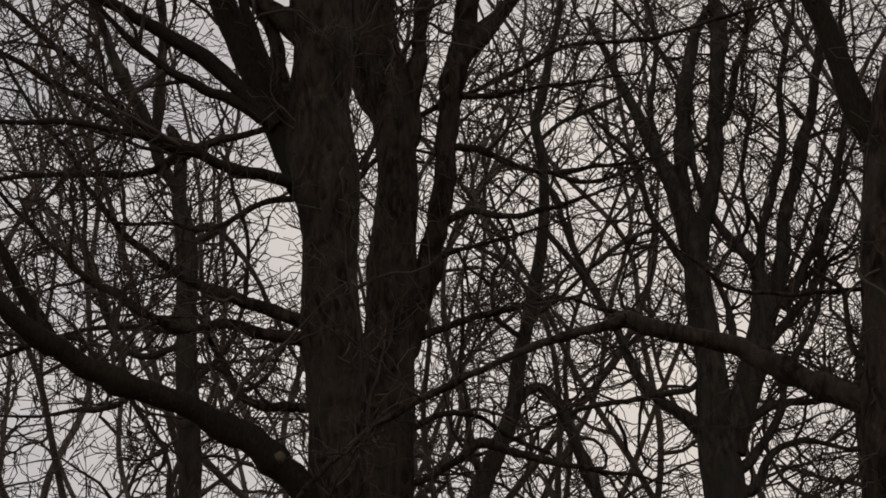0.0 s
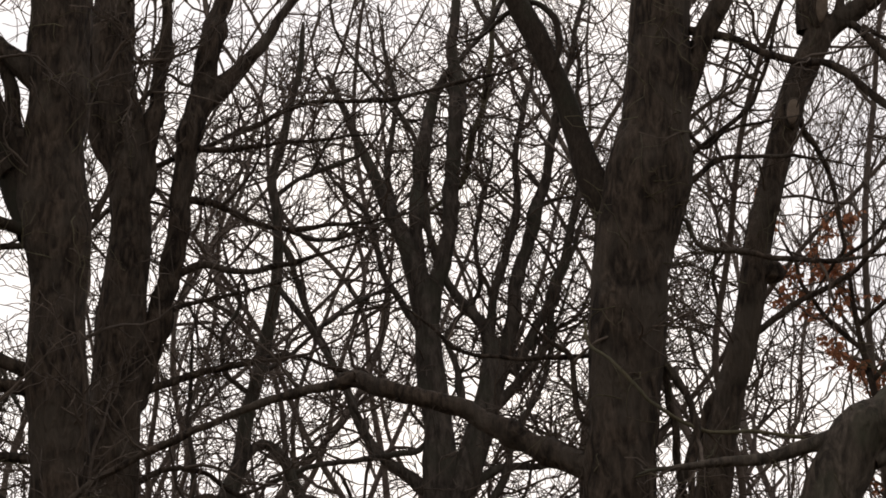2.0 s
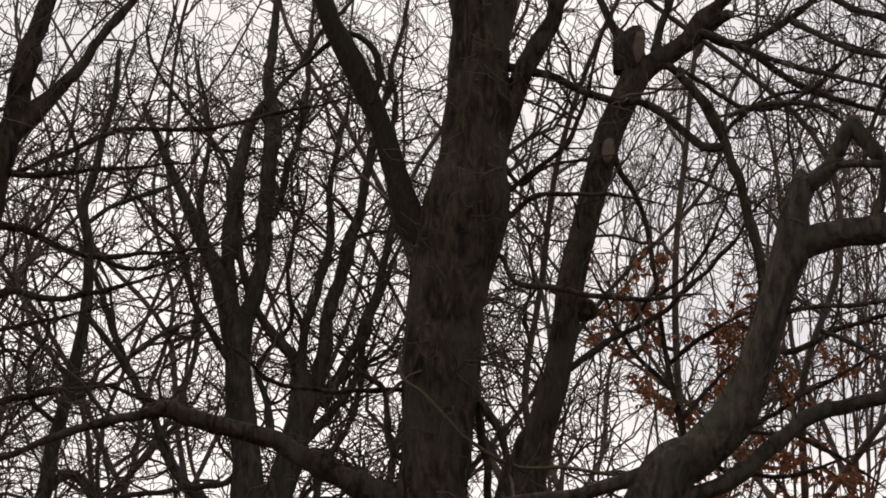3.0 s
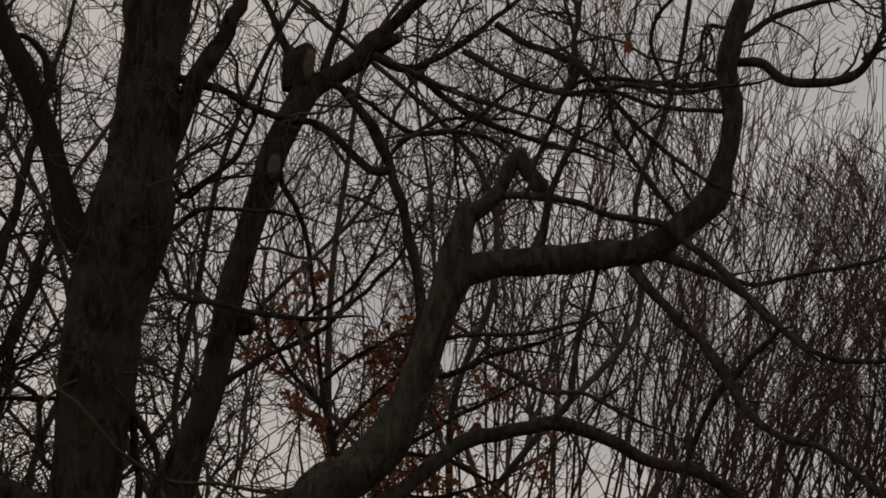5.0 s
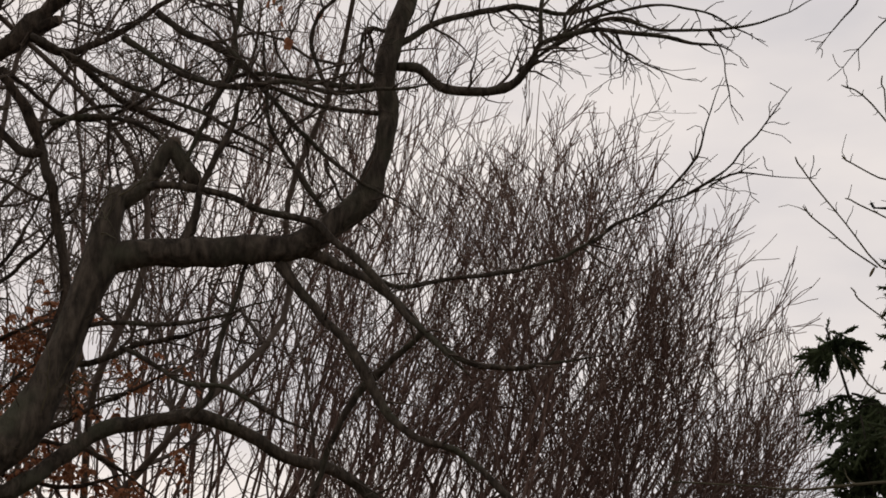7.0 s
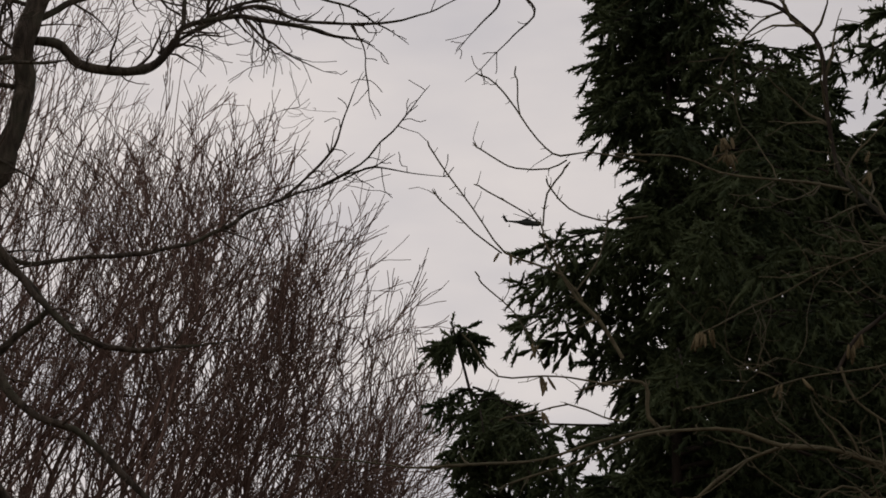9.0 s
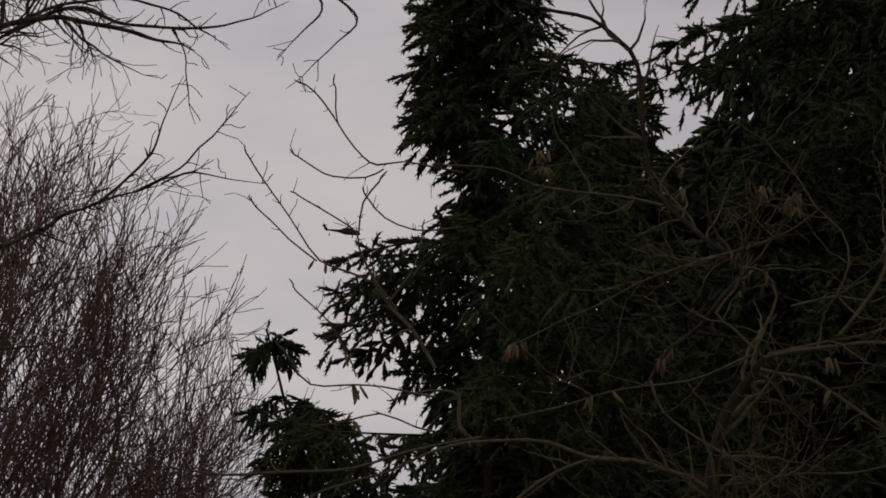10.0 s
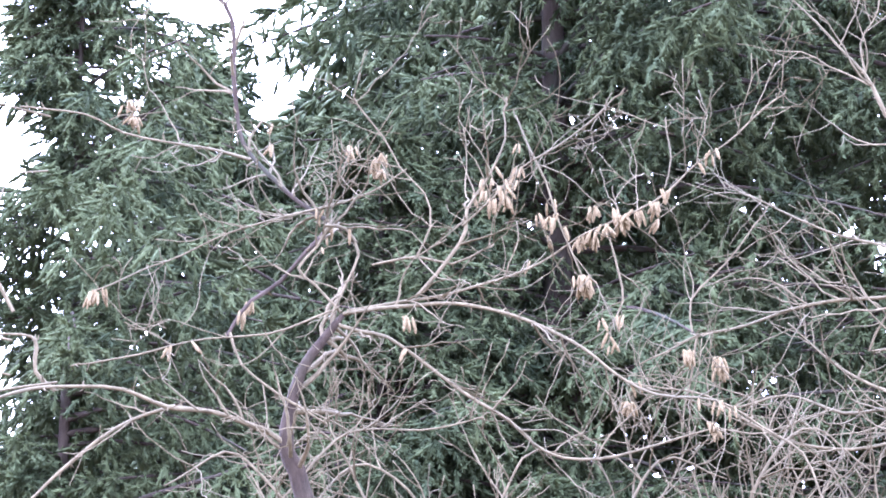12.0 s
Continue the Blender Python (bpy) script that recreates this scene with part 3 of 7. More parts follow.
limb(tree_b, "limb", (0.68, 0.01, 9.15, 0.039), (0.99, 0.06, 9.11, 0.037), (1.30, 0.11, 8.99, 0.034), (1.61, 0.16, 8.92, 0.028), (1.95, 0.19, 8.96, 0.023), (2.34, 0.22, 9.02, 0.017), (2.68, 0.28, 9.10, 0.010), (2.98, 0.33, 9.17, 0.003))
limb(tree_b, "limb", (0.10, 0.00, 5.68, 0.038), (0.47, -0.05, 5.81, 0.035), (0.74, -0.10, 5.96, 0.035), (0.96, -0.16, 6.11, 0.054), (1.23, -0.22, 6.04, 0.040), (1.60, -0.29, 5.92, 0.035), (1.96, -0.37, 5.82, 0.027), (2.38, -0.47, 5.74, 0.016), (2.84, -0.48, 5.66, 0.005))
limb(tree_b, "limb", (0.31, 0.01, 6.28, 0.033), (0.64, 0.00, 6.45, 0.027), (0.96, -0.01, 6.39, 0.025), (1.23, -0.02, 6.22, 0.024), (1.57, -0.08, 6.03, 0.015), (1.82, -0.03, 5.85, 0.005))
limb(tree_b, "limb", (0.48, 0.01, 7.92, 0.025), (0.70, 0.01, 8.06, 0.022), (0.98, 0.00, 8.14, 0.019), (1.42, -0.01, 8.25, 0.014), (1.73, -0.01, 8.34, 0.008), (1.93, -0.05, 8.43, 0.003))
limb(tree_b, "limb", (0.14, 0.01, 9.08, 0.100), (-0.04, 0.00, 9.42, 0.085), (-0.17, -0.00, 9.68, 0.080), (-0.24, -0.01, 10.03, 0.085), (-0.28, 0.04, 10.41, 0.085), (-0.31, 0.09, 10.74, 0.080), (-0.37, 0.19, 11.33, 0.060), (-0.45, 0.29, 12.19, 0.030))

# sinuous tree
tree_s = plant("sinuous_tree", -0.03, 24.00, SPEC["S"])
limb(tree_s, "trunk", (0.00, 0.00, -0.25, 0.179), (0.00, 0.00, 0.00, 0.163), (0.00, 0.00, 0.45, 0.134), (0.00, 0.00, 2.43, 0.121), (0.08, -0.00, 4.16, 0.114), (0.36, -0.01, 5.74, 0.107), (0.56, -0.01, 6.25, 0.096), (0.71, -0.01, 6.63, 0.083), (0.79, -0.02, 7.12, 0.074), (0.90, -0.02, 7.65, 0.069), (1.01, -0.02, 8.24, 0.064), (1.07, -0.03, 8.72, 0.058), (1.06, -0.03, 9.30, 0.053), (0.99, -0.02, 9.70, 0.050), (1.07, -0.03, 10.01, 0.044), (1.16, -0.03, 10.45, 0.039), (1.26, -0.04, 10.95, 0.033), (1.30, -0.04, 11.46, 0.024))
limb(tree_s, "limb", (0.71, -0.01, 6.63, 0.051), (0.85, 0.03, 6.88, 0.051), (1.05, 0.06, 6.90, 0.049), (1.25, 0.10, 6.68, 0.054), (1.37, 0.14, 6.34, 0.063), (1.50, 0.17, 6.00, 0.074), (1.61, 0.21, 5.72, 0.074), (1.83, 0.22, 5.20, 0.045), (2.14, 0.45, 4.68, 0.015))
limb(tree_s, "limb", (0.83, -0.02, 7.41, 0.029), (0.57, -0.09, 7.63, 0.026), (0.52, -0.17, 7.97, 0.023), (0.69, -0.26, 8.30, 0.020), (0.58, -0.34, 8.63, 0.014), (0.49, -0.41, 8.93, 0.009), (0.43, -0.50, 9.23, 0.003))
limb(tree_s, "limb", (1.04, -0.03, 8.60, 0.035), (1.27, -0.09, 8.28, 0.035), (1.49, -0.15, 7.97, 0.032), (1.68, -0.22, 7.65, 0.029), (1.81, -0.28, 7.35, 0.026), (1.98, -0.30, 6.99, 0.015), (2.06, -0.51, 6.63, 0.005))
limb(tree_s, "limb", (1.03, -0.03, 9.52, 0.029), (1.30, -0.01, 9.74, 0.026), (1.66, -0.01, 9.89, 0.024), (1.95, -0.01, 10.08, 0.018), (2.20, -0.01, 10.45, 0.015), (2.40, -0.00, 10.73, 0.009), (2.53, 0.05, 11.01, 0.003))
limb(tree_s, "limb", (0.92, -0.02, 7.65, 0.029), (1.18, 0.03, 7.81, 0.026), (1.51, 0.07, 8.15, 0.023), (1.81, 0.11, 8.40, 0.020), (2.22, 0.13, 8.64, 0.015), (2.45, 0.18, 8.82, 0.009), (2.71, 0.14, 9.00, 0.003))
limb(tree_s, "limb", (1.06, -0.03, 9.21, 0.026), (1.41, 0.03, 9.10, 0.023), (1.82, 0.08, 9.18, 0.021), (2.24, 0.11, 9.37, 0.015), (2.51, 0.16, 9.52, 0.009), (2.75, 0.22, 9.67, 0.003))
limb(tree_s, "limb", (0.45, -0.01, 5.97, 0.040), (0.28, -0.08, 6.30, 0.034), (0.28, -0.15, 6.69, 0.028), (0.20, -0.22, 7.08, 0.025), (0.23, -0.29, 7.47, 0.020), (0.22, -0.35, 7.85, 0.012), (0.25, -0.41, 8.23, 0.004))

# many stemmed tree
tree_d = plant("many_stemmed_tree", 3.00, 24.82, SPEC["D"])
limb(tree_d, "trunk", (0.00, 0.00, -0.25, 0.383), (0.00, 0.00, 0.00, 0.348), (0.00, 0.00, 0.45, 0.286), (0.00, 0.00, 2.49, 0.258), (-0.02, 0.00, 4.25, 0.243), (-0.10, 0.01, 5.88, 0.230), (-0.15, 0.02, 6.41, 0.213), (-0.18, 0.02, 7.01, 0.184), (-0.23, 0.03, 7.49, 0.155), (-0.29, 0.03, 7.98, 0.141), (-0.32, 0.04, 8.48, 0.135), (-0.41, 0.05, 8.86, 0.121), (-0.54, 0.06, 9.30, 0.100), (-0.74, 0.08, 9.74, 0.079), (-0.94, 0.10, 10.21, 0.061), (-1.17, 0.11, 10.73, 0.043), (-1.41, 0.13, 11.27, 0.028))
limb(tree_d, "stem", (-0.05, 0.01, 6.41, 0.177), (0.16, -0.02, 7.06, 0.154), (0.32, -0.04, 7.63, 0.137), (0.37, -0.05, 8.08, 0.114), (0.27, -0.03, 8.41, 0.072), (0.03, -0.00, 8.71, 0.054), (-0.15, 0.02, 9.00, 0.045), (-0.30, 0.03, 9.48, 0.036), (-0.47, 0.16, 10.63, 0.026), (-1.36, -0.04, 11.78, 0.015), (-1.24, 0.13, 12.93, 0.005))
limb(tree_d, "stem", (0.35, -0.05, 7.78, 0.126), (0.51, -0.07, 8.20, 0.090), (0.59, -0.08, 8.69, 0.078), (0.71, -0.10, 9.25, 0.073), (0.88, -0.12, 9.87, 0.061), (1.05, -0.15, 10.56, 0.049), (1.18, -0.17, 11.14, 0.037), (1.25, -0.18, 11.66, 0.028), (1.50, -0.22, 12.85, 0.020), (1.24, -0.44, 14.03, 0.012), (2.16, -0.44, 15.22, 0.004))
limb(tree_d, "stem", (-0.28, 0.03, 8.48, 0.102), (-0.22, 0.03, 8.97, 0.100), (-0.11, 0.01, 9.47, 0.097), (-0.06, 0.01, 10.11, 0.092), (-0.01, 0.00, 10.88, 0.080), (-0.03, 0.00, 11.41, 0.069), (-0.03, 0.00, 11.87, 0.053), (0.07, 0.15, 13.25, 0.032), (0.07, 0.11, 14.63, 0.011))
limb(tree_d, "stem", (-0.34, 0.04, 8.79, 0.091), (-0.44, 0.05, 9.42, 0.076), (-0.40, 0.05, 10.12, 0.086), (-0.36, 0.04, 10.70, 0.080), (-0.26, 0.03, 11.06, 0.062), (-0.09, 0.01, 11.31, 0.044), (0.13, -0.02, 11.60, 0.031), (0.97, -0.17, 12.70, 0.019), (1.99, -0.23, 13.80, 0.006))
limb(tree_d, "limb", (-0.24, 0.03, 9.29, 0.036), (-0.33, 0.13, 9.70, 0.031), (-0.15, 0.20, 9.88, 0.031), (0.09, 0.27, 10.20, 0.037), (0.25, 0.34, 10.81, 0.038), (0.40, 0.41, 11.44, 0.035), (0.47, 0.49, 11.94, 0.029), (0.59, 0.82, 13.29, 0.017), (1.02, 0.98, 14.63, 0.006), skin=bark_pale)
limb(tree_d, "stem", (0.33, -0.04, 8.02, 0.060), (0.36, -0.05, 8.64, 0.054), (0.51, -0.07, 9.26, 0.049), (0.64, -0.09, 9.82, 0.043), (0.63, -0.08, 10.40, 0.034), (0.75, -0.10, 11.04, 0.025), (0.82, -0.15, 11.49, 0.015), (0.96, -0.15, 11.95, 0.005))
limb(tree_d, "stem", (0.56, -0.07, 7.92, 0.072), (0.88, -0.12, 8.52, 0.054), (1.12, -0.16, 9.19, 0.042), (1.26, -0.18, 9.82, 0.037), (1.35, -0.20, 10.48, 0.028), (1.31, -0.19, 11.06, 0.022), (1.31, -0.23, 11.49, 0.013), (1.19, -0.26, 11.91, 0.004))
limb(tree_d, "stem", (0.22, -0.03, 7.36, 0.071), (0.64, -0.09, 7.83, 0.054), (0.89, -0.12, 8.18, 0.045), (1.00, -0.14, 8.67, 0.036), (1.17, -0.17, 9.16, 0.027), (1.35, -0.23, 9.63, 0.016), (1.56, -0.25, 10.09, 0.005))
limb(tree_d, "limb", (-0.13, 0.01, 6.59, 0.077), (-0.53, 0.08, 6.81, 0.062), (-0.84, 0.12, 7.08, 0.059), (-1.01, 0.15, 7.39, 0.054), (-1.15, 0.18, 7.72, 0.042), (-1.34, 0.21, 8.10, 0.036), (-1.57, 0.24, 8.60, 0.036), (-1.75, 0.27, 9.05, 0.033), (-1.89, 0.29, 9.41, 0.027), (-2.08, 0.34, 9.87, 0.016), (-2.33, 0.33, 10.33, 0.005))
limb(tree_d, "limb", (-0.54, 0.06, 9.30, 0.042), (-0.70, 0.19, 9.85, 0.037), (-0.74, 0.30, 10.41, 0.034), (-0.65, 0.41, 10.97, 0.028), (-0.69, 0.52, 11.48, 0.022), (-0.75, 0.63, 11.90, 0.013), (-0.78, 0.67, 12.32, 0.004))
limb(tree_d, "limb", (-0.31, 0.03, 8.29, 0.042), (-0.57, -0.05, 8.58, 0.036), (-0.81, -0.15, 8.92, 0.030), (-0.93, -0.26, 9.39, 0.027), (-1.22, -0.35, 9.74, 0.021), (-1.52, -0.38, 10.06, 0.013), (-1.66, -0.45, 10.37, 0.004))
limb(tree_d, "limb", (0.05, -0.01, 6.64, 0.065), (0.38, 0.01, 6.88, 0.048), (0.74, 0.03, 6.93, 0.036), (1.10, 0.03, 7.00, 0.027), (1.60, 0.01, 7.12, 0.016), (2.01, 0.05, 7.24, 0.005))
limb(tree_d, "limb", (-0.06, 0.01, 6.11, 0.059), (0.24, -0.01, 6.40, 0.047), (0.49, -0.02, 6.81, 0.045), (0.63, -0.02, 7.30, 0.036), (0.89, -0.04, 7.84, 0.030), (1.03, -0.04, 8.39, 0.024), (1.18, -0.02, 8.83, 0.014), (1.34, -0.13, 9.27, 0.005))
limb(tree_d, "limb", (-0.11, 0.01, 6.23, 0.053), (0.17, 0.01, 5.99, 0.053), (0.42, 0.01, 6.41, 0.041), (0.72, 0.00, 6.52, 0.030), (1.12, -0.03, 6.45, 0.024), (1.55, -0.03, 6.41, 0.014), (1.98, -0.02, 6.37, 0.005))
limb(tree_d, "limb", (-0.16, 0.02, 7.37, 0.042), (-0.41, -0.01, 7.06, 0.036), (-0.85, -0.02, 7.00, 0.030), (-1.44, -0.03, 6.88, 0.027), (-1.98, -0.06, 6.67, 0.023), (-2.45, -0.10, 6.45, 0.018), (-2.73, -0.13, 6.33, 0.011), (-3.07, -0.09, 6.20, 0.004))
limb(tree_d, "limb", (0.05, -0.01, 7.54, 0.036), (0.01, 0.06, 7.99, 0.033), (-0.08, 0.12, 8.38, 0.030), (0.24, 0.14, 8.88, 0.027), (0.21, 0.20, 9.53, 0.025), (0.36, 0.24, 10.19, 0.019), (0.42, 0.24, 10.57, 0.011), (0.49, 0.30, 10.94, 0.004))
limb(tree_d, "limb", (0.60, -0.08, 8.07, 0.030), (0.91, -0.02, 8.33, 0.027), (1.29, 0.03, 8.59, 0.021), (1.50, 0.10, 8.99, 0.015), (1.69, 0.15, 9.30, 0.009), (1.79, 0.26, 9.60, 0.003))

# beech
tree_e = plant("beech", 3.34, 17.80, SPEC["E"])
limb(tree_e, "trunk", (0.00, 0.00, -0.25, 0.449), (0.00, 0.00, 0.00, 0.408), (0.00, 0.00, 0.45, 0.335), (0.00, 0.00, 2.30, 0.302), (0.01, -0.00, 3.93, 0.285), (0.04, -0.01, 5.42, 0.269), (0.06, -0.01, 5.81, 0.270), (0.09, -0.02, 6.25, 0.285), (0.13, -0.03, 6.61, 0.299), (0.16, -0.03, 6.97, 0.305), (0.24, -0.05, 7.38, 0.325), (0.29, -0.06, 7.66, 0.331), (0.36, -0.07, 8.13, 0.298), (0.41, -0.08, 8.56, 0.273), (0.43, -0.09, 9.04, 0.253), (0.46, -0.10, 9.53, 0.258), (0.47, -0.10, 9.83, 0.260), (0.41, -0.14, 11.03, 0.184), (0.13, -0.36, 12.23, 0.109), (0.60, 0.12, 13.43, 0.034))
limb(tree_e, "limb", (0.16, -0.03, 7.39, 0.167), (-0.03, 0.02, 7.53, 0.132), (-0.15, 0.06, 7.79, 0.106), (-0.22, 0.10, 8.10, 0.094), (-0.31, 0.13, 8.44, 0.090), (-0.44, 0.17, 8.76, 0.095), (-0.58, 0.21, 9.08, 0.095), (-0.72, 0.25, 9.38, 0.082), (-0.82, 0.28, 9.69, 0.074), (-1.23, 0.58, 10.82, 0.052), (-1.43, 0.23, 11.96, 0.031), (-2.41, 1.19, 13.09, 0.010), skin=bark_wet_shaded)
limb(tree_e, "limb", (-0.42, 0.08, 8.63, 0.029), (-0.35, 0.11, 8.87, 0.032), (-0.37, 0.16, 9.08, 0.032), (-0.46, 0.22, 9.24, 0.027), (-0.61, 0.29, 9.31, 0.023), (-0.76, 0.36, 9.21, 0.021), (-0.94, 0.47, 9.07, 0.012), (-1.21, 0.50, 8.94, 0.004), skin=bark_wet_shaded)
limb(tree_e, "limb", (0.55, -0.12, 8.27, 0.102), (0.68, -0.19, 8.68, 0.094), (0.85, -0.28, 9.07, 0.081), (1.01, -0.37, 9.41, 0.077), (1.07, -0.43, 9.63, 0.068), (1.27, -0.56, 10.74, 0.048), (2.00, -0.80, 11.86, 0.029), (1.57, -1.63, 12.97, 0.009))
limb(tree_e, "limb", (0.59, -0.12, 7.85, 0.022), (0.84, -0.22, 8.06, 0.020), (1.05, -0.31, 8.22, 0.020), (1.20, -0.38, 8.55, 0.018), (1.26, -0.44, 8.91, 0.013), (1.33, -0.49, 9.14, 0.008), (1.37, -0.48, 9.37, 0.003))
limb(tree_e, "limb", (0.55, -0.11, 7.61, 0.026), (0.66, -0.13, 7.72, 0.024), (0.83, -0.17, 7.85, 0.020), (1.07, -0.22, 7.87, 0.018), (1.41, -0.31, 7.86, 0.015), (1.54, -0.34, 7.82, 0.011), (1.75, -0.39, 7.78, 0.007), (1.92, -0.46, 7.74, 0.003))
limb(tree_e, "limb", (0.65, -0.14, 8.94, 0.041), (0.81, -0.22, 8.89, 0.034), (1.01, -0.32, 8.80, 0.031), (1.17, -0.42, 8.66, 0.031), (1.37, -0.52, 8.57, 0.031), (1.61, -0.64, 8.48, 0.031), (1.84, -0.76, 8.29, 0.031), (2.01, -0.86, 8.11, 0.035), (2.12, -0.95, 8.07, 0.044))
limb(tree_e, "limb", (0.46, -0.09, 7.43, 0.022), (0.57, -0.19, 7.34, 0.020), (0.68, -0.29, 7.10, 0.020), (1.00, -0.44, 7.01, 0.022), (1.31, -0.59, 6.93, 0.021), (1.58, -0.74, 6.90, 0.019), (1.80, -0.90, 6.89, 0.012), (1.99, -0.94, 6.88, 0.004))
limb(tree_e, "limb", (0.55, -0.12, 8.22, 0.020), (0.72, -0.18, 7.93, 0.018), (0.88, -0.25, 8.05, 0.015), (1.09, -0.33, 8.09, 0.011), (1.30, -0.40, 8.13, 0.007), (1.49, -0.46, 8.17, 0.003))
limb(tree_e, "limb", (-0.04, 0.01, 5.38, 0.115), (-0.21, 0.10, 5.44, 0.107), (-0.37, 0.19, 5.55, 0.099), (-0.62, 0.29, 5.68, 0.087), (-0.87, 0.39, 5.84, 0.078), (-1.12, 0.49, 5.99, 0.074), (-1.37, 0.58, 6.07, 0.072), (-1.67, 0.67, 6.16, 0.073), (-1.88, 0.75, 6.23, 0.071), (-2.04, 0.82, 6.22, 0.067), cut=True)
limb(tree_e, "limb", (-1.95, 0.14, 6.11, 0.043), (-2.16, 0.23, 6.06, 0.037), (-2.41, 0.32, 6.01, 0.033), (-2.71, 0.41, 5.93, 0.030), (-3.06, 0.49, 5.79, 0.028), (-3.45, 0.57, 5.61, 0.028), (-3.80, 0.64, 5.42, 0.028), (-4.15, 0.70, 5.17, 0.026), (-4.46, 0.76, 4.85, 0.024), (-4.72, 0.82, 4.56, 0.020), (-4.88, 0.87, 4.37, 0.012), (-5.05, 0.93, 4.19, 0.004))
limb(tree_e, "limb", (-0.24, -0.20, 6.50, 0.012), (-0.23, -0.26, 6.30, 0.014), (-0.08, -0.33, 6.18, 0.016), (0.12, -0.37, 5.97, 0.016), (0.28, -0.35, 5.82, 0.015), (0.62, -0.24, 5.69, 0.015), (1.04, -0.18, 5.69, 0.015), (1.41, -0.27, 5.62, 0.011), (1.60, -0.33, 5.59, 0.006), (1.82, -0.36, 5.57, 0.003), skin=bark_pale)
limb(tree_e, "limb", (-0.16, 0.03, 6.30, 0.017), (-0.49, 0.01, 6.27, 0.017), (-0.84, -0.01, 6.26, 0.015), (-1.19, -0.03, 6.30, 0.015), (-1.37, -0.09, 6.43, 0.013), (-1.56, -0.12, 6.57, 0.008), (-1.74, -0.20, 6.70, 0.003))
limb(tree_e, "limb", (0.41, -0.08, 6.84, 0.024), (0.38, -0.04, 6.49, 0.030), (0.42, -0.01, 6.05, 0.032), (0.47, 0.01, 5.70, 0.032), (0.51, 0.04, 5.41, 0.032), (0.59, 0.06, 5.06, 0.019), (0.59, 0.09, 4.71, 0.006))
limb(tree_e, "limb", (0.03, -0.00, 5.68, 0.034), (-0.24, -0.02, 5.80, 0.026), (-0.29, -0.07, 6.05, 0.024), (-0.34, -0.13, 6.25, 0.019), (-0.52, -0.16, 6.36, 0.015), (-0.70, -0.23, 6.50, 0.009), (-0.86, -0.28, 6.64, 0.003))
limb(tree_e, "limb", (0.36, -0.07, 6.30, 0.026), (0.52, -0.17, 5.97, 0.028), (0.58, -0.25, 5.65, 0.030), (0.53, -0.29, 5.34, 0.032), (0.49, -0.32, 5.00, 0.019), (0.35, -0.40, 4.66, 0.006))

# leaning tree
tree_f = plant("leaning_tree", 4.33, 19.64, SPEC["F"])
limb(tree_f, "trunk", (0.00, 0.00, -0.25, 0.245), (0.00, 0.00, 0.00, 0.223), (0.00, 0.00, 0.45, 0.183), (0.00, 0.00, 2.48, 0.165), (0.04, -0.01, 4.23, 0.156), (0.20, -0.05, 5.84, 0.147), (0.29, -0.07, 6.28, 0.138), (0.40, -0.10, 6.67, 0.124), (0.50, -0.12, 7.06, 0.120), (0.57, -0.14, 7.46, 0.121), (0.63, -0.15, 7.86, 0.122), (0.74, -0.18, 8.27, 0.113), (0.84, -0.21, 8.68, 0.113), (0.95, -0.24, 9.10, 0.124), (1.09, -0.28, 9.41, 0.125), (1.20, -0.31, 9.70, 0.135), (1.13, -0.29, 9.86, 0.116), (1.10, -0.28, 10.04, 0.076))
limb(tree_f, "limb", (1.17, -0.30, 9.62, 0.115), (1.36, -0.36, 9.78, 0.100), (1.53, -0.42, 9.90, 0.085), (1.71, -0.48, 10.05, 0.081), (1.88, -0.54, 10.23, 0.066), (2.04, -0.59, 10.40, 0.056), (2.94, -0.98, 11.44, 0.033), (3.91, -0.87, 12.47, 0.011))
limb(tree_f, "stub", (1.58, -0.43, 9.95, 0.065), (1.80, -0.49, 10.08, 0.061), (1.98, -0.56, 10.18, 0.045), cut=True)
limb(tree_f, "stub", (1.14, -0.29, 9.67, 0.125), (1.17, -0.30, 9.86, 0.121), (1.20, -0.31, 10.01, 0.106), (1.21, -0.31, 10.10, 0.076), (1.21, -0.31, 10.13, 0.030))
limb(tree_f, "limb", (1.05, -0.27, 9.68, 0.055), (1.04, -0.23, 10.01, 0.045), (0.96, -0.18, 10.30, 0.036), (0.83, -0.11, 10.65, 0.026), (0.51, 0.27, 11.93, 0.015), (-0.14, 0.58, 13.21, 0.005))
limb(tree_f, "limb", (1.35, -0.36, 9.83, 0.045), (1.40, -0.33, 10.06, 0.040), (1.49, -0.31, 10.29, 0.036), (1.57, -0.29, 10.63, 0.031), (1.89, -0.34, 11.98, 0.018), (2.23, 0.11, 13.32, 0.006))
limb(tree_f, "stub", (0.60, -0.15, 7.52, 0.097), (0.69, -0.17, 7.53, 0.092), (0.77, -0.19, 7.53, 0.077), (0.81, -0.20, 7.53, 0.034))
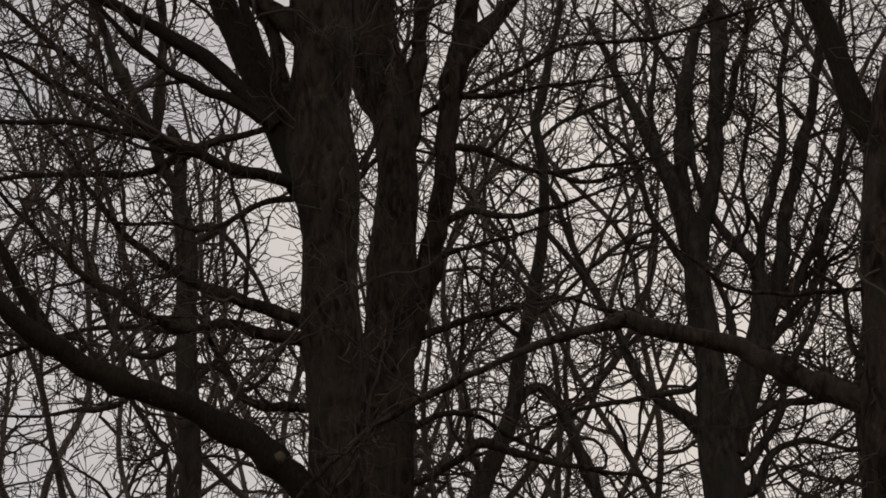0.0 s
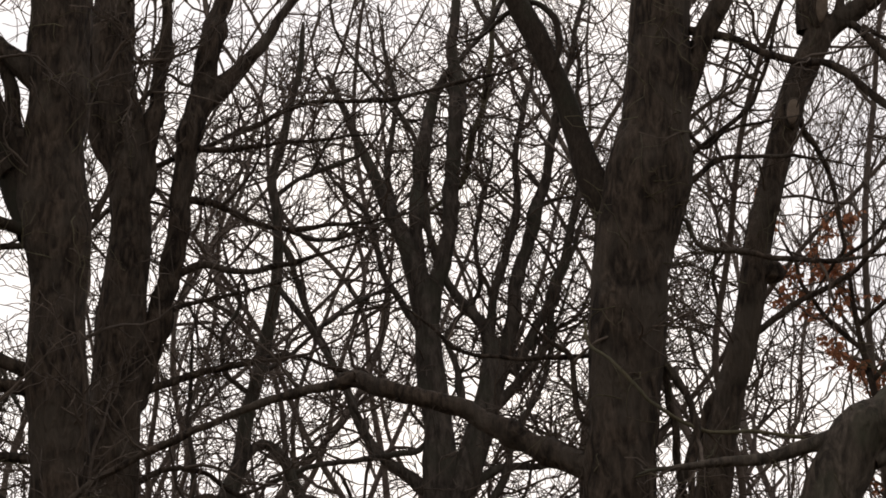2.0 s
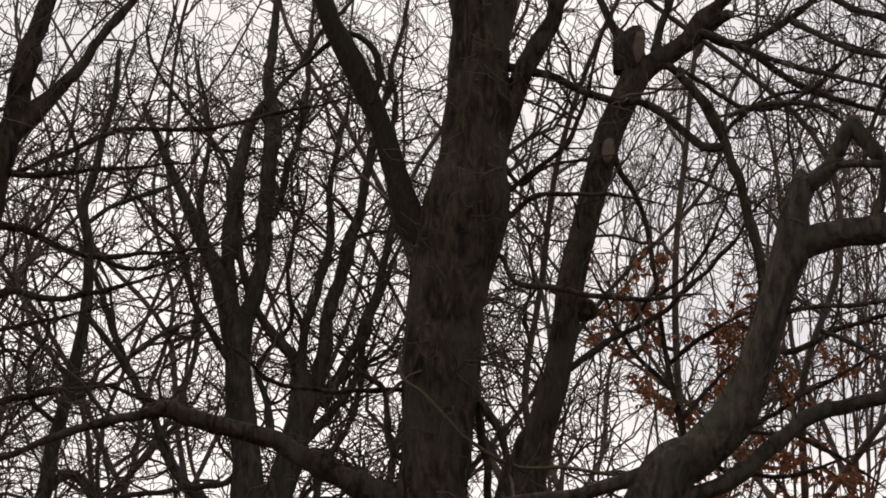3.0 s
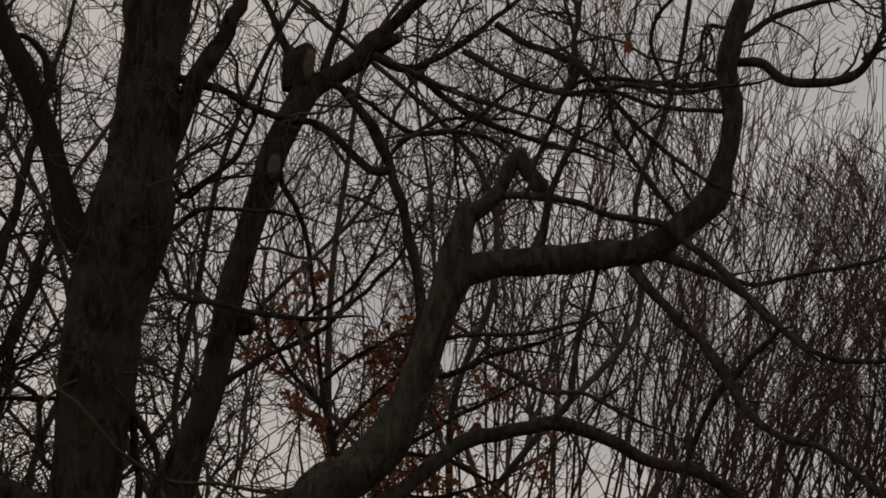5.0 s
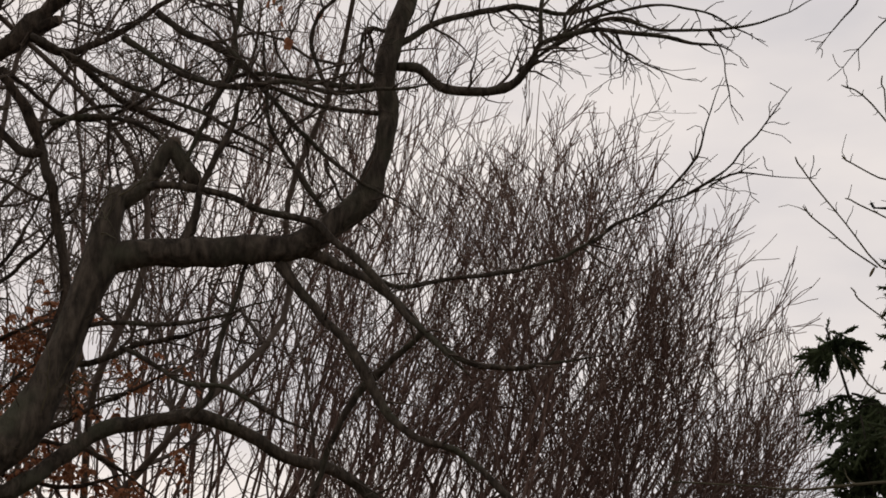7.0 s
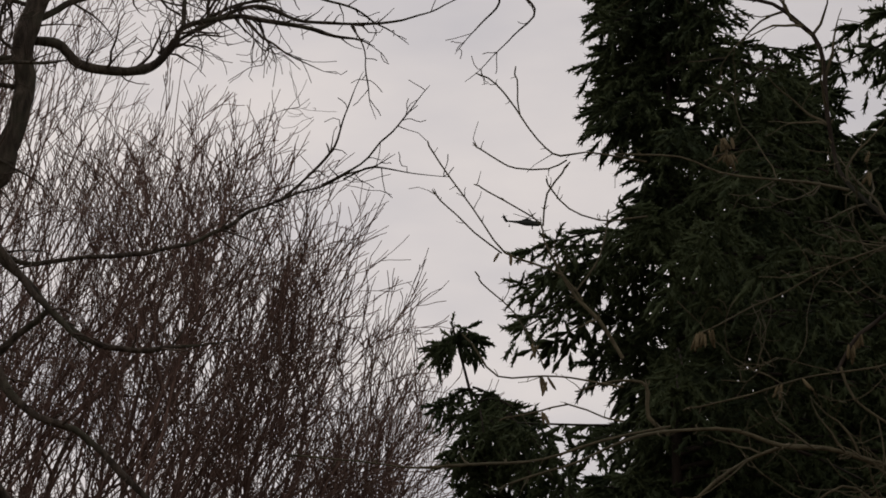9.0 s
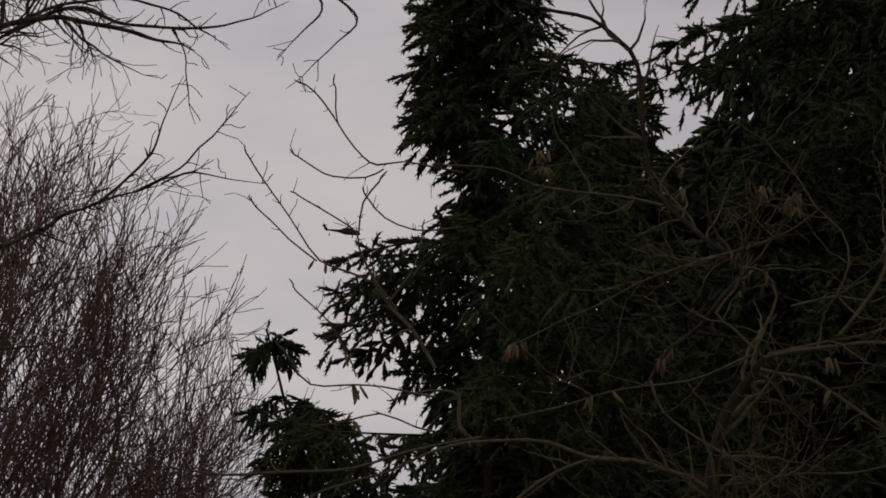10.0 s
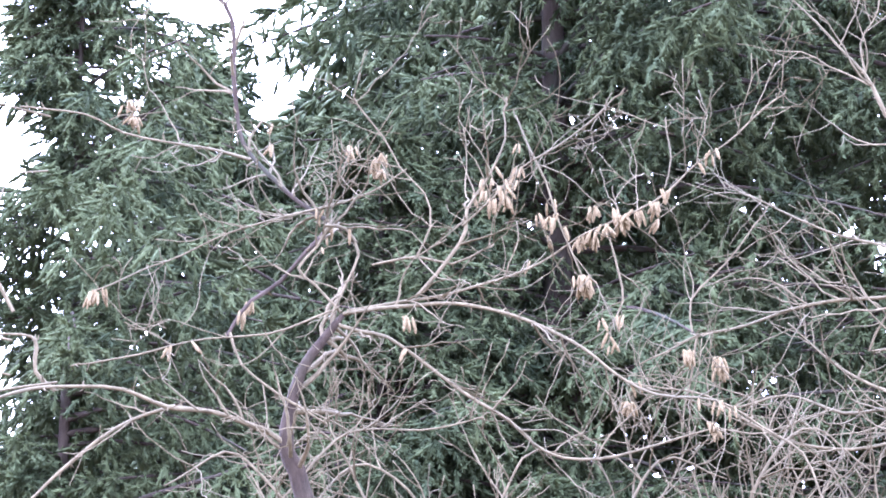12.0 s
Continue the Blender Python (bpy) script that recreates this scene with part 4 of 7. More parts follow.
limb(tree_f, "limb", (1.31, -0.34, 9.75, 0.040), (1.47, -0.42, 9.69, 0.035), (1.62, -0.50, 9.48, 0.040), (1.75, -0.57, 9.27, 0.045), (1.87, -0.64, 8.97, 0.044), (1.96, -0.70, 8.63, 0.042), (2.03, -0.75, 8.31, 0.044), (2.06, -0.80, 7.95, 0.043), (2.08, -0.83, 7.54, 0.038), (2.02, -0.84, 7.21, 0.048), (2.03, -0.88, 7.08, 0.043), (2.17, -0.96, 7.00, 0.028), (2.42, -1.08, 7.03, 0.026), (2.66, -1.20, 7.16, 0.021), (2.93, -1.34, 7.24, 0.017), (3.18, -1.43, 7.33, 0.010), (3.42, -1.64, 7.41, 0.003))
limb(tree_f, "limb", (1.61, -0.43, 10.03, 0.050), (1.82, -0.48, 10.02, 0.043), (2.08, -0.55, 9.91, 0.040), (2.28, -0.60, 9.99, 0.035), (2.53, -0.67, 10.17, 0.030), (2.82, -0.76, 10.40, 0.025), (3.74, -0.95, 11.25, 0.015), (4.92, -1.49, 12.11, 0.005))
limb(tree_f, "limb", (2.03, -0.57, 9.91, 0.033), (2.28, -0.58, 9.75, 0.030), (2.57, -0.60, 9.55, 0.028), (2.91, -0.65, 9.43, 0.025), (3.33, -0.73, 9.29, 0.023), (3.65, -0.81, 9.21, 0.014), (4.00, -0.80, 9.13, 0.005))
limb(tree_f, "limb", (0.98, -0.25, 9.04, 0.032), (1.06, -0.22, 8.80, 0.027), (1.20, -0.21, 8.55, 0.025), (1.27, -0.17, 8.30, 0.022), (1.33, -0.14, 8.06, 0.022), (1.38, -0.10, 7.77, 0.020), (1.34, -0.04, 7.70, 0.017), (1.24, 0.15, 7.53, 0.010), (1.13, 0.32, 7.36, 0.003))
limb(tree_f, "limb", (0.54, -0.13, 6.96, 0.034), (0.78, -0.19, 7.15, 0.029), (1.06, -0.26, 7.32, 0.024), (1.39, -0.35, 7.52, 0.022), (1.68, -0.43, 7.78, 0.019), (1.96, -0.52, 8.08, 0.017), (2.11, -0.57, 8.33, 0.012), (2.26, -0.61, 8.54, 0.007), (2.30, -0.62, 8.76, 0.003))
limb(tree_f, "limb", (0.37, -0.09, 6.57, 0.062), (0.21, -0.05, 6.42, 0.048), (0.09, -0.02, 6.18, 0.043), (-0.03, 0.00, 5.84, 0.038), (-0.18, 0.05, 5.43, 0.023), (-0.40, 0.01, 5.02, 0.008))
limb(tree_f, "limb", (1.55, -0.42, 9.71, 0.023), (1.80, -0.59, 9.45, 0.020), (2.08, -0.78, 9.21, 0.020), (2.37, -0.98, 9.23, 0.017), (2.71, -1.20, 9.48, 0.015), (2.92, -1.30, 9.63, 0.009), (3.11, -1.49, 9.78, 0.003))
limb(tree_f, "limb", (1.88, -0.52, 9.00, 0.020), (2.07, -0.50, 9.24, 0.020), (2.39, -0.52, 9.46, 0.018), (2.74, -0.57, 9.50, 0.015), (3.02, -0.60, 9.54, 0.009), (3.19, -0.59, 9.58, 0.003))
limb(tree_f, "limb", (1.30, -0.34, 7.61, 0.019), (1.59, -0.40, 7.84, 0.017), (1.79, -0.44, 8.15, 0.015), (1.95, -0.47, 8.51, 0.012), (2.05, -0.51, 8.74, 0.007), (2.16, -0.55, 8.97, 0.003))

# bent tree
tree_g = plant("bent_tree", 4.12, 16.57, SPEC["G"])
limb(tree_g, "trunk", (0.00, 0.00, -0.25, 0.350), (0.00, 0.00, 0.00, 0.318), (0.00, 0.00, 0.45, 0.261), (0.00, 0.00, 2.23, 0.236), (0.13, -0.04, 3.81, 0.222), (0.62, -0.19, 5.26, 0.210), (0.89, -0.28, 5.52, 0.174), (1.12, -0.35, 5.75, 0.154), (1.26, -0.40, 6.04, 0.138), (1.38, -0.44, 6.38, 0.123), (1.48, -0.47, 6.72, 0.123), (1.58, -0.51, 7.03, 0.136), (1.62, -0.53, 7.27, 0.104), (1.66, -0.54, 7.44, 0.087), (1.67, -0.54, 7.58, 0.079))
limb(tree_g, "stub", (1.66, -0.54, 7.46, 0.079), (1.79, -0.59, 7.55, 0.067), (1.90, -0.63, 7.67, 0.059), (1.97, -0.66, 7.85, 0.059), (2.04, -0.69, 7.99, 0.063), cut=True)
limb(tree_g, "stub", (2.03, -0.68, 7.96, 0.050), (2.09, -0.71, 7.86, 0.059), (2.17, -0.74, 7.73, 0.067), (2.21, -0.76, 7.65, 0.063))
limb(tree_g, "limb", (1.54, -0.49, 6.98, 0.124), (1.73, -0.57, 7.06, 0.112), (2.11, -0.72, 7.13, 0.110), (2.41, -0.85, 7.12, 0.108), (2.71, -0.98, 7.12, 0.103), (2.97, -1.11, 7.21, 0.104), (3.16, -1.20, 7.37, 0.096), (3.31, -1.28, 7.56, 0.088), (3.40, -1.33, 7.81, 0.075), (3.46, -1.36, 8.07, 0.072), (3.46, -1.36, 8.34, 0.072), (3.44, -1.36, 8.57, 0.072), (3.49, -1.39, 8.84, 0.073), (3.55, -1.42, 9.16, 0.073), (3.57, -1.43, 9.39, 0.065), (3.53, -1.56, 10.59, 0.046), (4.09, -1.38, 11.78, 0.027), (4.26, -1.89, 12.97, 0.008))
limb(tree_g, "limb", (3.49, -1.34, 8.64, 0.034), (3.67, -1.45, 8.63, 0.038), (3.81, -1.54, 8.49, 0.036), (4.04, -1.69, 8.44, 0.032), (4.26, -1.83, 8.48, 0.030), (4.39, -1.92, 8.62, 0.025), (4.44, -1.97, 8.79, 0.023), (4.60, -2.08, 8.86, 0.021), (4.81, -2.23, 8.89, 0.019), (5.01, -2.38, 8.84, 0.017), (5.31, -2.60, 8.75, 0.013), (5.48, -2.74, 8.72, 0.008), (5.62, -2.78, 8.69, 0.003))
limb(tree_g, "limb", (4.49, -1.90, 8.83, 0.019), (4.50, -1.87, 9.08, 0.017), (4.57, -1.87, 9.37, 0.015), (4.64, -1.88, 9.60, 0.009), (4.69, -1.85, 9.83, 0.003))
limb(tree_g, "limb", (4.65, -2.00, 8.90, 0.017), (4.66, -1.98, 9.07, 0.015), (4.81, -2.05, 9.21, 0.013), (4.94, -2.13, 9.36, 0.008), (5.04, -2.14, 9.51, 0.003))
limb(tree_g, "limb", (3.54, -1.37, 8.81, 0.030), (3.81, -1.42, 9.00, 0.026), (4.11, -1.50, 9.15, 0.022), (4.48, -1.63, 9.24, 0.020), (4.82, -1.74, 9.19, 0.018), (5.15, -1.86, 9.36, 0.013), (5.32, -1.91, 9.45, 0.008), (5.50, -1.97, 9.55, 0.003))
limb(tree_g, "limb", (3.43, -1.31, 8.49, 0.025), (3.19, -1.13, 8.49, 0.021), (2.90, -0.94, 8.57, 0.019), (2.61, -0.75, 8.61, 0.017), (2.40, -0.60, 8.56, 0.015), (2.18, -0.45, 8.67, 0.011), (2.02, -0.35, 8.75, 0.006), (1.86, -0.25, 8.83, 0.003))
limb(tree_g, "limb", (3.43, -1.31, 8.26, 0.021), (3.21, -1.28, 8.26, 0.019), (2.87, -1.20, 8.29, 0.017), (2.58, -1.14, 8.40, 0.015), (2.35, -1.12, 8.57, 0.013), (2.13, -1.11, 8.73, 0.010), (1.97, -1.10, 8.86, 0.006), (1.87, -1.12, 8.98, 0.003))
limb(tree_g, "limb", (3.50, -1.35, 8.91, 0.019), (3.35, -1.24, 8.96, 0.015), (3.34, -1.20, 8.70, 0.013), (3.47, -1.24, 8.57, 0.011), (3.58, -1.25, 8.45, 0.006), (3.70, -1.34, 8.33, 0.003))
limb(tree_g, "limb", (2.79, -1.01, 7.06, 0.050), (2.89, -1.10, 6.88, 0.039), (3.02, -1.21, 6.67, 0.035), (3.15, -1.32, 6.47, 0.035), (3.28, -1.43, 6.19, 0.034), (3.40, -1.54, 5.93, 0.036), (3.52, -1.66, 5.73, 0.032), (3.78, -1.85, 5.60, 0.026), (4.00, -2.02, 5.38, 0.024), (4.14, -2.15, 5.17, 0.020), (4.30, -2.26, 5.00, 0.012), (4.45, -2.39, 4.83, 0.004))
limb(tree_g, "limb", (2.98, -1.09, 7.17, 0.054), (3.22, -1.27, 7.01, 0.033), (3.41, -1.44, 6.85, 0.029), (3.53, -1.56, 6.69, 0.029), (3.65, -1.69, 6.48, 0.026), (3.83, -1.86, 6.29, 0.024), (4.08, -2.06, 6.19, 0.018), (4.29, -2.26, 6.21, 0.014), (4.43, -2.40, 6.24, 0.008), (4.65, -2.58, 6.27, 0.003))
limb(tree_g, "limb", (1.72, -0.56, 7.46, 0.033), (1.85, -0.65, 7.58, 0.029), (2.07, -0.78, 7.61, 0.029), (2.36, -0.94, 7.56, 0.027), (2.58, -1.08, 7.44, 0.025), (2.86, -1.25, 7.35, 0.027), (3.07, -1.39, 7.16, 0.029), (3.27, -1.53, 6.94, 0.031), (3.43, -1.66, 6.69, 0.028), (3.52, -1.75, 6.53, 0.024), (3.67, -1.90, 6.31, 0.014), (3.84, -2.03, 6.10, 0.005))
limb(tree_g, "limb", (2.94, -1.08, 7.15, 0.033), (3.10, -1.14, 7.10, 0.027), (3.36, -1.26, 6.98, 0.021), (3.62, -1.39, 6.89, 0.019), (3.92, -1.54, 6.96, 0.017), (4.21, -1.69, 7.01, 0.017), (4.50, -1.85, 7.09, 0.015), (4.65, -1.93, 7.15, 0.015), (4.76, -1.99, 7.24, 0.012), (4.87, -2.05, 7.32, 0.013), (4.98, -2.11, 7.41, 0.013), (5.09, -2.17, 7.45, 0.010), (5.20, -2.24, 7.52, 0.010), (5.32, -2.31, 7.60, 0.008), (5.45, -2.39, 7.64, 0.008), (5.59, -2.48, 7.74, 0.006), (5.70, -2.55, 7.79, 0.006), (5.83, -2.61, 7.85, 0.004), (5.91, -2.67, 7.92, 0.003))
limb(tree_g, "limb", (5.15, -2.31, 7.49, 0.010), (5.30, -2.47, 7.70, 0.010), (5.41, -2.61, 7.90, 0.008), (5.45, -2.68, 8.12, 0.006), (5.47, -2.75, 8.27, 0.004), (5.51, -2.81, 8.43, 0.003))
limb(tree_g, "limb", (5.39, -2.48, 7.61, 0.008), (5.60, -2.68, 7.77, 0.008), (5.72, -2.82, 7.97, 0.006), (5.81, -2.94, 8.12, 0.006), (5.86, -3.03, 8.23, 0.004), (5.94, -3.08, 8.35, 0.003))
limb(tree_g, "limb", (5.52, -2.57, 7.66, 0.008), (5.70, -2.68, 7.77, 0.006), (5.97, -2.85, 7.72, 0.004), (6.08, -2.91, 7.71, 0.003), (6.17, -3.02, 7.70, 0.003))
limb(tree_g, "limb", (3.72, -1.46, 6.55, 0.025), (3.58, -1.28, 6.36, 0.025), (3.40, -1.09, 6.13, 0.025), (3.26, -0.92, 5.78, 0.023), (3.19, -0.78, 5.34, 0.021), (3.18, -0.69, 5.10, 0.012), (3.18, -0.68, 4.87, 0.004))
limb(tree_g, "limb", (0.78, -0.24, 5.20, 0.068), (1.02, -0.25, 5.29, 0.065), (1.26, -0.26, 5.45, 0.061), (1.54, -0.28, 5.68, 0.061), (1.79, -0.30, 5.85, 0.058), (2.07, -0.34, 5.93, 0.054), (2.40, -0.40, 5.98, 0.054), (2.70, -0.45, 5.92, 0.050), (3.03, -0.53, 5.79, 0.046), (3.40, -0.63, 5.68, 0.042), (3.66, -0.68, 5.53, 0.038), (3.83, -0.70, 5.37, 0.034), (4.13, -0.71, 5.16, 0.020), (4.44, -0.82, 4.94, 0.007))
limb(tree_g, "limb", (0.69, -0.21, 5.36, 0.069), (0.50, -0.20, 5.34, 0.056), (0.26, -0.17, 5.28, 0.050), (-0.01, -0.14, 5.22, 0.044), (-0.46, -0.10, 5.17, 0.026), (-0.83, -0.04, 5.11, 0.009))
limb(tree_g, "stub", (0.76, -0.23, 5.36, 0.113), (0.71, -0.22, 5.45, 0.089), (0.67, -0.21, 5.51, 0.069), cut=True)
limb(tree_g, "limb", (1.44, -0.46, 6.51, 0.025), (1.53, -0.51, 6.54, 0.020), (1.73, -0.61, 6.56, 0.018), (2.10, -0.77, 6.56, 0.016), (2.39, -0.92, 6.64, 0.012), (2.58, -0.99, 6.71, 0.007), (2.76, -1.13, 6.77, 0.003))
limb(tree_g, "limb", (1.75, -0.57, 6.39, 0.018), (1.96, -0.72, 6.24, 0.018), (2.16, -0.86, 6.10, 0.018), (2.40, -1.03, 6.07, 0.016), (2.71, -1.23, 5.85, 0.014), (2.85, -1.34, 5.76, 0.008), (3.03, -1.46, 5.66, 0.003))
limb(tree_g, "limb", (2.21, -0.76, 5.88, 0.024), (2.37, -0.80, 6.08, 0.022), (2.41, -0.79, 6.42, 0.021), (2.52, -0.82, 6.77, 0.019), (2.60, -0.83, 7.04, 0.017), (2.66, -0.85, 7.28, 0.010), (2.76, -0.81, 7.51, 0.003))
limb(tree_g, "limb", (2.10, -0.71, 7.66, 0.019), (2.15, -0.79, 7.95, 0.017), (2.28, -0.90, 8.25, 0.017), (2.40, -1.01, 8.55, 0.015), (2.34, -1.04, 8.89, 0.013), (2.29, -1.03, 9.10, 0.008), (2.23, -1.12, 9.31, 0.003))
limb(tree_g, "limb", (3.17, -1.18, 7.28, 0.021), (2.99, -1.16, 7.53, 0.019), (2.82, -1.14, 7.77, 0.017), (2.64, -1.11, 8.10, 0.015), (2.57, -1.14, 8.44, 0.013), (2.55, -1.15, 8.65, 0.008), (2.54, -1.18, 8.86, 0.003))
limb(tree_g, "limb", (2.11, -0.71, 7.13, 0.054), (2.19, -0.82, 7.38, 0.033), (2.20, -0.90, 7.62, 0.025), (2.32, -1.02, 7.90, 0.021), (2.36, -1.12, 8.14, 0.017), (2.39, -1.19, 8.37, 0.010), (2.43, -1.32, 8.60, 0.003))
limb(tree_g, "limb", (1.89, -0.63, 9.01, 0.028), (2.14, -0.75, 8.82, 0.026), (2.41, -0.89, 8.66, 0.023), (2.60, -0.99, 8.45, 0.021), (2.82, -1.12, 8.11, 0.019), (3.08, -1.26, 7.82, 0.017), (3.29, -1.39, 7.63, 0.012), (3.43, -1.48, 7.53, 0.007), (3.57, -1.60, 7.42, 0.003))
limb(tree_g, "limb", (1.66, -0.54, 8.79, 0.026), (1.93, -0.73, 8.56, 0.023), (2.17, -0.91, 8.41, 0.021), (2.37, -1.09, 8.34, 0.021), (2.65, -1.29, 8.36, 0.019), (2.91, -1.51, 8.26, 0.019), (3.17, -1.73, 8.25, 0.016), (3.37, -1.86, 8.26, 0.010), (3.52, -2.07, 8.27, 0.003))
limb(tree_g, "limb", (1.02, -0.32, 8.75, 0.026), (1.39, -0.49, 8.53, 0.021), (1.77, -0.68, 8.35, 0.019), (2.11, -0.86, 8.19, 0.017), (2.40, -1.03, 8.00, 0.015), (2.57, -1.11, 7.91, 0.009), (2.73, -1.18, 7.82, 0.003))
limb(tree_g, "limb", (1.19, -0.37, 8.06, 0.019), (1.42, -0.45, 8.14, 0.019), (1.78, -0.57, 8.12, 0.017), (2.02, -0.66, 7.93, 0.013), (2.16, -0.71, 7.82, 0.008), (2.33, -0.77, 7.71, 0.003))
limb(tree_g, "limb", (2.24, -0.77, 8.24, 0.015), (2.42, -0.81, 8.54, 0.019), (2.48, -0.79, 8.92, 0.019), (2.50, -0.76, 9.21, 0.020), (2.35, -0.66, 9.41, 0.017), (1.47, -0.20, 10.45, 0.010), (1.09, 0.08, 11.49, 0.003))
limb(tree_g, "limb", (3.09, -1.14, 8.42, 0.017), (2.94, -1.15, 8.73, 0.017), (2.96, -1.24, 8.98, 0.015), (3.10, -1.39, 9.18, 0.013), (3.19, -1.50, 9.34, 0.008), (3.30, -1.61, 9.49, 0.003))
limb(tree_g, "limb", (5.60, -2.64, 9.53, 0.020), (6.03, -2.93, 9.41, 0.015), (6.38, -3.18, 9.30, 0.011), (6.48, -3.23, 9.13, 0.009), (6.38, -3.12, 8.95, 0.006), (6.30, -3.05, 8.84, 0.004), (6.26, -2.96, 8.73, 0.003))
limb(tree_g, "limb", (6.39, -3.25, 9.31, 0.011), (6.68, -3.40, 9.08, 0.009), (6.61, -3.25, 8.89, 0.006), (6.53, -3.09, 8.73, 0.004), (6.49, -3.01, 8.65, 0.003), (6.42, -2.90, 8.57, 0.003))
limb(tree_g, "limb", (4.51, -1.93, 8.77, 0.017), (4.94, -2.18, 9.03, 0.015), (5.26, -2.39, 8.91, 0.013), (5.55, -2.58, 8.91, 0.011), (5.83, -2.77, 8.94, 0.009), (6.06, -2.93, 9.05, 0.006), (6.17, -3.00, 9.12, 0.004), (6.27, -3.10, 9.19, 0.003))
limb(tree_g, "limb", (5.54, -2.60, 8.89, 0.009), (5.60, -2.71, 8.67, 0.006), (5.59, -2.76, 8.33, 0.004), (5.60, -2.78, 8.20, 0.003), (5.61, -2.83, 8.07, 0.003))
limb(tree_g, "limb", (4.33, -1.82, 8.60, 0.013), (4.53, -1.89, 8.79, 0.013), (4.79, -2.01, 9.01, 0.013), (5.17, -2.21, 9.16, 0.011), (5.55, -2.42, 9.15, 0.009), (5.79, -2.54, 9.01, 0.007), (5.91, -2.62, 8.94, 0.004), (6.06, -2.64, 8.88, 0.003))

# young beech
tree_r = plant("young_beech", 6.26, 20.09, SPEC["R"])
limb(tree_r, "trunk", (0.00, 0.00, -0.25, 0.062), (0.00, 0.00, 0.00, 0.057), (0.00, 0.00, 0.45, 0.046), (0.00, 0.00, 2.62, 0.042), (-0.03, 0.01, 4.47, 0.040), (-0.12, 0.04, 6.17, 0.037), (-0.17, 0.05, 6.63, 0.033), (-0.27, 0.08, 7.19, 0.028), (-0.33, 0.10, 7.71, 0.020))
limb(tree_r, "limb", (-0.29, 0.09, 7.25, 0.023), (-0.06, -0.06, 7.44, 0.020), (0.25, -0.23, 7.63, 0.015), (0.42, -0.37, 7.66, 0.013), (0.63, -0.51, 7.71, 0.008), (0.81, -0.67, 7.77, 0.003))
limb(tree_r, "limb", (-0.25, 0.08, 7.04, 0.023), (-0.53, 0.12, 7.33, 0.020), (-0.74, 0.14, 7.63, 0.018), (-0.81, 0.11, 7.83, 0.013), (-0.93, 0.09, 8.08, 0.008), (-0.94, 0.03, 8.32, 0.003))
limb(tree_r, "limb", (-0.20, 0.06, 6.73, 0.023), (0.06, -0.03, 7.04, 0.020), (0.34, -0.13, 7.30, 0.015), (0.52, -0.18, 7.49, 0.009), (0.79, -0.22, 7.69, 0.003))
limb(tree_r, "limb", (-0.13, 0.04, 6.27, 0.025), (0.33, -0.18, 6.62, 0.022), (0.77, -0.40, 6.91, 0.020), (1.12, -0.61, 7.10, 0.015), (1.33, -0.76, 7.23, 0.009), (1.56, -0.81, 7.36, 0.003))
limb(tree_r, "limb", (0.35, -0.12, 6.63, 0.020), (0.75, -0.19, 6.60, 0.020), (1.14, -0.26, 6.41, 0.018), (1.36, -0.27, 6.27, 0.013), (1.54, -0.28, 6.15, 0.008), (1.72, -0.30, 6.02, 0.003))
limb(tree_r, "limb", (-0.15, 0.05, 6.48, 0.022), (0.29, 0.01, 6.30, 0.020), (0.79, -0.06, 6.27, 0.018), (1.16, -0.09, 6.39, 0.013), (1.38, -0.09, 6.49, 0.008), (1.69, -0.09, 6.58, 0.003))

# catkin shrub
tree_k = plant("catkin_shrub", 6.03, 5.19, SPEC["K"])
# the trunk's dark skin stands in for the shade it is in
limb(tree_k, "trunk", (0.00, 0.00, -0.25, 0.053), (0.00, 0.00, 0.00, 0.048), (0.00, 0.00, 0.45, 0.040), (0.00, 0.00, 1.33, 0.035), (-0.03, 0.03, 2.27, 0.034), (-0.13, 0.15, 3.14, 0.032), (-0.18, 0.20, 3.33, 0.026), (-0.17, 0.20, 3.47, 0.021), (-0.15, 0.17, 3.61, 0.019), (-0.10, 0.11, 3.72, 0.016), (-0.06, 0.06, 3.80, 0.012), skin=bark_wet_shaded)
limb(tree_k, "limb", (-0.17, 0.19, 3.32, 0.011), (-0.21, 0.22, 3.36, 0.010), (-0.27, 0.27, 3.40, 0.009), (-0.37, 0.36, 3.44, 0.008), (-0.48, 0.46, 3.45, 0.008), (-0.60, 0.56, 3.49, 0.007), (-0.70, 0.64, 3.50, 0.006), (-0.80, 0.72, 3.49, 0.006), (-0.92, 0.81, 3.45, 0.005), (-1.04, 0.91, 3.38, 0.004), (-1.19, 1.01, 3.32, 0.004), (-1.20, 1.03, 3.31, 0.003), (-1.22, 1.04, 3.30, 0.003))
limb(tree_k, "limb", (-0.74, 0.73, 3.53, 0.004), (-0.93, 0.87, 3.47, 0.005), (-1.09, 0.97, 3.41, 0.005), (-1.25, 1.06, 3.37, 0.005), (-1.41, 1.16, 3.36, 0.004), (-1.58, 1.25, 3.37, 0.003), (-1.80, 1.37, 3.39, 0.003), (-1.82, 1.38, 3.39, 0.003), (-1.84, 1.39, 3.40, 0.003))
limb(tree_k, "limb", (-0.72, 0.76, 3.51, 0.007), (-0.77, 0.81, 3.57, 0.007), (-0.77, 0.82, 3.65, 0.006), (-0.79, 0.83, 3.69, 0.005), (-0.84, 0.89, 3.70, 0.004), (-0.91, 0.95, 3.67, 0.003), (-0.92, 0.97, 3.66, 0.003), (-0.94, 0.98, 3.66, 0.003))
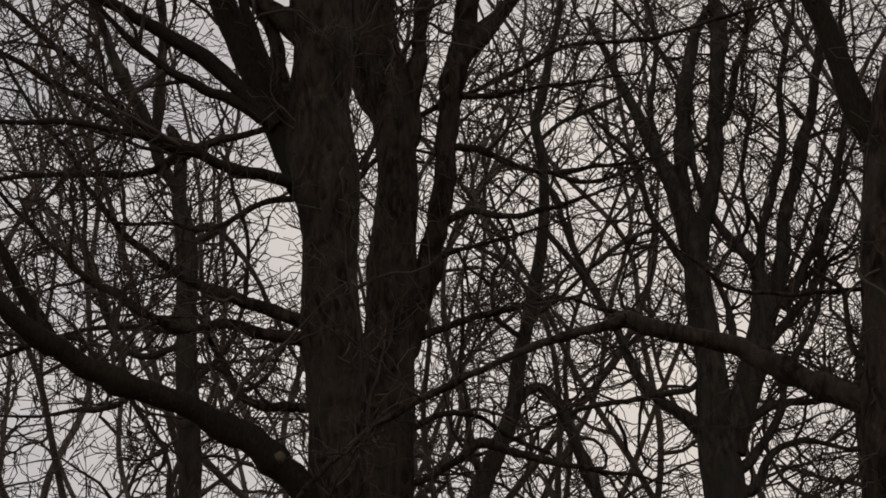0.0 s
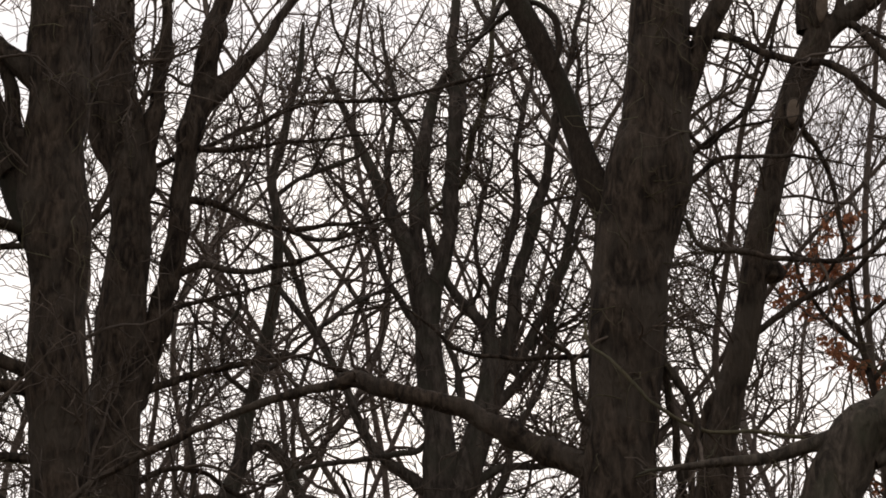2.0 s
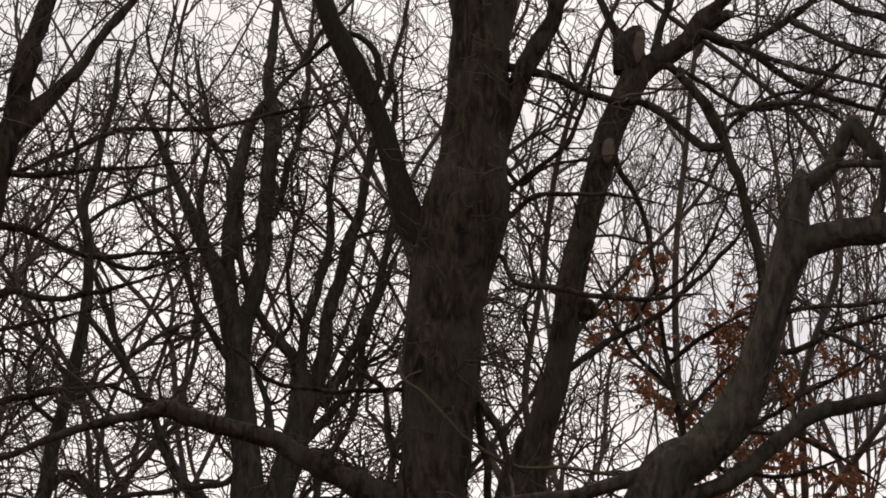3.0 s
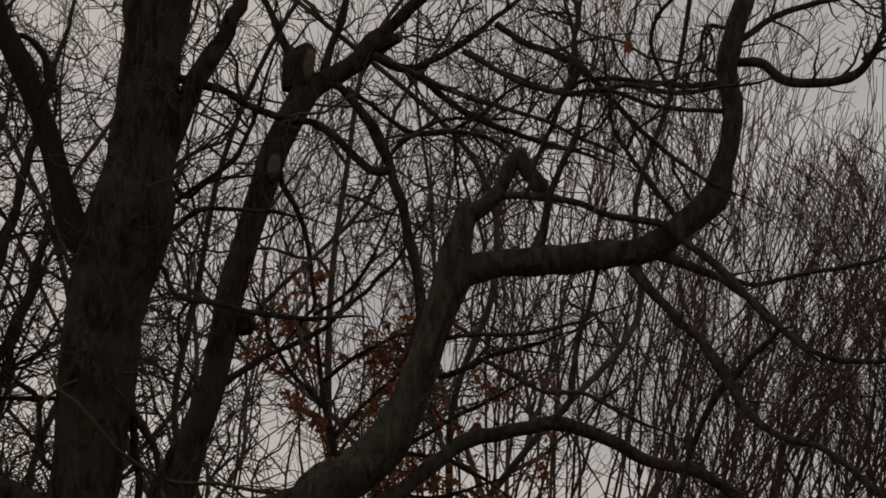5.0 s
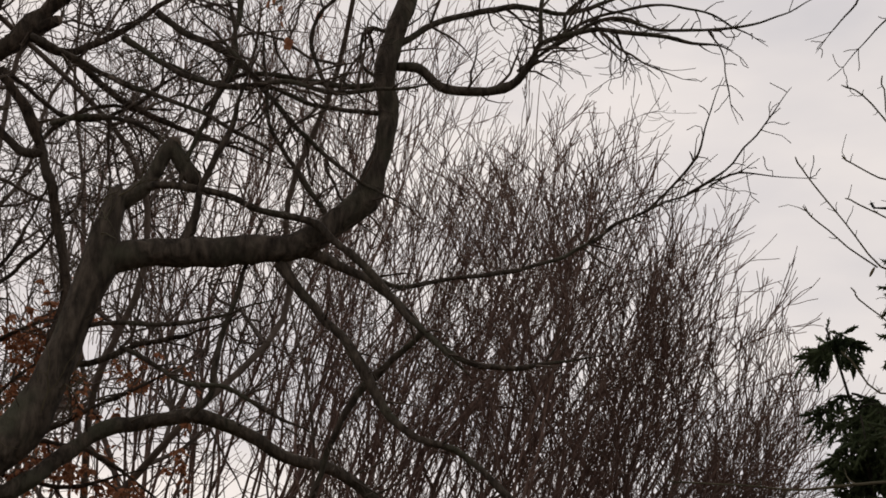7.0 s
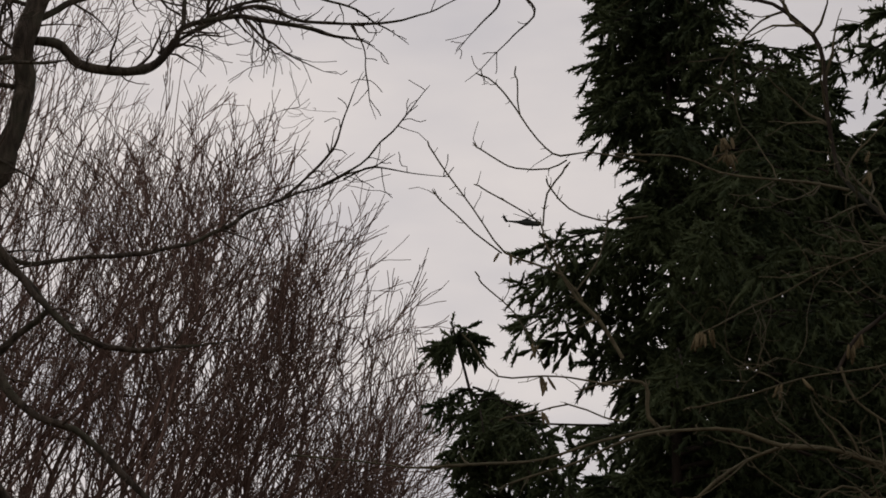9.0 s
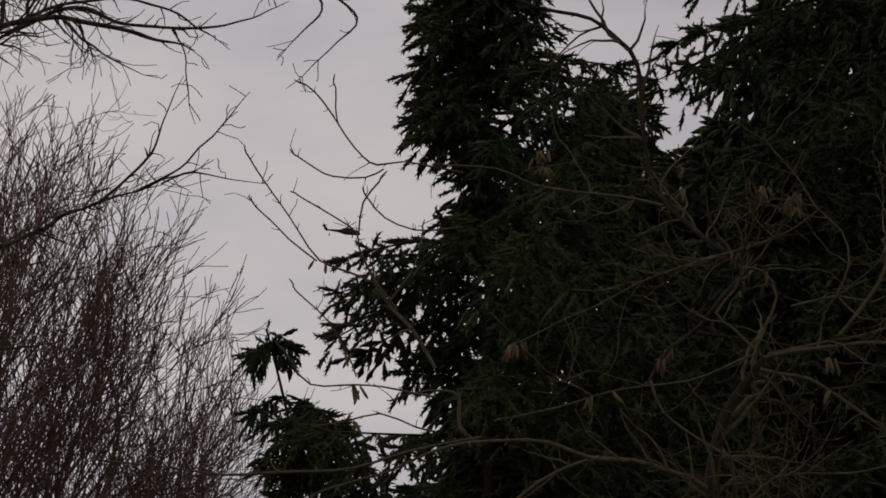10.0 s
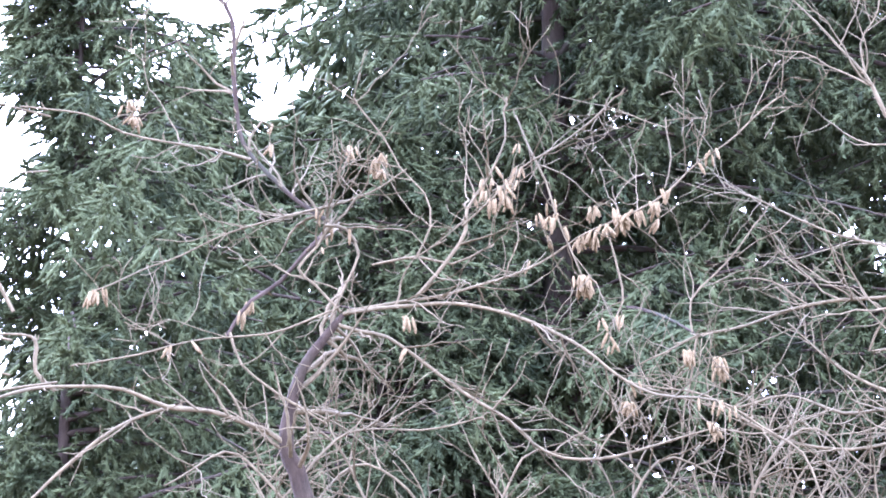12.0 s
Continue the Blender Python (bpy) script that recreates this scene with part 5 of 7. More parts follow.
limb(tree_k, "limb", (-0.43, 0.48, 3.47, 0.007), (-0.53, 0.59, 3.42, 0.006), (-0.61, 0.67, 3.35, 0.006), (-0.67, 0.74, 3.27, 0.005), (-0.74, 0.82, 3.17, 0.005), (-0.81, 0.90, 3.07, 0.004), (-0.83, 0.91, 3.06, 0.003), (-0.85, 0.92, 3.04, 0.003))
limb(tree_k, "limb", (-0.07, 0.07, 3.76, 0.007), (-0.01, 0.02, 3.74, 0.007), (0.06, -0.05, 3.72, 0.006), (0.14, -0.13, 3.64, 0.006), (0.23, -0.23, 3.54, 0.006), (0.33, -0.35, 3.44, 0.006), (0.43, -0.46, 3.33, 0.005), (0.53, -0.58, 3.31, 0.005), (0.64, -0.74, 3.35, 0.004), (0.74, -0.88, 3.40, 0.003), (0.76, -0.90, 3.41, 0.003), (0.77, -0.91, 3.42, 0.003))
limb(tree_k, "limb", (-0.06, 0.06, 3.80, 0.007), (0.04, -0.09, 3.83, 0.007), (0.15, -0.25, 3.84, 0.007), (0.23, -0.38, 3.81, 0.006), (0.30, -0.52, 3.74, 0.006), (0.37, -0.65, 3.65, 0.005), (0.42, -0.75, 3.55, 0.005), (0.48, -0.87, 3.47, 0.005), (0.56, -1.04, 3.43, 0.004), (0.62, -1.17, 3.33, 0.004), (0.66, -1.29, 3.23, 0.004), (0.67, -1.34, 3.07, 0.003), (0.67, -1.35, 3.05, 0.003), (0.68, -1.35, 3.03, 0.003))
limb(tree_k, "limb", (-0.05, 0.05, 3.81, 0.006), (0.09, -0.10, 3.85, 0.005), (0.22, -0.24, 3.90, 0.005), (0.32, -0.36, 3.94, 0.005), (0.40, -0.45, 4.00, 0.004), (0.49, -0.56, 4.09, 0.004), (0.58, -0.67, 4.16, 0.004), (0.68, -0.80, 4.26, 0.004), (0.75, -0.89, 4.36, 0.003), (0.83, -1.01, 4.47, 0.003), (0.92, -1.13, 4.59, 0.003), (0.93, -1.15, 4.60, 0.003), (0.93, -1.16, 4.62, 0.003))
limb(tree_k, "limb", (0.10, -0.13, 3.86, 0.006), (0.17, -0.21, 3.99, 0.007), (0.21, -0.25, 4.11, 0.007), (0.22, -0.25, 4.19, 0.006), (0.27, -0.30, 4.31, 0.005), (0.32, -0.35, 4.45, 0.004), (0.33, -0.35, 4.56, 0.003), (0.34, -0.36, 4.58, 0.003), (0.34, -0.36, 4.61, 0.003))
limb(tree_k, "limb", (0.20, -0.26, 4.12, 0.005), (0.25, -0.35, 4.21, 0.004), (0.31, -0.45, 4.32, 0.003), (0.37, -0.56, 4.40, 0.003), (0.44, -0.68, 4.50, 0.003), (0.47, -0.74, 4.56, 0.003), (0.48, -0.76, 4.57, 0.003), (0.48, -0.78, 4.59, 0.003))
limb(tree_k, "limb", (-0.06, 0.07, 3.81, 0.006), (-0.12, 0.13, 3.90, 0.005), (-0.16, 0.19, 3.97, 0.005), (-0.11, 0.14, 4.05, 0.005), (-0.09, 0.11, 4.12, 0.006), (-0.08, 0.10, 4.14, 0.004), (-0.07, 0.09, 4.17, 0.003))
limb(tree_k, "limb", (-0.32, 0.36, 3.71, 0.006), (-0.26, 0.32, 3.85, 0.007), (-0.18, 0.26, 3.94, 0.007), (-0.11, 0.19, 4.05, 0.007), (-0.04, 0.15, 4.14, 0.008), (-0.06, 0.18, 4.19, 0.009), (-0.13, 0.29, 4.30, 0.008), (-0.18, 0.37, 4.40, 0.008), (-0.21, 0.43, 4.54, 0.008), (-0.24, 0.43, 4.72, 0.010), (-0.26, 0.43, 4.93, 0.010), (-0.30, 0.46, 5.01, 0.009), (-0.37, 0.54, 5.11, 0.008), (-0.44, 0.61, 5.14, 0.007), (-0.51, 0.68, 5.16, 0.006), (-0.60, 0.77, 5.21, 0.005), (-0.72, 0.90, 5.24, 0.003), skin=bark_spruce)
limb(tree_k, "limb", (-0.10, 0.11, 4.12, 0.007), (-0.05, 0.05, 4.10, 0.007), (-0.02, 0.01, 4.01, 0.006), (-0.05, 0.03, 3.91, 0.005), (-0.08, 0.06, 3.82, 0.005), (-0.09, 0.07, 3.79, 0.003), (-0.10, 0.08, 3.77, 0.003))
limb(tree_k, "limb", (-0.27, 0.31, 4.36, 0.006), (-0.38, 0.41, 4.40, 0.005), (-0.49, 0.52, 4.42, 0.004), (-0.59, 0.61, 4.45, 0.004), (-0.69, 0.70, 4.50, 0.003), (-0.83, 0.82, 4.51, 0.003), (-0.84, 0.83, 4.51, 0.003), (-0.86, 0.85, 4.51, 0.003))
limb(tree_k, "limb", (-0.31, 0.35, 3.73, 0.006), (-0.29, 0.31, 3.61, 0.005), (-0.21, 0.22, 3.51, 0.005), (-0.13, 0.12, 3.42, 0.004), (-0.11, 0.10, 3.41, 0.003), (-0.11, 0.09, 3.40, 0.003))
limb(tree_k, "limb", (-0.07, 0.07, 3.82, 0.004), (-0.21, 0.20, 3.74, 0.004), (-0.36, 0.32, 3.69, 0.003), (-0.51, 0.44, 3.65, 0.003), (-0.73, 0.61, 3.58, 0.003), (-0.75, 0.63, 3.58, 0.003), (-0.77, 0.65, 3.57, 0.003))
limb(tree_k, "limb", (0.10, -0.13, 4.00, 0.005), (0.13, -0.17, 4.12, 0.004), (0.12, -0.15, 4.25, 0.003), (0.08, -0.09, 4.35, 0.003), (0.04, -0.04, 4.46, 0.003), (-0.01, 0.02, 4.56, 0.003), (-0.02, 0.03, 4.58, 0.003), (-0.02, 0.04, 4.61, 0.003))
limb(tree_k, "limb", (-0.15, 0.17, 3.22, 0.006), (-0.08, 0.08, 3.35, 0.005), (-0.03, -0.00, 3.38, 0.004), (0.08, -0.16, 3.38, 0.003), (0.17, -0.30, 3.41, 0.003), (0.19, -0.32, 3.42, 0.003), (0.20, -0.34, 3.42, 0.003))
limb(tree_k, "limb", (0.01, -0.01, 3.98, 0.004), (0.11, -0.13, 4.01, 0.005), (0.19, -0.22, 3.99, 0.004), (0.27, -0.30, 4.05, 0.003), (0.29, -0.32, 4.06, 0.003), (0.30, -0.33, 4.07, 0.003))
limb(tree_k, "limb", (0.32, -0.41, 4.53, 0.003), (0.34, -0.45, 4.40, 0.004), (0.37, -0.50, 4.22, 0.004), (0.40, -0.55, 4.05, 0.004), (0.42, -0.58, 3.97, 0.003), (0.43, -0.59, 3.94, 0.003), (0.44, -0.60, 3.92, 0.003))
limb(tree_k, "limb", (0.50, -0.67, 4.07, 0.003), (0.51, -0.70, 3.94, 0.004), (0.51, -0.71, 3.84, 0.004), (0.48, -0.68, 3.72, 0.003), (0.48, -0.68, 3.70, 0.003), (0.47, -0.67, 3.67, 0.003))
limb(tree_k, "limb", (0.08, -0.11, 4.33, 0.003), (0.01, -0.01, 4.26, 0.003), (-0.08, 0.10, 4.20, 0.004), (-0.19, 0.23, 4.16, 0.004), (-0.32, 0.38, 4.10, 0.003), (-0.45, 0.52, 3.99, 0.003), (-0.60, 0.68, 3.88, 0.003), (-0.62, 0.70, 3.87, 0.003), (-0.63, 0.71, 3.86, 0.003))
limb(tree_k, "limb", (0.60, -0.84, 4.24, 0.003), (0.61, -0.86, 4.35, 0.003), (0.60, -0.85, 4.44, 0.003), (0.60, -0.85, 4.47, 0.003), (0.60, -0.85, 4.49, 0.003))
limb(tree_k, "limb", (-0.78, 0.78, 4.48, 0.004), (-0.87, 0.85, 4.50, 0.004), (-0.94, 0.90, 4.51, 0.003), (-1.01, 0.96, 4.49, 0.004), (-1.05, 0.99, 4.52, 0.003), (-1.10, 1.02, 4.59, 0.003), (-1.14, 1.05, 4.66, 0.003), (-1.18, 1.08, 4.72, 0.003), (-1.23, 1.11, 4.78, 0.003), (-1.25, 1.12, 4.79, 0.003), (-1.26, 1.14, 4.81, 0.003))
limb(tree_k, "limb", (-0.99, 0.96, 4.49, 0.003), (-1.03, 1.01, 4.46, 0.003), (-1.11, 1.09, 4.46, 0.003), (-1.15, 1.13, 4.49, 0.003), (-1.20, 1.18, 4.55, 0.003), (-1.21, 1.19, 4.56, 0.003), (-1.22, 1.20, 4.58, 0.003))
limb(tree_k, "limb", (-1.11, 1.07, 4.66, 0.003), (-1.12, 1.08, 4.72, 0.003), (-1.12, 1.08, 4.79, 0.003), (-1.12, 1.09, 4.81, 0.003), (-1.11, 1.09, 4.84, 0.003))
limb(tree_k, "limb", (-0.85, 0.84, 3.77, 0.007), (-0.90, 0.90, 3.92, 0.007), (-0.95, 0.95, 4.00, 0.006), (-1.00, 1.00, 4.10, 0.005), (-1.02, 1.04, 4.21, 0.004), (-1.02, 1.05, 4.27, 0.004), (-1.07, 1.11, 4.33, 0.003), (-1.16, 1.19, 4.39, 0.003), (-1.18, 1.21, 4.41, 0.003), (-1.19, 1.23, 4.42, 0.003))
limb(tree_k, "limb", (-0.95, 0.93, 3.98, 0.004), (-1.01, 0.98, 4.07, 0.004), (-1.09, 1.05, 4.11, 0.004), (-1.16, 1.11, 4.15, 0.004), (-1.21, 1.15, 4.27, 0.003), (-1.27, 1.21, 4.40, 0.003), (-1.33, 1.26, 4.53, 0.003), (-1.34, 1.27, 4.55, 0.003), (-1.35, 1.27, 4.57, 0.003))
limb(tree_k, "limb", (-1.16, 1.11, 4.15, 0.003), (-1.25, 1.16, 4.22, 0.003), (-1.30, 1.19, 4.29, 0.003), (-1.36, 1.21, 4.34, 0.003), (-1.37, 1.22, 4.36, 0.003), (-1.38, 1.23, 4.38, 0.003))
limb(tree_k, "limb", (-1.05, 1.02, 4.25, 0.003), (-1.05, 1.00, 4.36, 0.003), (-1.02, 0.96, 4.43, 0.003), (-1.01, 0.96, 4.45, 0.003), (-1.00, 0.94, 4.47, 0.003))
limb(tree_k, "limb", (-0.78, 0.78, 4.28, 0.003), (-0.90, 0.88, 4.27, 0.003), (-0.98, 0.94, 4.31, 0.003), (-1.02, 0.98, 4.38, 0.003), (-1.03, 0.99, 4.40, 0.003), (-1.04, 0.99, 4.42, 0.003))
limb(tree_k, "limb", (-0.85, 0.84, 3.67, 0.004), (-0.90, 0.89, 3.69, 0.004), (-0.97, 0.96, 3.72, 0.003), (-1.04, 1.03, 3.73, 0.003), (-1.16, 1.13, 3.73, 0.003), (-1.23, 1.20, 3.84, 0.003), (-1.24, 1.21, 3.85, 0.003), (-1.25, 1.22, 3.87, 0.003))
limb(tree_k, "limb", (-1.05, 1.02, 3.74, 0.003), (-1.09, 1.03, 3.82, 0.003), (-1.16, 1.07, 3.91, 0.003), (-1.24, 1.13, 4.01, 0.003), (-1.25, 1.13, 4.03, 0.003), (-1.26, 1.14, 4.05, 0.003))
limb(tree_k, "limb", (-0.85, 0.84, 3.55, 0.004), (-0.90, 0.89, 3.57, 0.003), (-0.99, 0.97, 3.62, 0.003), (-1.07, 1.05, 3.59, 0.003), (-1.13, 1.10, 3.57, 0.003), (-1.14, 1.12, 3.57, 0.003), (-1.16, 1.14, 3.56, 0.003))
limb(tree_k, "limb", (-0.97, 0.94, 4.01, 0.003), (-0.90, 0.90, 4.14, 0.003), (-0.86, 0.89, 4.27, 0.003), (-0.86, 0.89, 4.29, 0.003), (-0.85, 0.89, 4.32, 0.003))

# pale shrub
tree_p = plant("pale_shrub", 7.64, 3.76, SPEC["P"])
limb(tree_p, "trunk", (0.00, 0.00, -0.25, 0.032), (0.00, 0.00, 0.00, 0.029), (0.00, 0.00, 0.45, 0.024), (0.00, 0.00, 1.36, 0.022), (0.00, -0.00, 2.31, 0.021), (0.01, -0.01, 3.20, 0.019), (0.01, -0.02, 3.40, 0.017), (0.01, -0.02, 3.60, 0.015), (-0.00, 0.00, 3.82, 0.012), (-0.05, 0.10, 3.95, 0.009), (-0.11, 0.23, 3.99, 0.007))
limb(tree_p, "limb", (-0.09, 0.19, 3.99, 0.007), (-0.18, 0.39, 3.98, 0.007), (-0.25, 0.54, 3.96, 0.006), (-0.32, 0.70, 3.92, 0.005), (-0.41, 0.86, 3.89, 0.005), (-0.45, 0.96, 3.84, 0.003), (-0.47, 1.02, 3.82, 0.003), (-0.49, 1.06, 3.80, 0.003))
limb(tree_p, "limb", (-0.45, 0.83, 3.87, 0.004), (-0.46, 0.85, 3.76, 0.004), (-0.47, 0.87, 3.65, 0.003), (-0.47, 0.88, 3.60, 0.003), (-0.48, 0.88, 3.54, 0.003))
limb(tree_p, "limb", (-0.46, 0.84, 3.89, 0.004), (-0.44, 0.85, 4.02, 0.004), (-0.35, 0.74, 4.17, 0.003), (-0.28, 0.66, 4.30, 0.003), (-0.25, 0.63, 4.35, 0.003), (-0.24, 0.61, 4.40, 0.003))
limb(tree_p, "limb", (0.00, -0.01, 3.56, 0.008), (-0.11, 0.25, 3.65, 0.007), (-0.16, 0.38, 3.73, 0.006), (-0.20, 0.49, 3.83, 0.004), (-0.22, 0.54, 3.88, 0.003), (-0.22, 0.59, 3.93, 0.003))
limb(tree_p, "limb", (0.01, -0.01, 3.73, 0.007), (-0.10, 0.18, 3.80, 0.006), (-0.16, 0.28, 3.79, 0.005), (-0.14, 0.22, 3.91, 0.004), (-0.14, 0.18, 3.97, 0.003), (-0.12, 0.16, 4.04, 0.003))
limb(tree_p, "limb", (-0.03, 0.06, 4.10, 0.006), (-0.10, 0.22, 4.18, 0.006), (-0.18, 0.38, 4.25, 0.005), (-0.25, 0.52, 4.34, 0.004), (-0.30, 0.62, 4.41, 0.003), (-0.33, 0.68, 4.44, 0.003), (-0.36, 0.73, 4.48, 0.003))
limb(tree_p, "limb", (-0.02, 0.05, 4.47, 0.006), (-0.11, 0.18, 4.69, 0.007), (-0.16, 0.24, 4.85, 0.006), (-0.22, 0.31, 4.95, 0.005), (-0.31, 0.44, 5.14, 0.003), (-0.34, 0.47, 5.20, 0.003), (-0.35, 0.51, 5.25, 0.003))
limb(tree_p, "limb", (-0.12, 0.25, 4.87, 0.005), (-0.14, 0.26, 4.98, 0.004), (-0.14, 0.22, 5.06, 0.003), (-0.13, 0.19, 5.12, 0.003), (-0.13, 0.17, 5.19, 0.003))
limb(tree_p, "limb", (0.01, -0.02, 3.40, 0.009), (-0.08, 0.20, 3.58, 0.007), (-0.16, 0.38, 3.59, 0.006), (-0.25, 0.56, 3.67, 0.005), (-0.34, 0.75, 3.62, 0.004), (-0.43, 0.93, 3.67, 0.003), (-0.46, 0.98, 3.69, 0.003), (-0.49, 1.03, 3.71, 0.003))
limb(tree_p, "limb", (0.01, -0.01, 3.32, 0.009), (-0.11, 0.20, 3.43, 0.007), (-0.22, 0.36, 3.41, 0.006), (-0.35, 0.56, 3.46, 0.005), (-0.49, 0.77, 3.63, 0.004), (-0.58, 0.88, 3.66, 0.003), (-0.62, 0.94, 3.67, 0.003), (-0.66, 0.99, 3.68, 0.003))

def in_crown(q):
    return q[2] < 12.8


for tree, rate, length, level in ((tree_a, 2.4, 1.3, 2), (tree_c, 2.6, 1.1, 2), (tree_b, 1.8, 1.3, 2), (tree_s, 2.4, 1.1, 2), (tree_d, 2.0, 1.3, 2),
                                  (tree_e, 1.2, 0.9, 2), (tree_f, 1.7, 0.8, 2), (tree_g, 3.8, 0.34, 2)):
    twigs = Shape()
    fine = dict(HABIT, thin=0.0036, rate=6.5, kink=0.06, bend=0.17, lift=-0.02) if tree is tree_g else HABIT
    if tree is not tree_g:
        sprout(tree, twigs, 0.1 if tree is tree_f else 0.25, 2.4, level, dict(HABIT, rate=4.3, most=16, step=0.15, bend=0.23, kink=0.2, lift=0.045), 4.0, keep=in_crown)
    sprout(tree, twigs, rate, length, level, fine, 4.0, keep=(lambda q: q[0] < 5.1) if tree is tree_g else in_crown)
    if tree is tree_g:
        # fine twigs hang along its upper limbs
        sprout(tree, twigs, 3.0, 0.75, 2, dict(fine, thin=0.0032, lift=-0.05, bend=0.2), 7.6, keep=lambda q: 1.2 < q[0] < 4.9 and q[3] < 0.05)
        sprout(tree, twigs, 3.5, 0.7, 2, dict(fine, thin=0.003, lift=-0.07, bend=0.22), 8.3, keep=lambda q: 3.9 < q[0] < 5.1 and q[3] < 0.05)
        sprout(tree, twigs, 2.8, 0.22, 1, dict(fine, bend=0.24), 4.0, keep=lambda q: q[0] >= 5.1)
    if tree in (tree_b, tree_s, tree_d, tree_c):
        # their tops are the closest grown
        sprout(tree, twigs, 1.3, 0.9, 2, dict(HABIT, thin=0.0045), 9.6, keep=in_crown)
    if tree is tree_d:
        # a close brush of fine twigs on the side towards the thick beech
        sprout(tree, twigs, 4.2, 1.1, 2, dict(HABIT, thin=0.0042, rate=6.0), 5.5, keep=lambda q: in_crown(q) and q[0] > 0.25)
    sprout(tree, twigs, 4.5, 0.18, 0, dict(HABIT, step=0.05, bend=0.2, thin=0.004), 4.0, keep=in_crown)
    part("crown", twigs, bark_twig_bloom, tree["ob"], kind="stuff")

# thin shoots that spring from the bark of the thick trunks
for tree, count in ((tree_a, 60), (tree_b, 40), (tree_e, 150), (tree_f, 30), (tree_g, 25)):
    wisps, rng = Shape(), tree["rng"]
    line = tree["lines"][0]
    tall = np.nonzero(line[:, 2] > 4.5)[0]
    for _ in range(count):
        q = line[rng.choice(tall[:-1])]
        a = rng.uniform(0, 2 * math.pi)
        out = np.array((math.cos(a), math.sin(a), 0.0))
        grow(wisps, rng, q[:3] + out * q[3] * 0.95, out + np.array((rng.gauss(0, 0.6), rng.gauss(0, 0.6), rng.gauss(0.3, 0.7))), rng.uniform(0.2, 0.9), 0.007, 1, dict(HABIT, bend=0.3, thin=0.0035, rate=3.0))
    part("epicormic_growth", wisps, bark_pale, tree["ob"], "thin pale growth on the trunk bark", kind="stuff")


def scar(tree, x, y, z, bearing, half_wide, half_high):
    """A domed oval of bare wood with a rim of bark where a limb was sawn off."""
    right, up = np.array((math.cos(bearing), -math.sin(bearing), 0.0)), np.array((0.12, 0.0, 0.99))
    out = np.array((-math.sin(bearing), -math.cos(bearing), 0.0))
    for name, mat, size, base, rise in (("bark_collar", None, 1.22, -0.06, 0.035), ("cut_face", cut_wood, 1.0, 0.0, 0.06)):
        s = Shape()
        rows = []
        for u, h in ((1.0, base), (0.97, rise * 0.6), (0.8, rise), (0.45, rise * 1.1)):
            rows += [np.array((x, y, z)) + (right * math.cos(a) * half_wide + up * math.sin(a) * half_high * (1 + 0.08 * math.sin(3 * a))) * u * size + out * h for a in np.arange(18) * math.pi / 9]
        rows.append(np.array((x, y, z)) + out * rise * 1.1)
        n = len(rows) - 1
        s.add(np.array(rows), np.array([(18 * k + j, 18 * k + (j + 1) % 18, 18 * k + 18 + (j + 1) % 18, 18 * k + 18 + j) for k in range(3) for j in range(18)]))
        s.f.extend([[54 + j, 54 + (j + 1) % 18, n] for j in range(18)])
        part(name, s, mat or tree["spec"].get("skin", bark), tree["ob"], "pale sawn wood" if name == "cut_face" else "")


scar(tree_f, 1.17, -0.44, 9.86, -0.35, 0.060, 0.160)
scar(tree_f, 0.91, -0.36, 8.90, 0.20, 0.055, 0.120)

SHRUB = dict(HABIT, thin=0.0013, step=0.045, bend=0.13, lift=0.03, rate=6.0, least=0.04)
for tree, rate, length in ((tree_k, 3.0, 0.3), (tree_p, 11.0, 0.5)):
    twigs = Shape()
    sprout(tree, twigs, rate, length, 1, SHRUB, 2.0, keep=(lambda q: q[0] > -0.7) if tree is tree_k else None)
    if tree is tree_k:
        sprout(tree, twigs, 3.5, 0.1, 1, dict(SHRUB, bend=0.2), 2.0, keep=lambda q: q[0] <= -0.7)
        # its twigs stand closest on the side before the spruces
        sprout(tree, twigs, 9.0, 0.42, 2, dict(SHRUB, thin=0.0017, bend=0.16), 2.0, keep=lambda q: q[0] > -0.6)
    sprout(tree, twigs, 14.0, 0.03, 0, dict(SHRUB, step=0.02), 2.0)
    if tree is tree_k:
        shrub_tips = twigs.tips
    part("crown", twigs, bark_pale, tree["ob"], kind="stuff")

# a low tangle of twigs under the spruces
tangle = plant("catkin_shrub", 7.0, 4.8, dict(label="low tangle of pale bare shrub twigs under spruces", category="shrub", seed=23, skin=bark_pale, group="catkin shrubs"))
tg = random.Random(31)
for k in range(13):
    b0 = 49.5 + k * 1.05 + tg.uniform(-0.4, 0.4)
    turn = tg.choice((-1, 1, 1)) * tg.uniform(1.2, 3.4)
    far = 8.7 + tg.uniform(-0.35, 0.35)
    rows = [(tg.gauss(0, 0.05), tg.gauss(0, 0.05), -0.1, 0.013)]
    for u, z, r in ((0.0, 2.3, 0.009), (0.4, 3.05 + tg.uniform(-0.1, 0.1), 0.007), (1.0, 3.3 + tg.uniform(-0.1, 0.2), 0.005), (1.6, 3.42 + tg.uniform(-0.2, 0.3), 0.003)):
        b = radians(b0 + u * turn)
        rows.append((math.sin(b) * far - 7.0, math.cos(b) * far - 4.8, z, r))
    limb(tangle, "stem", *rows)
mesh_of_twigs = Shape()
sprout(tangle, mesh_of_twigs, 14.0, 0.42, 2, dict(SHRUB, thin=0.0019, angle=(25, 80)), 2.6)
part("crown", mesh_of_twigs, bark_pale, tangle["ob"], kind="stuff")

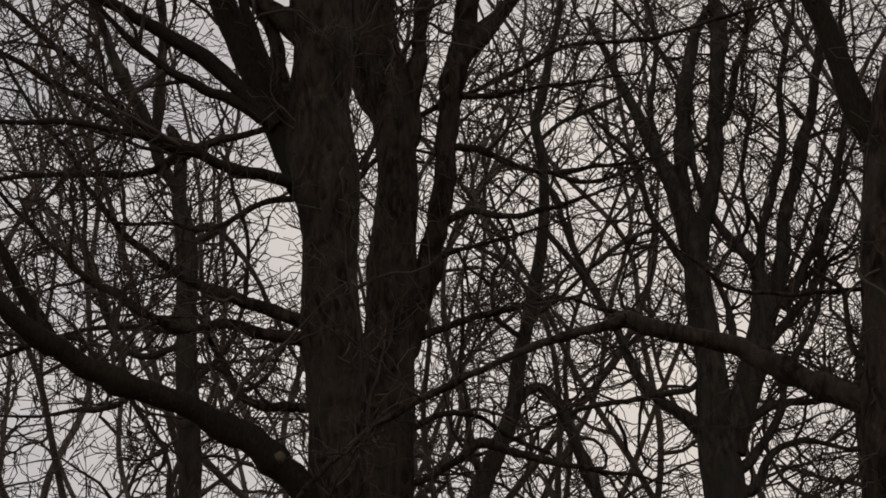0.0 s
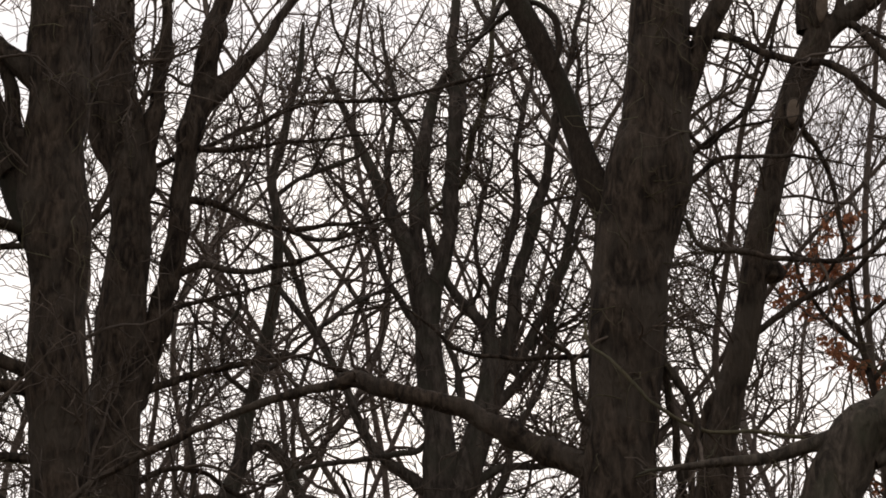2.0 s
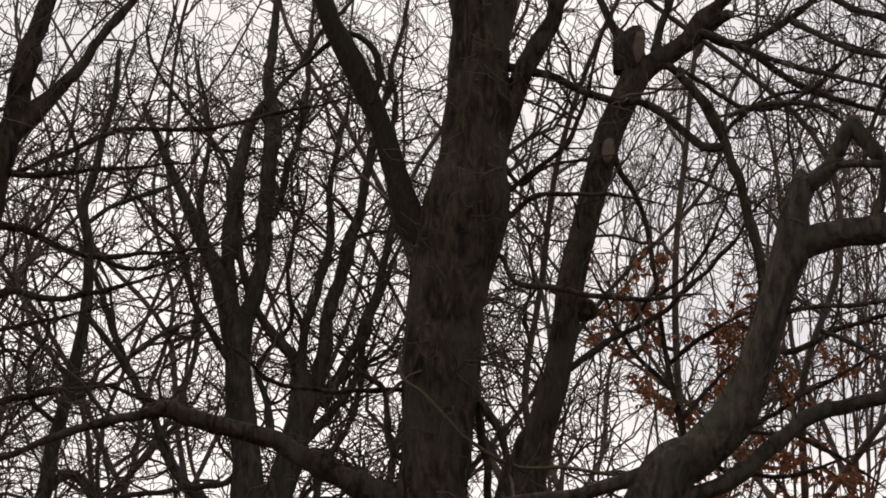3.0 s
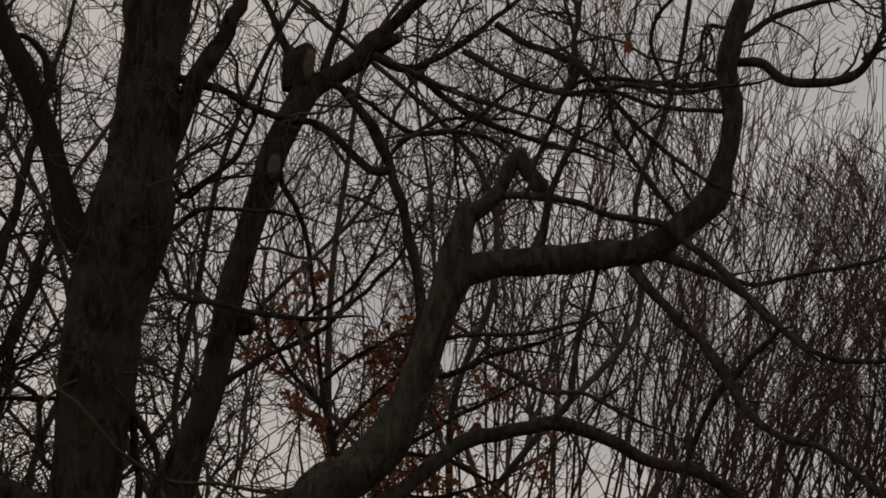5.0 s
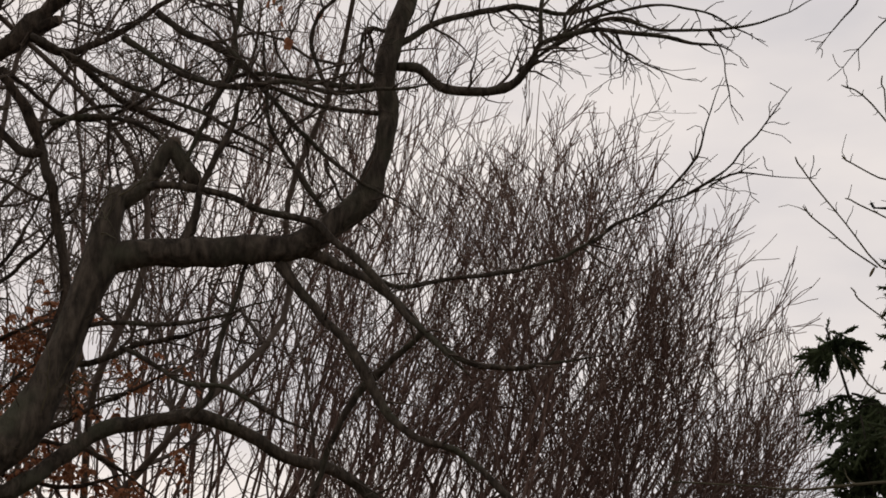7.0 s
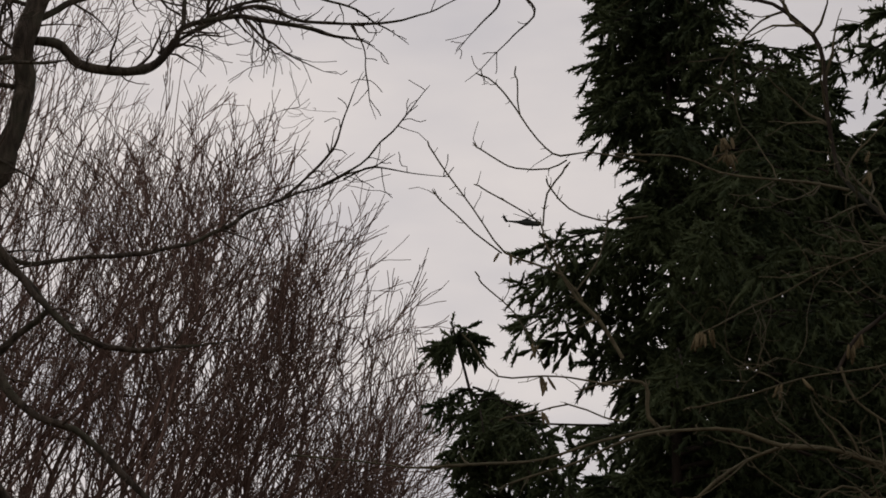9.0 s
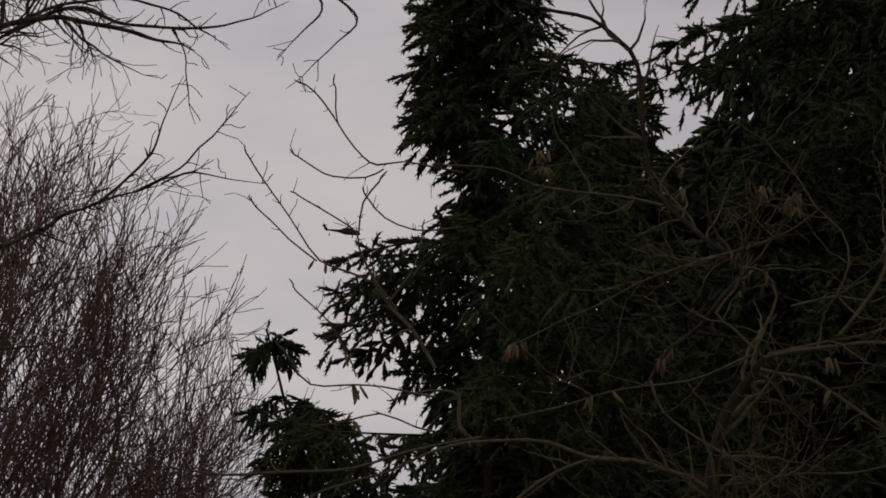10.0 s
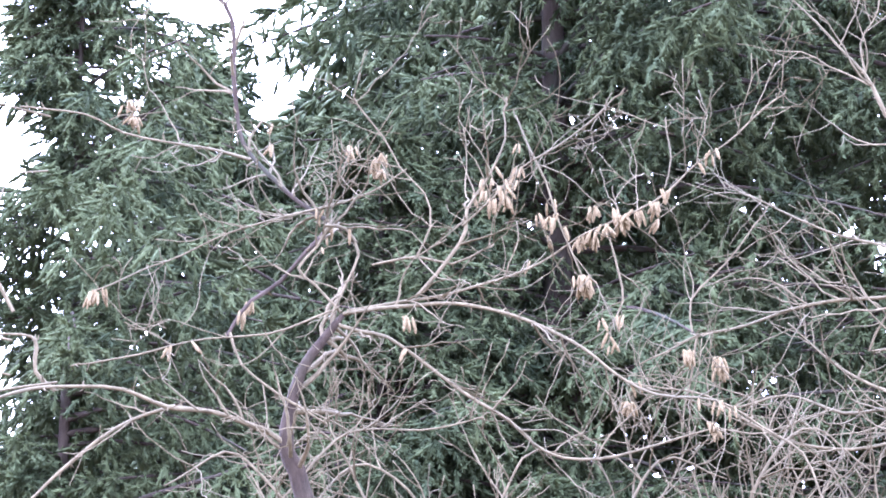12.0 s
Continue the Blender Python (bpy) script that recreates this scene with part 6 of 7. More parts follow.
# ---- bare trees further back ----
FAR = dict(HABIT, kink=0.15, thin=0.0075, step=0.2, bend=0.33, lift=0.03, rate=3.3, angle=(28, 85), least=0.29)


def far_tree(x, y, height, spread, seed, habit, stems=2, limbs=12):
    """A bare tree of a few crooked stems with a deep twiggy crown."""
    rng = random.Random(seed)
    ob = new("background_tree")
    ob.location = (x, y, 0)
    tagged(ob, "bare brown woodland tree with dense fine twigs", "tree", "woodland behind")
    crown = Shape()
    for m in range(stems):
        a = rng.uniform(0, 2 * math.pi)
        lean = np.array((math.cos(a), math.sin(a))) * rng.uniform(0.05, 0.2)
        tall = height * rng.uniform(0.8, 1.0)
        rows, wob, turn = [], np.zeros(2), np.zeros(2)
        for k in range(14):
            s = k / 13
            turn = turn * 0.7 + np.array((rng.gauss(0, 0.38), rng.gauss(0, 0.38)))
            wob = wob + turn
            at = lean * s * tall + wob * min(1, s * 3)
            rows.append((at[0], at[1], -0.2 + s * tall, 0.0037 * tall * (1 - 0.9 * s) + 0.008))
        line = smooth_line(rows, 0.35)
        stem = Shape()
        stem.tube(line, 8, 0.1)
        part("stem" if m else "trunk", stem, bark_far_glare, ob)
        for k in range(limbs):
            s = 0.34 + 0.65 * ((k + rng.random()) / limbs) ** 0.8
            q = line[int(s * (len(line) - 1))]
            a = rng.uniform(0, 2 * math.pi)
            ln = spread * rng.uniform(0.55, 1.15) * (1.15 - 0.5 * s)
            grow(crown, rng, q[:3], (math.cos(a), math.sin(a), rng.uniform(-0.1, 1.4)), ln, min(q[3] * 0.7, ln * 0.016), 3, habit)
    part("crown", crown, bark_far_glare, ob, kind="stuff")
    return ob


lay = random.Random(5)
for k in range(-2, 28):
    if k in (9, 11, 13, 19, 22) or k > 16 and k % 3 != 1:
        continue
    bearing = radians(-12.5 + k * 1.34 + lay.uniform(-0.6, 0.6))
    reach = (28, 35, 43)[k % 3] + lay.uniform(-2, 2)
    far_tree(math.sin(bearing) * reach, math.cos(bearing) * reach, ((17.0, 20.5, 24.5)[k % 3] + lay.uniform(-1, 1)) , 3.6, 100 + k, dict(FAR, thin=0.0002 * reach))

# crooked trees that stand a little nearer
for k, (bearing, reach, height) in enumerate(((-13.6, 27, 13.5), (-10.6, 30, 15.0), (15.2, 27, 14.0), (18.8, 28, 14.6), (21.8, 27, 13.4), (24.4, 30, 15.0))):
    far_tree(math.sin(radians(bearing)) * reach, math.cos(radians(bearing)) * reach, height, 3.2, 160 + k, dict(FAR, thin=0.0042, bend=0.3), 2, 5 if k in (2, 3) else 6 if k == 4 else 9)
for k, (bearing, reach, height) in enumerate(((-4.9, 31, 17.0), (-3.4, 36, 20.0), (6.3, 29, 16.0), (7.9, 31, 17.0), (9.2, 28, 15.5))):
    far_tree(math.sin(radians(bearing)) * reach, math.cos(radians(bearing)) * reach, height, 2.8, 180 + k, dict(FAR, thin=0.0065, bend=0.3, rate=3.8 if k < 2 else 4.4), 3, 8 if k < 2 else 17)

# upright bushy crowns beside the open sky
UPRIGHT = dict(HABIT, kink=0.07, thin=0.0048, step=0.17, bend=0.1, lift=0.065, rate=2.4, angle=(11, 33), least=0.28)


def bushy_tree(bearing, reach, height, width, lean, seed, stems):
    """Long shoots curve out of a short trunk, then stand up side by side; each bears slim upright twigs."""
    rng = random.Random(seed)
    c, s = math.cos(radians(bearing)), math.sin(radians(bearing))
    right, away = np.array((c, -s, 0.0)), np.array((s, c, 0.0))
    ob = new("upright_tree")
    ob.location = away * reach - right * lean
    tagged(ob, "bare bushy tree of many upright brown shoots", "tree", "bushy upright trees")
    trunk = Shape()
    trunk.tube(smooth_line([(0, 0, -0.2, 0.26), (0, 0, 0.3, 0.2), (0.05, 0, 2.6, 0.16), (0, 0.05, 4.2, 0.12)], 0.3), 10, 0.12)
    part("trunk", trunk, bark, ob)
    crown = Shape()
    for k in range(stems):
        w = 2 * (k + rng.random()) / stems - 1
        d = rng.uniform(-1, 1)
        top = height * (1 - 0.1 * max(0.0, w) ** 2 - 0.05 * abs(d)) * rng.uniform(0.84, 1.02)
        foot = np.array((0, 0, rng.uniform(2.4, 4.2)))
        end = right * (lean + w * width) + away * d * width + np.array((0, 0, top))
        out = end * (1, 1, 0)
        low = foot + out * rng.uniform(0.08, 0.2) + np.array((0, 0, (top - foot[2]) * 0.22))
        high = foot + out * rng.uniform(0.42, 0.62) + np.array((0, 0, (top - foot[2]) * 0.6))
        sway = [np.array((rng.gauss(0, 0.3), rng.gauss(0, 0.3), 0)) for _ in range(3)]
        line = smooth_line([(*foot, 0.036), (*(low + sway[0]), 0.025), (*(high + sway[1]), 0.016), (*((high + end) / 2 + sway[2] * 0.6), 0.010), (*end, 0.0045)], 0.3)
        for i, q in enumerate(line):
            line[i, 0] += 0.07 * noise.noise((q[2] * 1.3, k * 3.7, 1.0)) + 0.025 * noise.noise((q[2] * 6.0, k * 3.7, 5.0))
            line[i, 1] += 0.07 * noise.noise((q[2] * 1.3, k * 3.7, 9.0)) + 0.025 * noise.noise((q[2] * 6.0, k * 3.7, 2.0))
        crown.tube(line, 4)
        for _ in range(int(rng.uniform(8, 11))):
            i = int((0.36 + 0.6 * rng.random()) * (len(line) - 2))
            q, t = line[i], unit(line[i + 1, :3] - line[i, :3])
            side = unit(np.cross(t, np.array((rng.gauss(0, 1), rng.gauss(0, 1), rng.gauss(0, 1)))))
            ang = radians(rng.uniform(14, 46))
            ln = min(rng.uniform(1.2, 3.6), top - q[2])
            if ln > 0.4 and q[2] > 0.19 * reach:
                grow(crown, rng, q[:3], t * math.cos(ang) + side * math.sin(ang), ln, min(q[3] * 0.75, 0.006 + ln * 0.004), 2 if ln > 1.6 else 1, dict(UPRIGHT, thin=0.0057) if bearing > 31 else UPRIGHT)
    part("crown", crown, bark_red if bearing > 20 else bark_far_glare, ob, kind="stuff")
    return ob


for k, (bearing, reach, height, width, lean) in enumerate(((34.9, 31, 13.0, 1.1, 2.2), (36.4, 33, 11.8, 0.7, 1.5), (33.3, 30, 13.5, 1.2, 2.8), (31.4, 31.5, 15.0, 1.4, 3.0), (29.4, 30.5, 15.2, 1.6, 2.8),
                                                           (27.2, 32, 16.8, 1.8, 2.4), (24.8, 33, 18.6, 2.0, 1.9), (22.2, 35, 20.6, 2.2, 1.4), (32.6, 36, 15.4, 1.8, 2.4), (29.0, 37, 17.2, 1.9, 2.4), (38.6, 38, 10.2, 1.2, 0.3), (33.6, 34, 10.8, 1.7, 1.0), (36.0, 32, 9.4, 1.1, 0.8), (37.3, 33, 9.3, 0.9, 0.4),
                                                           (15.0, 38, 20.5, 3.0, 0.4), (18.6, 37, 20.5, 3.0, 0.8))):
    bushy_tree(bearing, reach, height, width, lean, 300 + k, 13 if k < 2 else 11 if k == 2 else 9 if k < 5 else 8 if 11 <= k <= 13 else 9 if k < 14 else 6)

# dead leaves on the young beech
lf = random.Random(8)
saps = Shape()
sprout(tree_r, saps, 4.0, 0.7, 2, dict(HABIT, rate=5.0, thin=0.0036), 3.0)
part("crown", saps, bark_twig_bloom, tree_r["ob"], kind="stuff")
leaves = Shape()
cloud_of_twigs = np.vstack(saps.v)
cloud_of_twigs = cloud_of_twigs[cloud_of_twigs[:, 2] > 5.2]
for _ in range(3200):
    p = cloud_of_twigs[lf.randrange(len(cloud_of_twigs))]
    u = unit(np.array((lf.gauss(0, 1), lf.gauss(0, 1), -0.8)))
    w = unit(np.cross(u, (lf.gauss(0, 1), lf.gauss(0, 1), lf.gauss(0, 1)))) * lf.uniform(0.014, 0.024)
    ln = lf.uniform(0.055, 0.095)
    fold = np.cross(u, w) * 0.5
    leaves.add(np.array([p, p + u * ln * 0.5 + w + fold, p + u * ln, p + u * ln * 0.5 - w + fold]), np.array([(0, 1, 2), (0, 2, 3)]))
part("foliage", leaves, dead_leaf, tree_r["ob"], "rusty brown dead leaves", kind="stuff", smooth=False)


def curled_leaf(x, y, z, length, parent):
    """One dead leaf, folded along its rib and bent at the tip."""
    s = Shape()
    u = unit(np.array((lf.gauss(0, 0.6), lf.gauss(0, 0.6), -0.8)))
    w = unit(np.cross(u, (lf.gauss(0, 1), lf.gauss(0, 1), 0.2)))
    n = np.cross(u, w)
    rib = [np.array((x, y, z)) + u * length * k / 4 + n * length * 0.08 * (k - 2) ** 2 / 4 for k in range(5)]
    half = [0.03, 0.24, 0.3, 0.2, 0.0]
    rows = []
    for p, h in zip(rib, half):
        rows += [p - w * h * length + n * h * length * 0.4, p, p + w * h * length + n * h * length * 0.4]
    s.add(np.array(rows), np.array([(3 * k + j, 3 * k + j + 1, 3 * k + j + 4, 3 * k + j + 3) for k in range(4) for j in range(2)]))
    part("leaf", s, dead_leaf, parent, "rusty brown dead leaf")


curled_leaf(2.81, -1.01, 8.84, 0.100, tree_g["ob"])
curled_leaf(2.78, -1.00, 8.81, 0.100, tree_g["ob"])
curled_leaf(2.85, -1.03, 8.82, 0.100, tree_g["ob"])
curled_leaf(2.74, -0.98, 8.99, 0.070, tree_g["ob"])
curled_leaf(2.67, -0.95, 9.15, 0.070, tree_g["ob"])
curled_leaf(2.76, -0.98, 9.11, 0.070, tree_g["ob"])
curled_leaf(3.03, -1.11, 9.08, 0.100, tree_g["ob"])
curled_leaf(2.69, -0.96, 9.19, 0.070, tree_g["ob"])


# ---- spruces ----
def needle_shoot(rng, count, broad, body):
    """A needle-clad shoot 1 m long, along +x: a core and needles set round it."""
    v, f = [], []
    for k in range(count):
        s = (k + 0.5) / count
        a = k * 2.39996
        out = np.array((0, math.cos(a), math.sin(a)))
        ln = 0.23 * rng.uniform(0.8, 1.2)
        root = np.array((s * 0.96, 0, 0)) + out * 0.012
        tip = root + out * ln * 0.72 + np.array((ln * 0.7, 0, 0))
        flat = np.cross(tip - root, np.array((0, -math.sin(a), math.cos(a))))
        side = unit(flat if k % 4 else np.array((0, -math.sin(a), math.cos(a)))) * broad
        n = len(v)
        v += [root - side, root + side, tip]
        f.append((n, n + 1, n + 2))
    n = len(v)
    v += [np.array((-0.05, 0, 0)), *(np.array((0.6, math.cos(a) * body, math.sin(a) * body)) for a in (0.4, 2.5, 4.6)), np.array((1.08, 0, 0))]
    for j in range(3):
        f += [(n, n + 1 + j, n + 1 + (j + 1) % 3), (n + 4, n + 1 + (j + 1) % 3, n + 1 + j)]
    return np.array(v), np.array(f)


FINE, COARSE = needle_shoot(random.Random(2), 13, 0.058, 0.098), needle_shoot(random.Random(3), 7, 0.08, 0.16)


def needles(name, rows, parent, shoot):
    """One mesh of shoots; rows: place, direction, length."""
    shoot_v, shoot_f = shoot
    r = np.array(rows)
    x = r[:, 3:6] / np.linalg.norm(r[:, 3:6], axis=1)[:, None]
    y = np.cross(x, np.array((0.21, 0.3, 0.93)))
    y /= np.linalg.norm(y, axis=1)[:, None] + 1e-9
    z = np.cross(x, y)
    s = r[:, 6][:, None, None]
    fat = np.maximum(r[:, 6], 0.09)[:, None, None]
    v = r[:, None, :3] + s * shoot_v[None, :, :1] * x[:, None] + fat * (shoot_v[None, :, 1:2] * y[:, None] + shoot_v[None, :, 2:3] * z[:, None])
    f = shoot_f[None] + (np.arange(len(r)) * len(shoot_v))[:, None, None]
    me = bpy.data.meshes.new(name)
    count = len(r) * len(shoot_f)
    me.vertices.add(len(r) * len(shoot_v))
    me.vertices.foreach_set("co", v.astype(np.float32).ravel())
    me.loops.add(count * 3)
    me.loops.foreach_set("vertex_index", f.astype(np.int32).ravel())
    me.polygons.add(count)
    me.polygons.foreach_set("loop_start", np.arange(0, count * 3, 3, dtype=np.int32))
    me.update(calc_edges=True)
    me.materials.append(needle)
    ob = new(name, me)
    ob.parent = parent
    return tagged(ob, kind="stuff")


def spruce(x, y, height, slope, reach, seed, label, low=2.2, high=99.0, gap=0.2, lean=(0, 0), size=1.0, whorl=5, fill=0.8, near=9.0, start=0.14, droop=(0.35, 0.8), hang=0.4, long=(0, 0), bow=1.0, slim=(0, 0), bare=(99, 99)):
    rng = random.Random(seed)
    ob = new("spruce_tree")
    ob.location = (x, y, 0)
    tagged(ob, label, "conifer", "spruces")
    stem = Shape()
    spine = [(0, 0, -0.2, 0.011 * height), (0, 0, 0.3, 0.009 * height), (0, 0, height * 0.3, 0.0065 * height)]
    for u in (0.5, 0.6, 0.7, 0.8, 0.9, 1.0):
        f = (2 * u - 1) ** bow
        spine.append((lean[0] * f, lean[1] * f, height * u, 0.006 + 0.007 * height * (1 - u)))
    stem.tube(smooth_line(spine, 0.3), 10, 0.08)
    part("trunk", stem, bark_spruce, ob)
    boughs, front, back = Shape(), [], []
    z = low
    while z < min(height - 0.1, high):
        if bare[0] < z < bare[1]:
            z += gap
            continue
        span = 0.12 if z > bare[1] else min(reach, (height - z) * slope + start)
        for k in range(whorl):
            a = rng.uniform(0, 2 * math.pi)
            c, s = math.cos(a), math.sin(a)
            rows = back if c * 0.78 + s * 0.62 > 0.35 else front
            ln = max(0.06, span) * rng.uniform(0.55, 1.2)
            if s * 0.62 - c * 0.78 > 0.15:
                ln = min(ln, near * rng.uniform(0.7, 1.2) * (1.9 if long[0] < z < long[1] else 1.1 if z < long[0] else 0.4 if slim[0] < z < slim[1] else 1.0))
            f = max(0.0, (z - 0.5 * height) / (0.5 * height)) ** bow
            foot = np.array((lean[0] * f, lean[1] * f, z + rng.uniform(0, gap)))
            sag = rng.uniform(*droop)
            pts = [(*(foot + np.array((c * ln * u, s * ln * u, ln * (0.25 * u - sag * u * u + 0.2 * u ** 3)))), 0.004 + 0.009 * ln * (1 - u)) for u in (0, 0.25, 0.5, 0.75, 1.0)]
            line = smooth_line(pts, 0.1 * size)
            boughs.tube(line, 4)
            out, side = np.array((c, s, 0)), np.array((-s, c, 0))
            n = len(line)
            for j in range(4):
                rows.append((*line[-1, :3], c + rng.gauss(0, 0.5), s + rng.gauss(0, 0.5), rng.uniform(-0.7, 0.2), rng.uniform(0.08, 0.12) * size))
            for i in range(1, n):
                u = i / (n - 1)
                for sign in (-1, 1):
                    if rng.random() > fill:
                        continue
                    # a drooping branchlet with short shoots spread to both sides of it
                    way = unit(out * rng.uniform(0.1, 0.8) + side * sign * rng.uniform(0.3, 1.0) - np.array((0, 0, rng.uniform(0.0, 0.9) + hang)))
                    p = line[i, :3].copy()
                    span_j = (0.1 + 0.32 * ln * min(u + 0.15, 1.25 - u)) * rng.uniform(0.5, 1.3)
                    for j in range(max(1, int(span_j / (0.085 * size)))):
                        across_j = unit(np.cross(way, np.array((rng.gauss(0, 0.5), rng.gauss(0, 0.5), 1.0))))
                        for turn in (-1, 1):
                            rows.append((*p, *(way * rng.uniform(0.35, 0.9) + across_j * turn * rng.uniform(0.5, 1.0) + np.array((0, 0, rng.gauss(-0.15, 0.3)))), rng.uniform(0.065, 0.115) * size))
                        way = unit(way + np.array((rng.gauss(0, 0.12), rng.gauss(0, 0.12), rng.gauss(-0.2, 0.12))))
                        p = p + way * 0.085 * size
                    rows.append((*p, *way, rng.uniform(0.08, 0.12) * size))
        z += gap * rng.uniform(0.7, 1.3)
    rows = front
    for j in range(5):
        rows.append((lean[0], lean[1], height - 0.2 * size + 0.03 * j, rng.gauss(0, 0.6), rng.gauss(0, 0.6), 0.5, 0.12 * size))
    for j in range(2):
        rows.append((lean[0], lean[1], height - 0.1 + 0.07 * j * size, 0.2, -0.1, 1, 0.08 * size))
    part("bough_mass", boughs, bark_spruce, ob, kind="stuff")
    needles("needles", front, ob, FINE if size < 1.8 else COARSE)
    needles("needles", back, ob, COARSE)
    return ob


spruce(7.03, 7.73, 6.56, 0.63, 1.35, 41, "dark green spruce with drooping needle shoots beside sky", low=3.4, gap=0.12, size=1.15, fill=0.82, near=0.31, hang=0.25, long=(4.7, 4.93), slim=(5.0, 5.5), start=0.08, whorl=6)
spruce(8.50, 7.15, 5.75, 0.6, 1.5, 45, "broad dark green spruce with drooping needle shoots", low=3.3, gap=0.13, size=1.22, fill=0.9, hang=0.2)
spruce(9.47, 6.79, 13.5, 0.28, 1.95, 42, "tall dense dark green spruce with hanging boughs", low=3.4, high=7.3, gap=0.15, size=1.35, whorl=7, fill=0.78, near=1.0, long=(6.2, 9.0))
spruce(10.57, 5.05, 13.0, 0.24, 1.6, 43, "tall dense dark green spruce with hanging boughs", low=3.4, high=7.3, gap=0.165, size=1.35, whorl=6, fill=0.7)
spruce(11.60, 9.10, 10.5, 0.3, 1.8, 46, "dark spruce standing behind the taller spruces", low=3.0, high=8.2, gap=0.2, size=2.1, fill=0.95, near=0.8)
spruce(12.83, 7.21, 11.0, 0.3, 1.9, 47, "dark spruce standing behind the taller spruces", low=3.0, high=8.2, gap=0.2, size=2.1, fill=0.95)
spruce(9.22, 9.07, 6.78, 0.55, 1.5, 48, "dark spruce standing behind the taller spruces", low=3.0, gap=0.15, size=1.5, fill=0.9, whorl=6)
spruce(10.79, 9.57, 7.16, 0.5, 1.5, 49, "dark spruce standing behind the taller spruces", low=3.0, gap=0.17, size=1.9, fill=0.95, whorl=6)
spruce(8.66, 10.87, 5.66, 1.6, 0.75, 44, "small spruce with drooping top before bare trees", low=3.6, size=1.1, gap=0.11, lean=(-0.27, 0.22), bow=2.5, fill=0.65, whorl=5, near=0.2, bare=(5.27, 5.5), start=-0.4, droop=(0.7, 1.1), hang=0.7)

# ---- catkins on the shrub ----
ck = Shape()
ck.tube(np.array([(0, 0, 0, 0.0012), (0, 0, -0.006, 0.0045), (0.001, 0, -0.024, 0.0062), (0.003, 0, -0.044, 0.0058), (0.003, 0.001, -0.056, 0.003)]), 6)
ck_mesh = ck.mesh("catkin", catkin_skin)
ck_rng = random.Random(77)
hold = np.array([q[:3] for line in tree_k["lines"] for q in line if q[3] < 0.012] + [np.array(p) for p in shrub_tips])
across = np.array((math.cos(radians(50)), -math.sin(radians(50)), 0.0))


def catkins(x, y, z, count, spread):
    """A bunch of catkins on the twigs nearest to a spot."""
    gap = np.abs((hold - (x, y, z)) @ across) ** 2 + (hold[:, 2] - z) ** 2
    near = [k for k in np.argsort(gap)[:400] if gap[k] < spread ** 2] or list(np.argsort(gap)[:3])
    for _ in range(int(count * 1.35)):
        q = hold[ck_rng.choice(near)]
        ob = new("catkin", ck_mesh)
        ob.parent = tree_k["ob"]
        ob.matrix_local = pose(q[0] + ck_rng.gauss(0, 0.01), q[1] + ck_rng.gauss(0, 0.01), q[2] - 0.002, ck_rng.gauss(0, 16), ck_rng.gauss(0, 16), ck_rng.uniform(0, 360)) @ Matrix.Scale(ck_rng.uniform(0.7, 1.1), 4)


catkins(0.48, -0.66, 4.13, 42, 0.10)
catkins(0.60, -0.85, 4.18, 18, 0.07)
catkins(0.55, -0.76, 4.14, 14, 0.07)
catkins(0.45, -0.61, 3.85, 34, 0.08)
catkins(0.66, -0.93, 3.81, 8, 0.06)
catkins(0.27, -0.36, 4.30, 34, 0.10)
catkins(-0.01, 0.00, 4.41, 20, 0.07)
catkins(0.38, -0.51, 4.15, 8, 0.06)
catkins(0.61, -0.86, 3.70, 10, 0.07)
catkins(0.49, -0.68, 3.72, 8, 0.07)
catkins(-0.56, 0.60, 4.69, 8, 0.07)
catkins(0.69, -0.99, 3.51, 12, 0.11)
catkins(0.10, -0.14, 3.73, 6, 0.07)
catkins(0.58, -0.81, 3.64, 9, 0.09)
catkins(0.72, -1.03, 4.33, 5, 0.06)
catkins(-0.42, 0.45, 3.70, 4, 0.07)
catkins(-0.27, 0.30, 3.83, 6, 0.07)
catkins(-0.63, 0.67, 3.81, 12, 0.11)
catkins(-0.58, 0.62, 4.58, 6, 0.07)
catkins(0.39, -0.52, 4.18, 6, 0.07)
catkins(0.66, -0.94, 3.51, 8, 0.09)
catkins(-0.11, 0.12, 4.12, 6, 0.09)
catkins(-1.16, 1.10, 4.12, 2, 0.05)
catkins(-1.06, 1.02, 3.68, 3, 0.05)
catkins(-1.03, 0.99, 3.57, 2, 0.05)
catkins(-1.07, 1.02, 3.85, 2, 0.05)
catkins(-0.25, 0.22, 4.54, 4, 0.06)

# ---- helicopter far off ----
heli = new("helicopter")
heli.matrix_world = pose(735.8, 883.7, 392.6, 0, 3, -39.5)
tagged(heli, "dark military helicopter flying far off under grey cloud", "helicopter")


def hull(name, rings, mat, parent, sides=14):
    s = Shape()
    s.tube(np.array([(x, 0, z, 0.001) for x, z, w, h in rings]), sides)
    v = s.v[0]
    for i, (x, z, w, h) in enumerate(rings):
        for j in range(sides):
            a = 2 * math.pi * j / sides
            v[i * sides + j] = (x, math.cos(a) * w, z + math.sin(a) * h)
    v[-1] = (rings[-1][0] + 0.05, 0, rings[-1][1])
    return part(name, s, mat, parent)


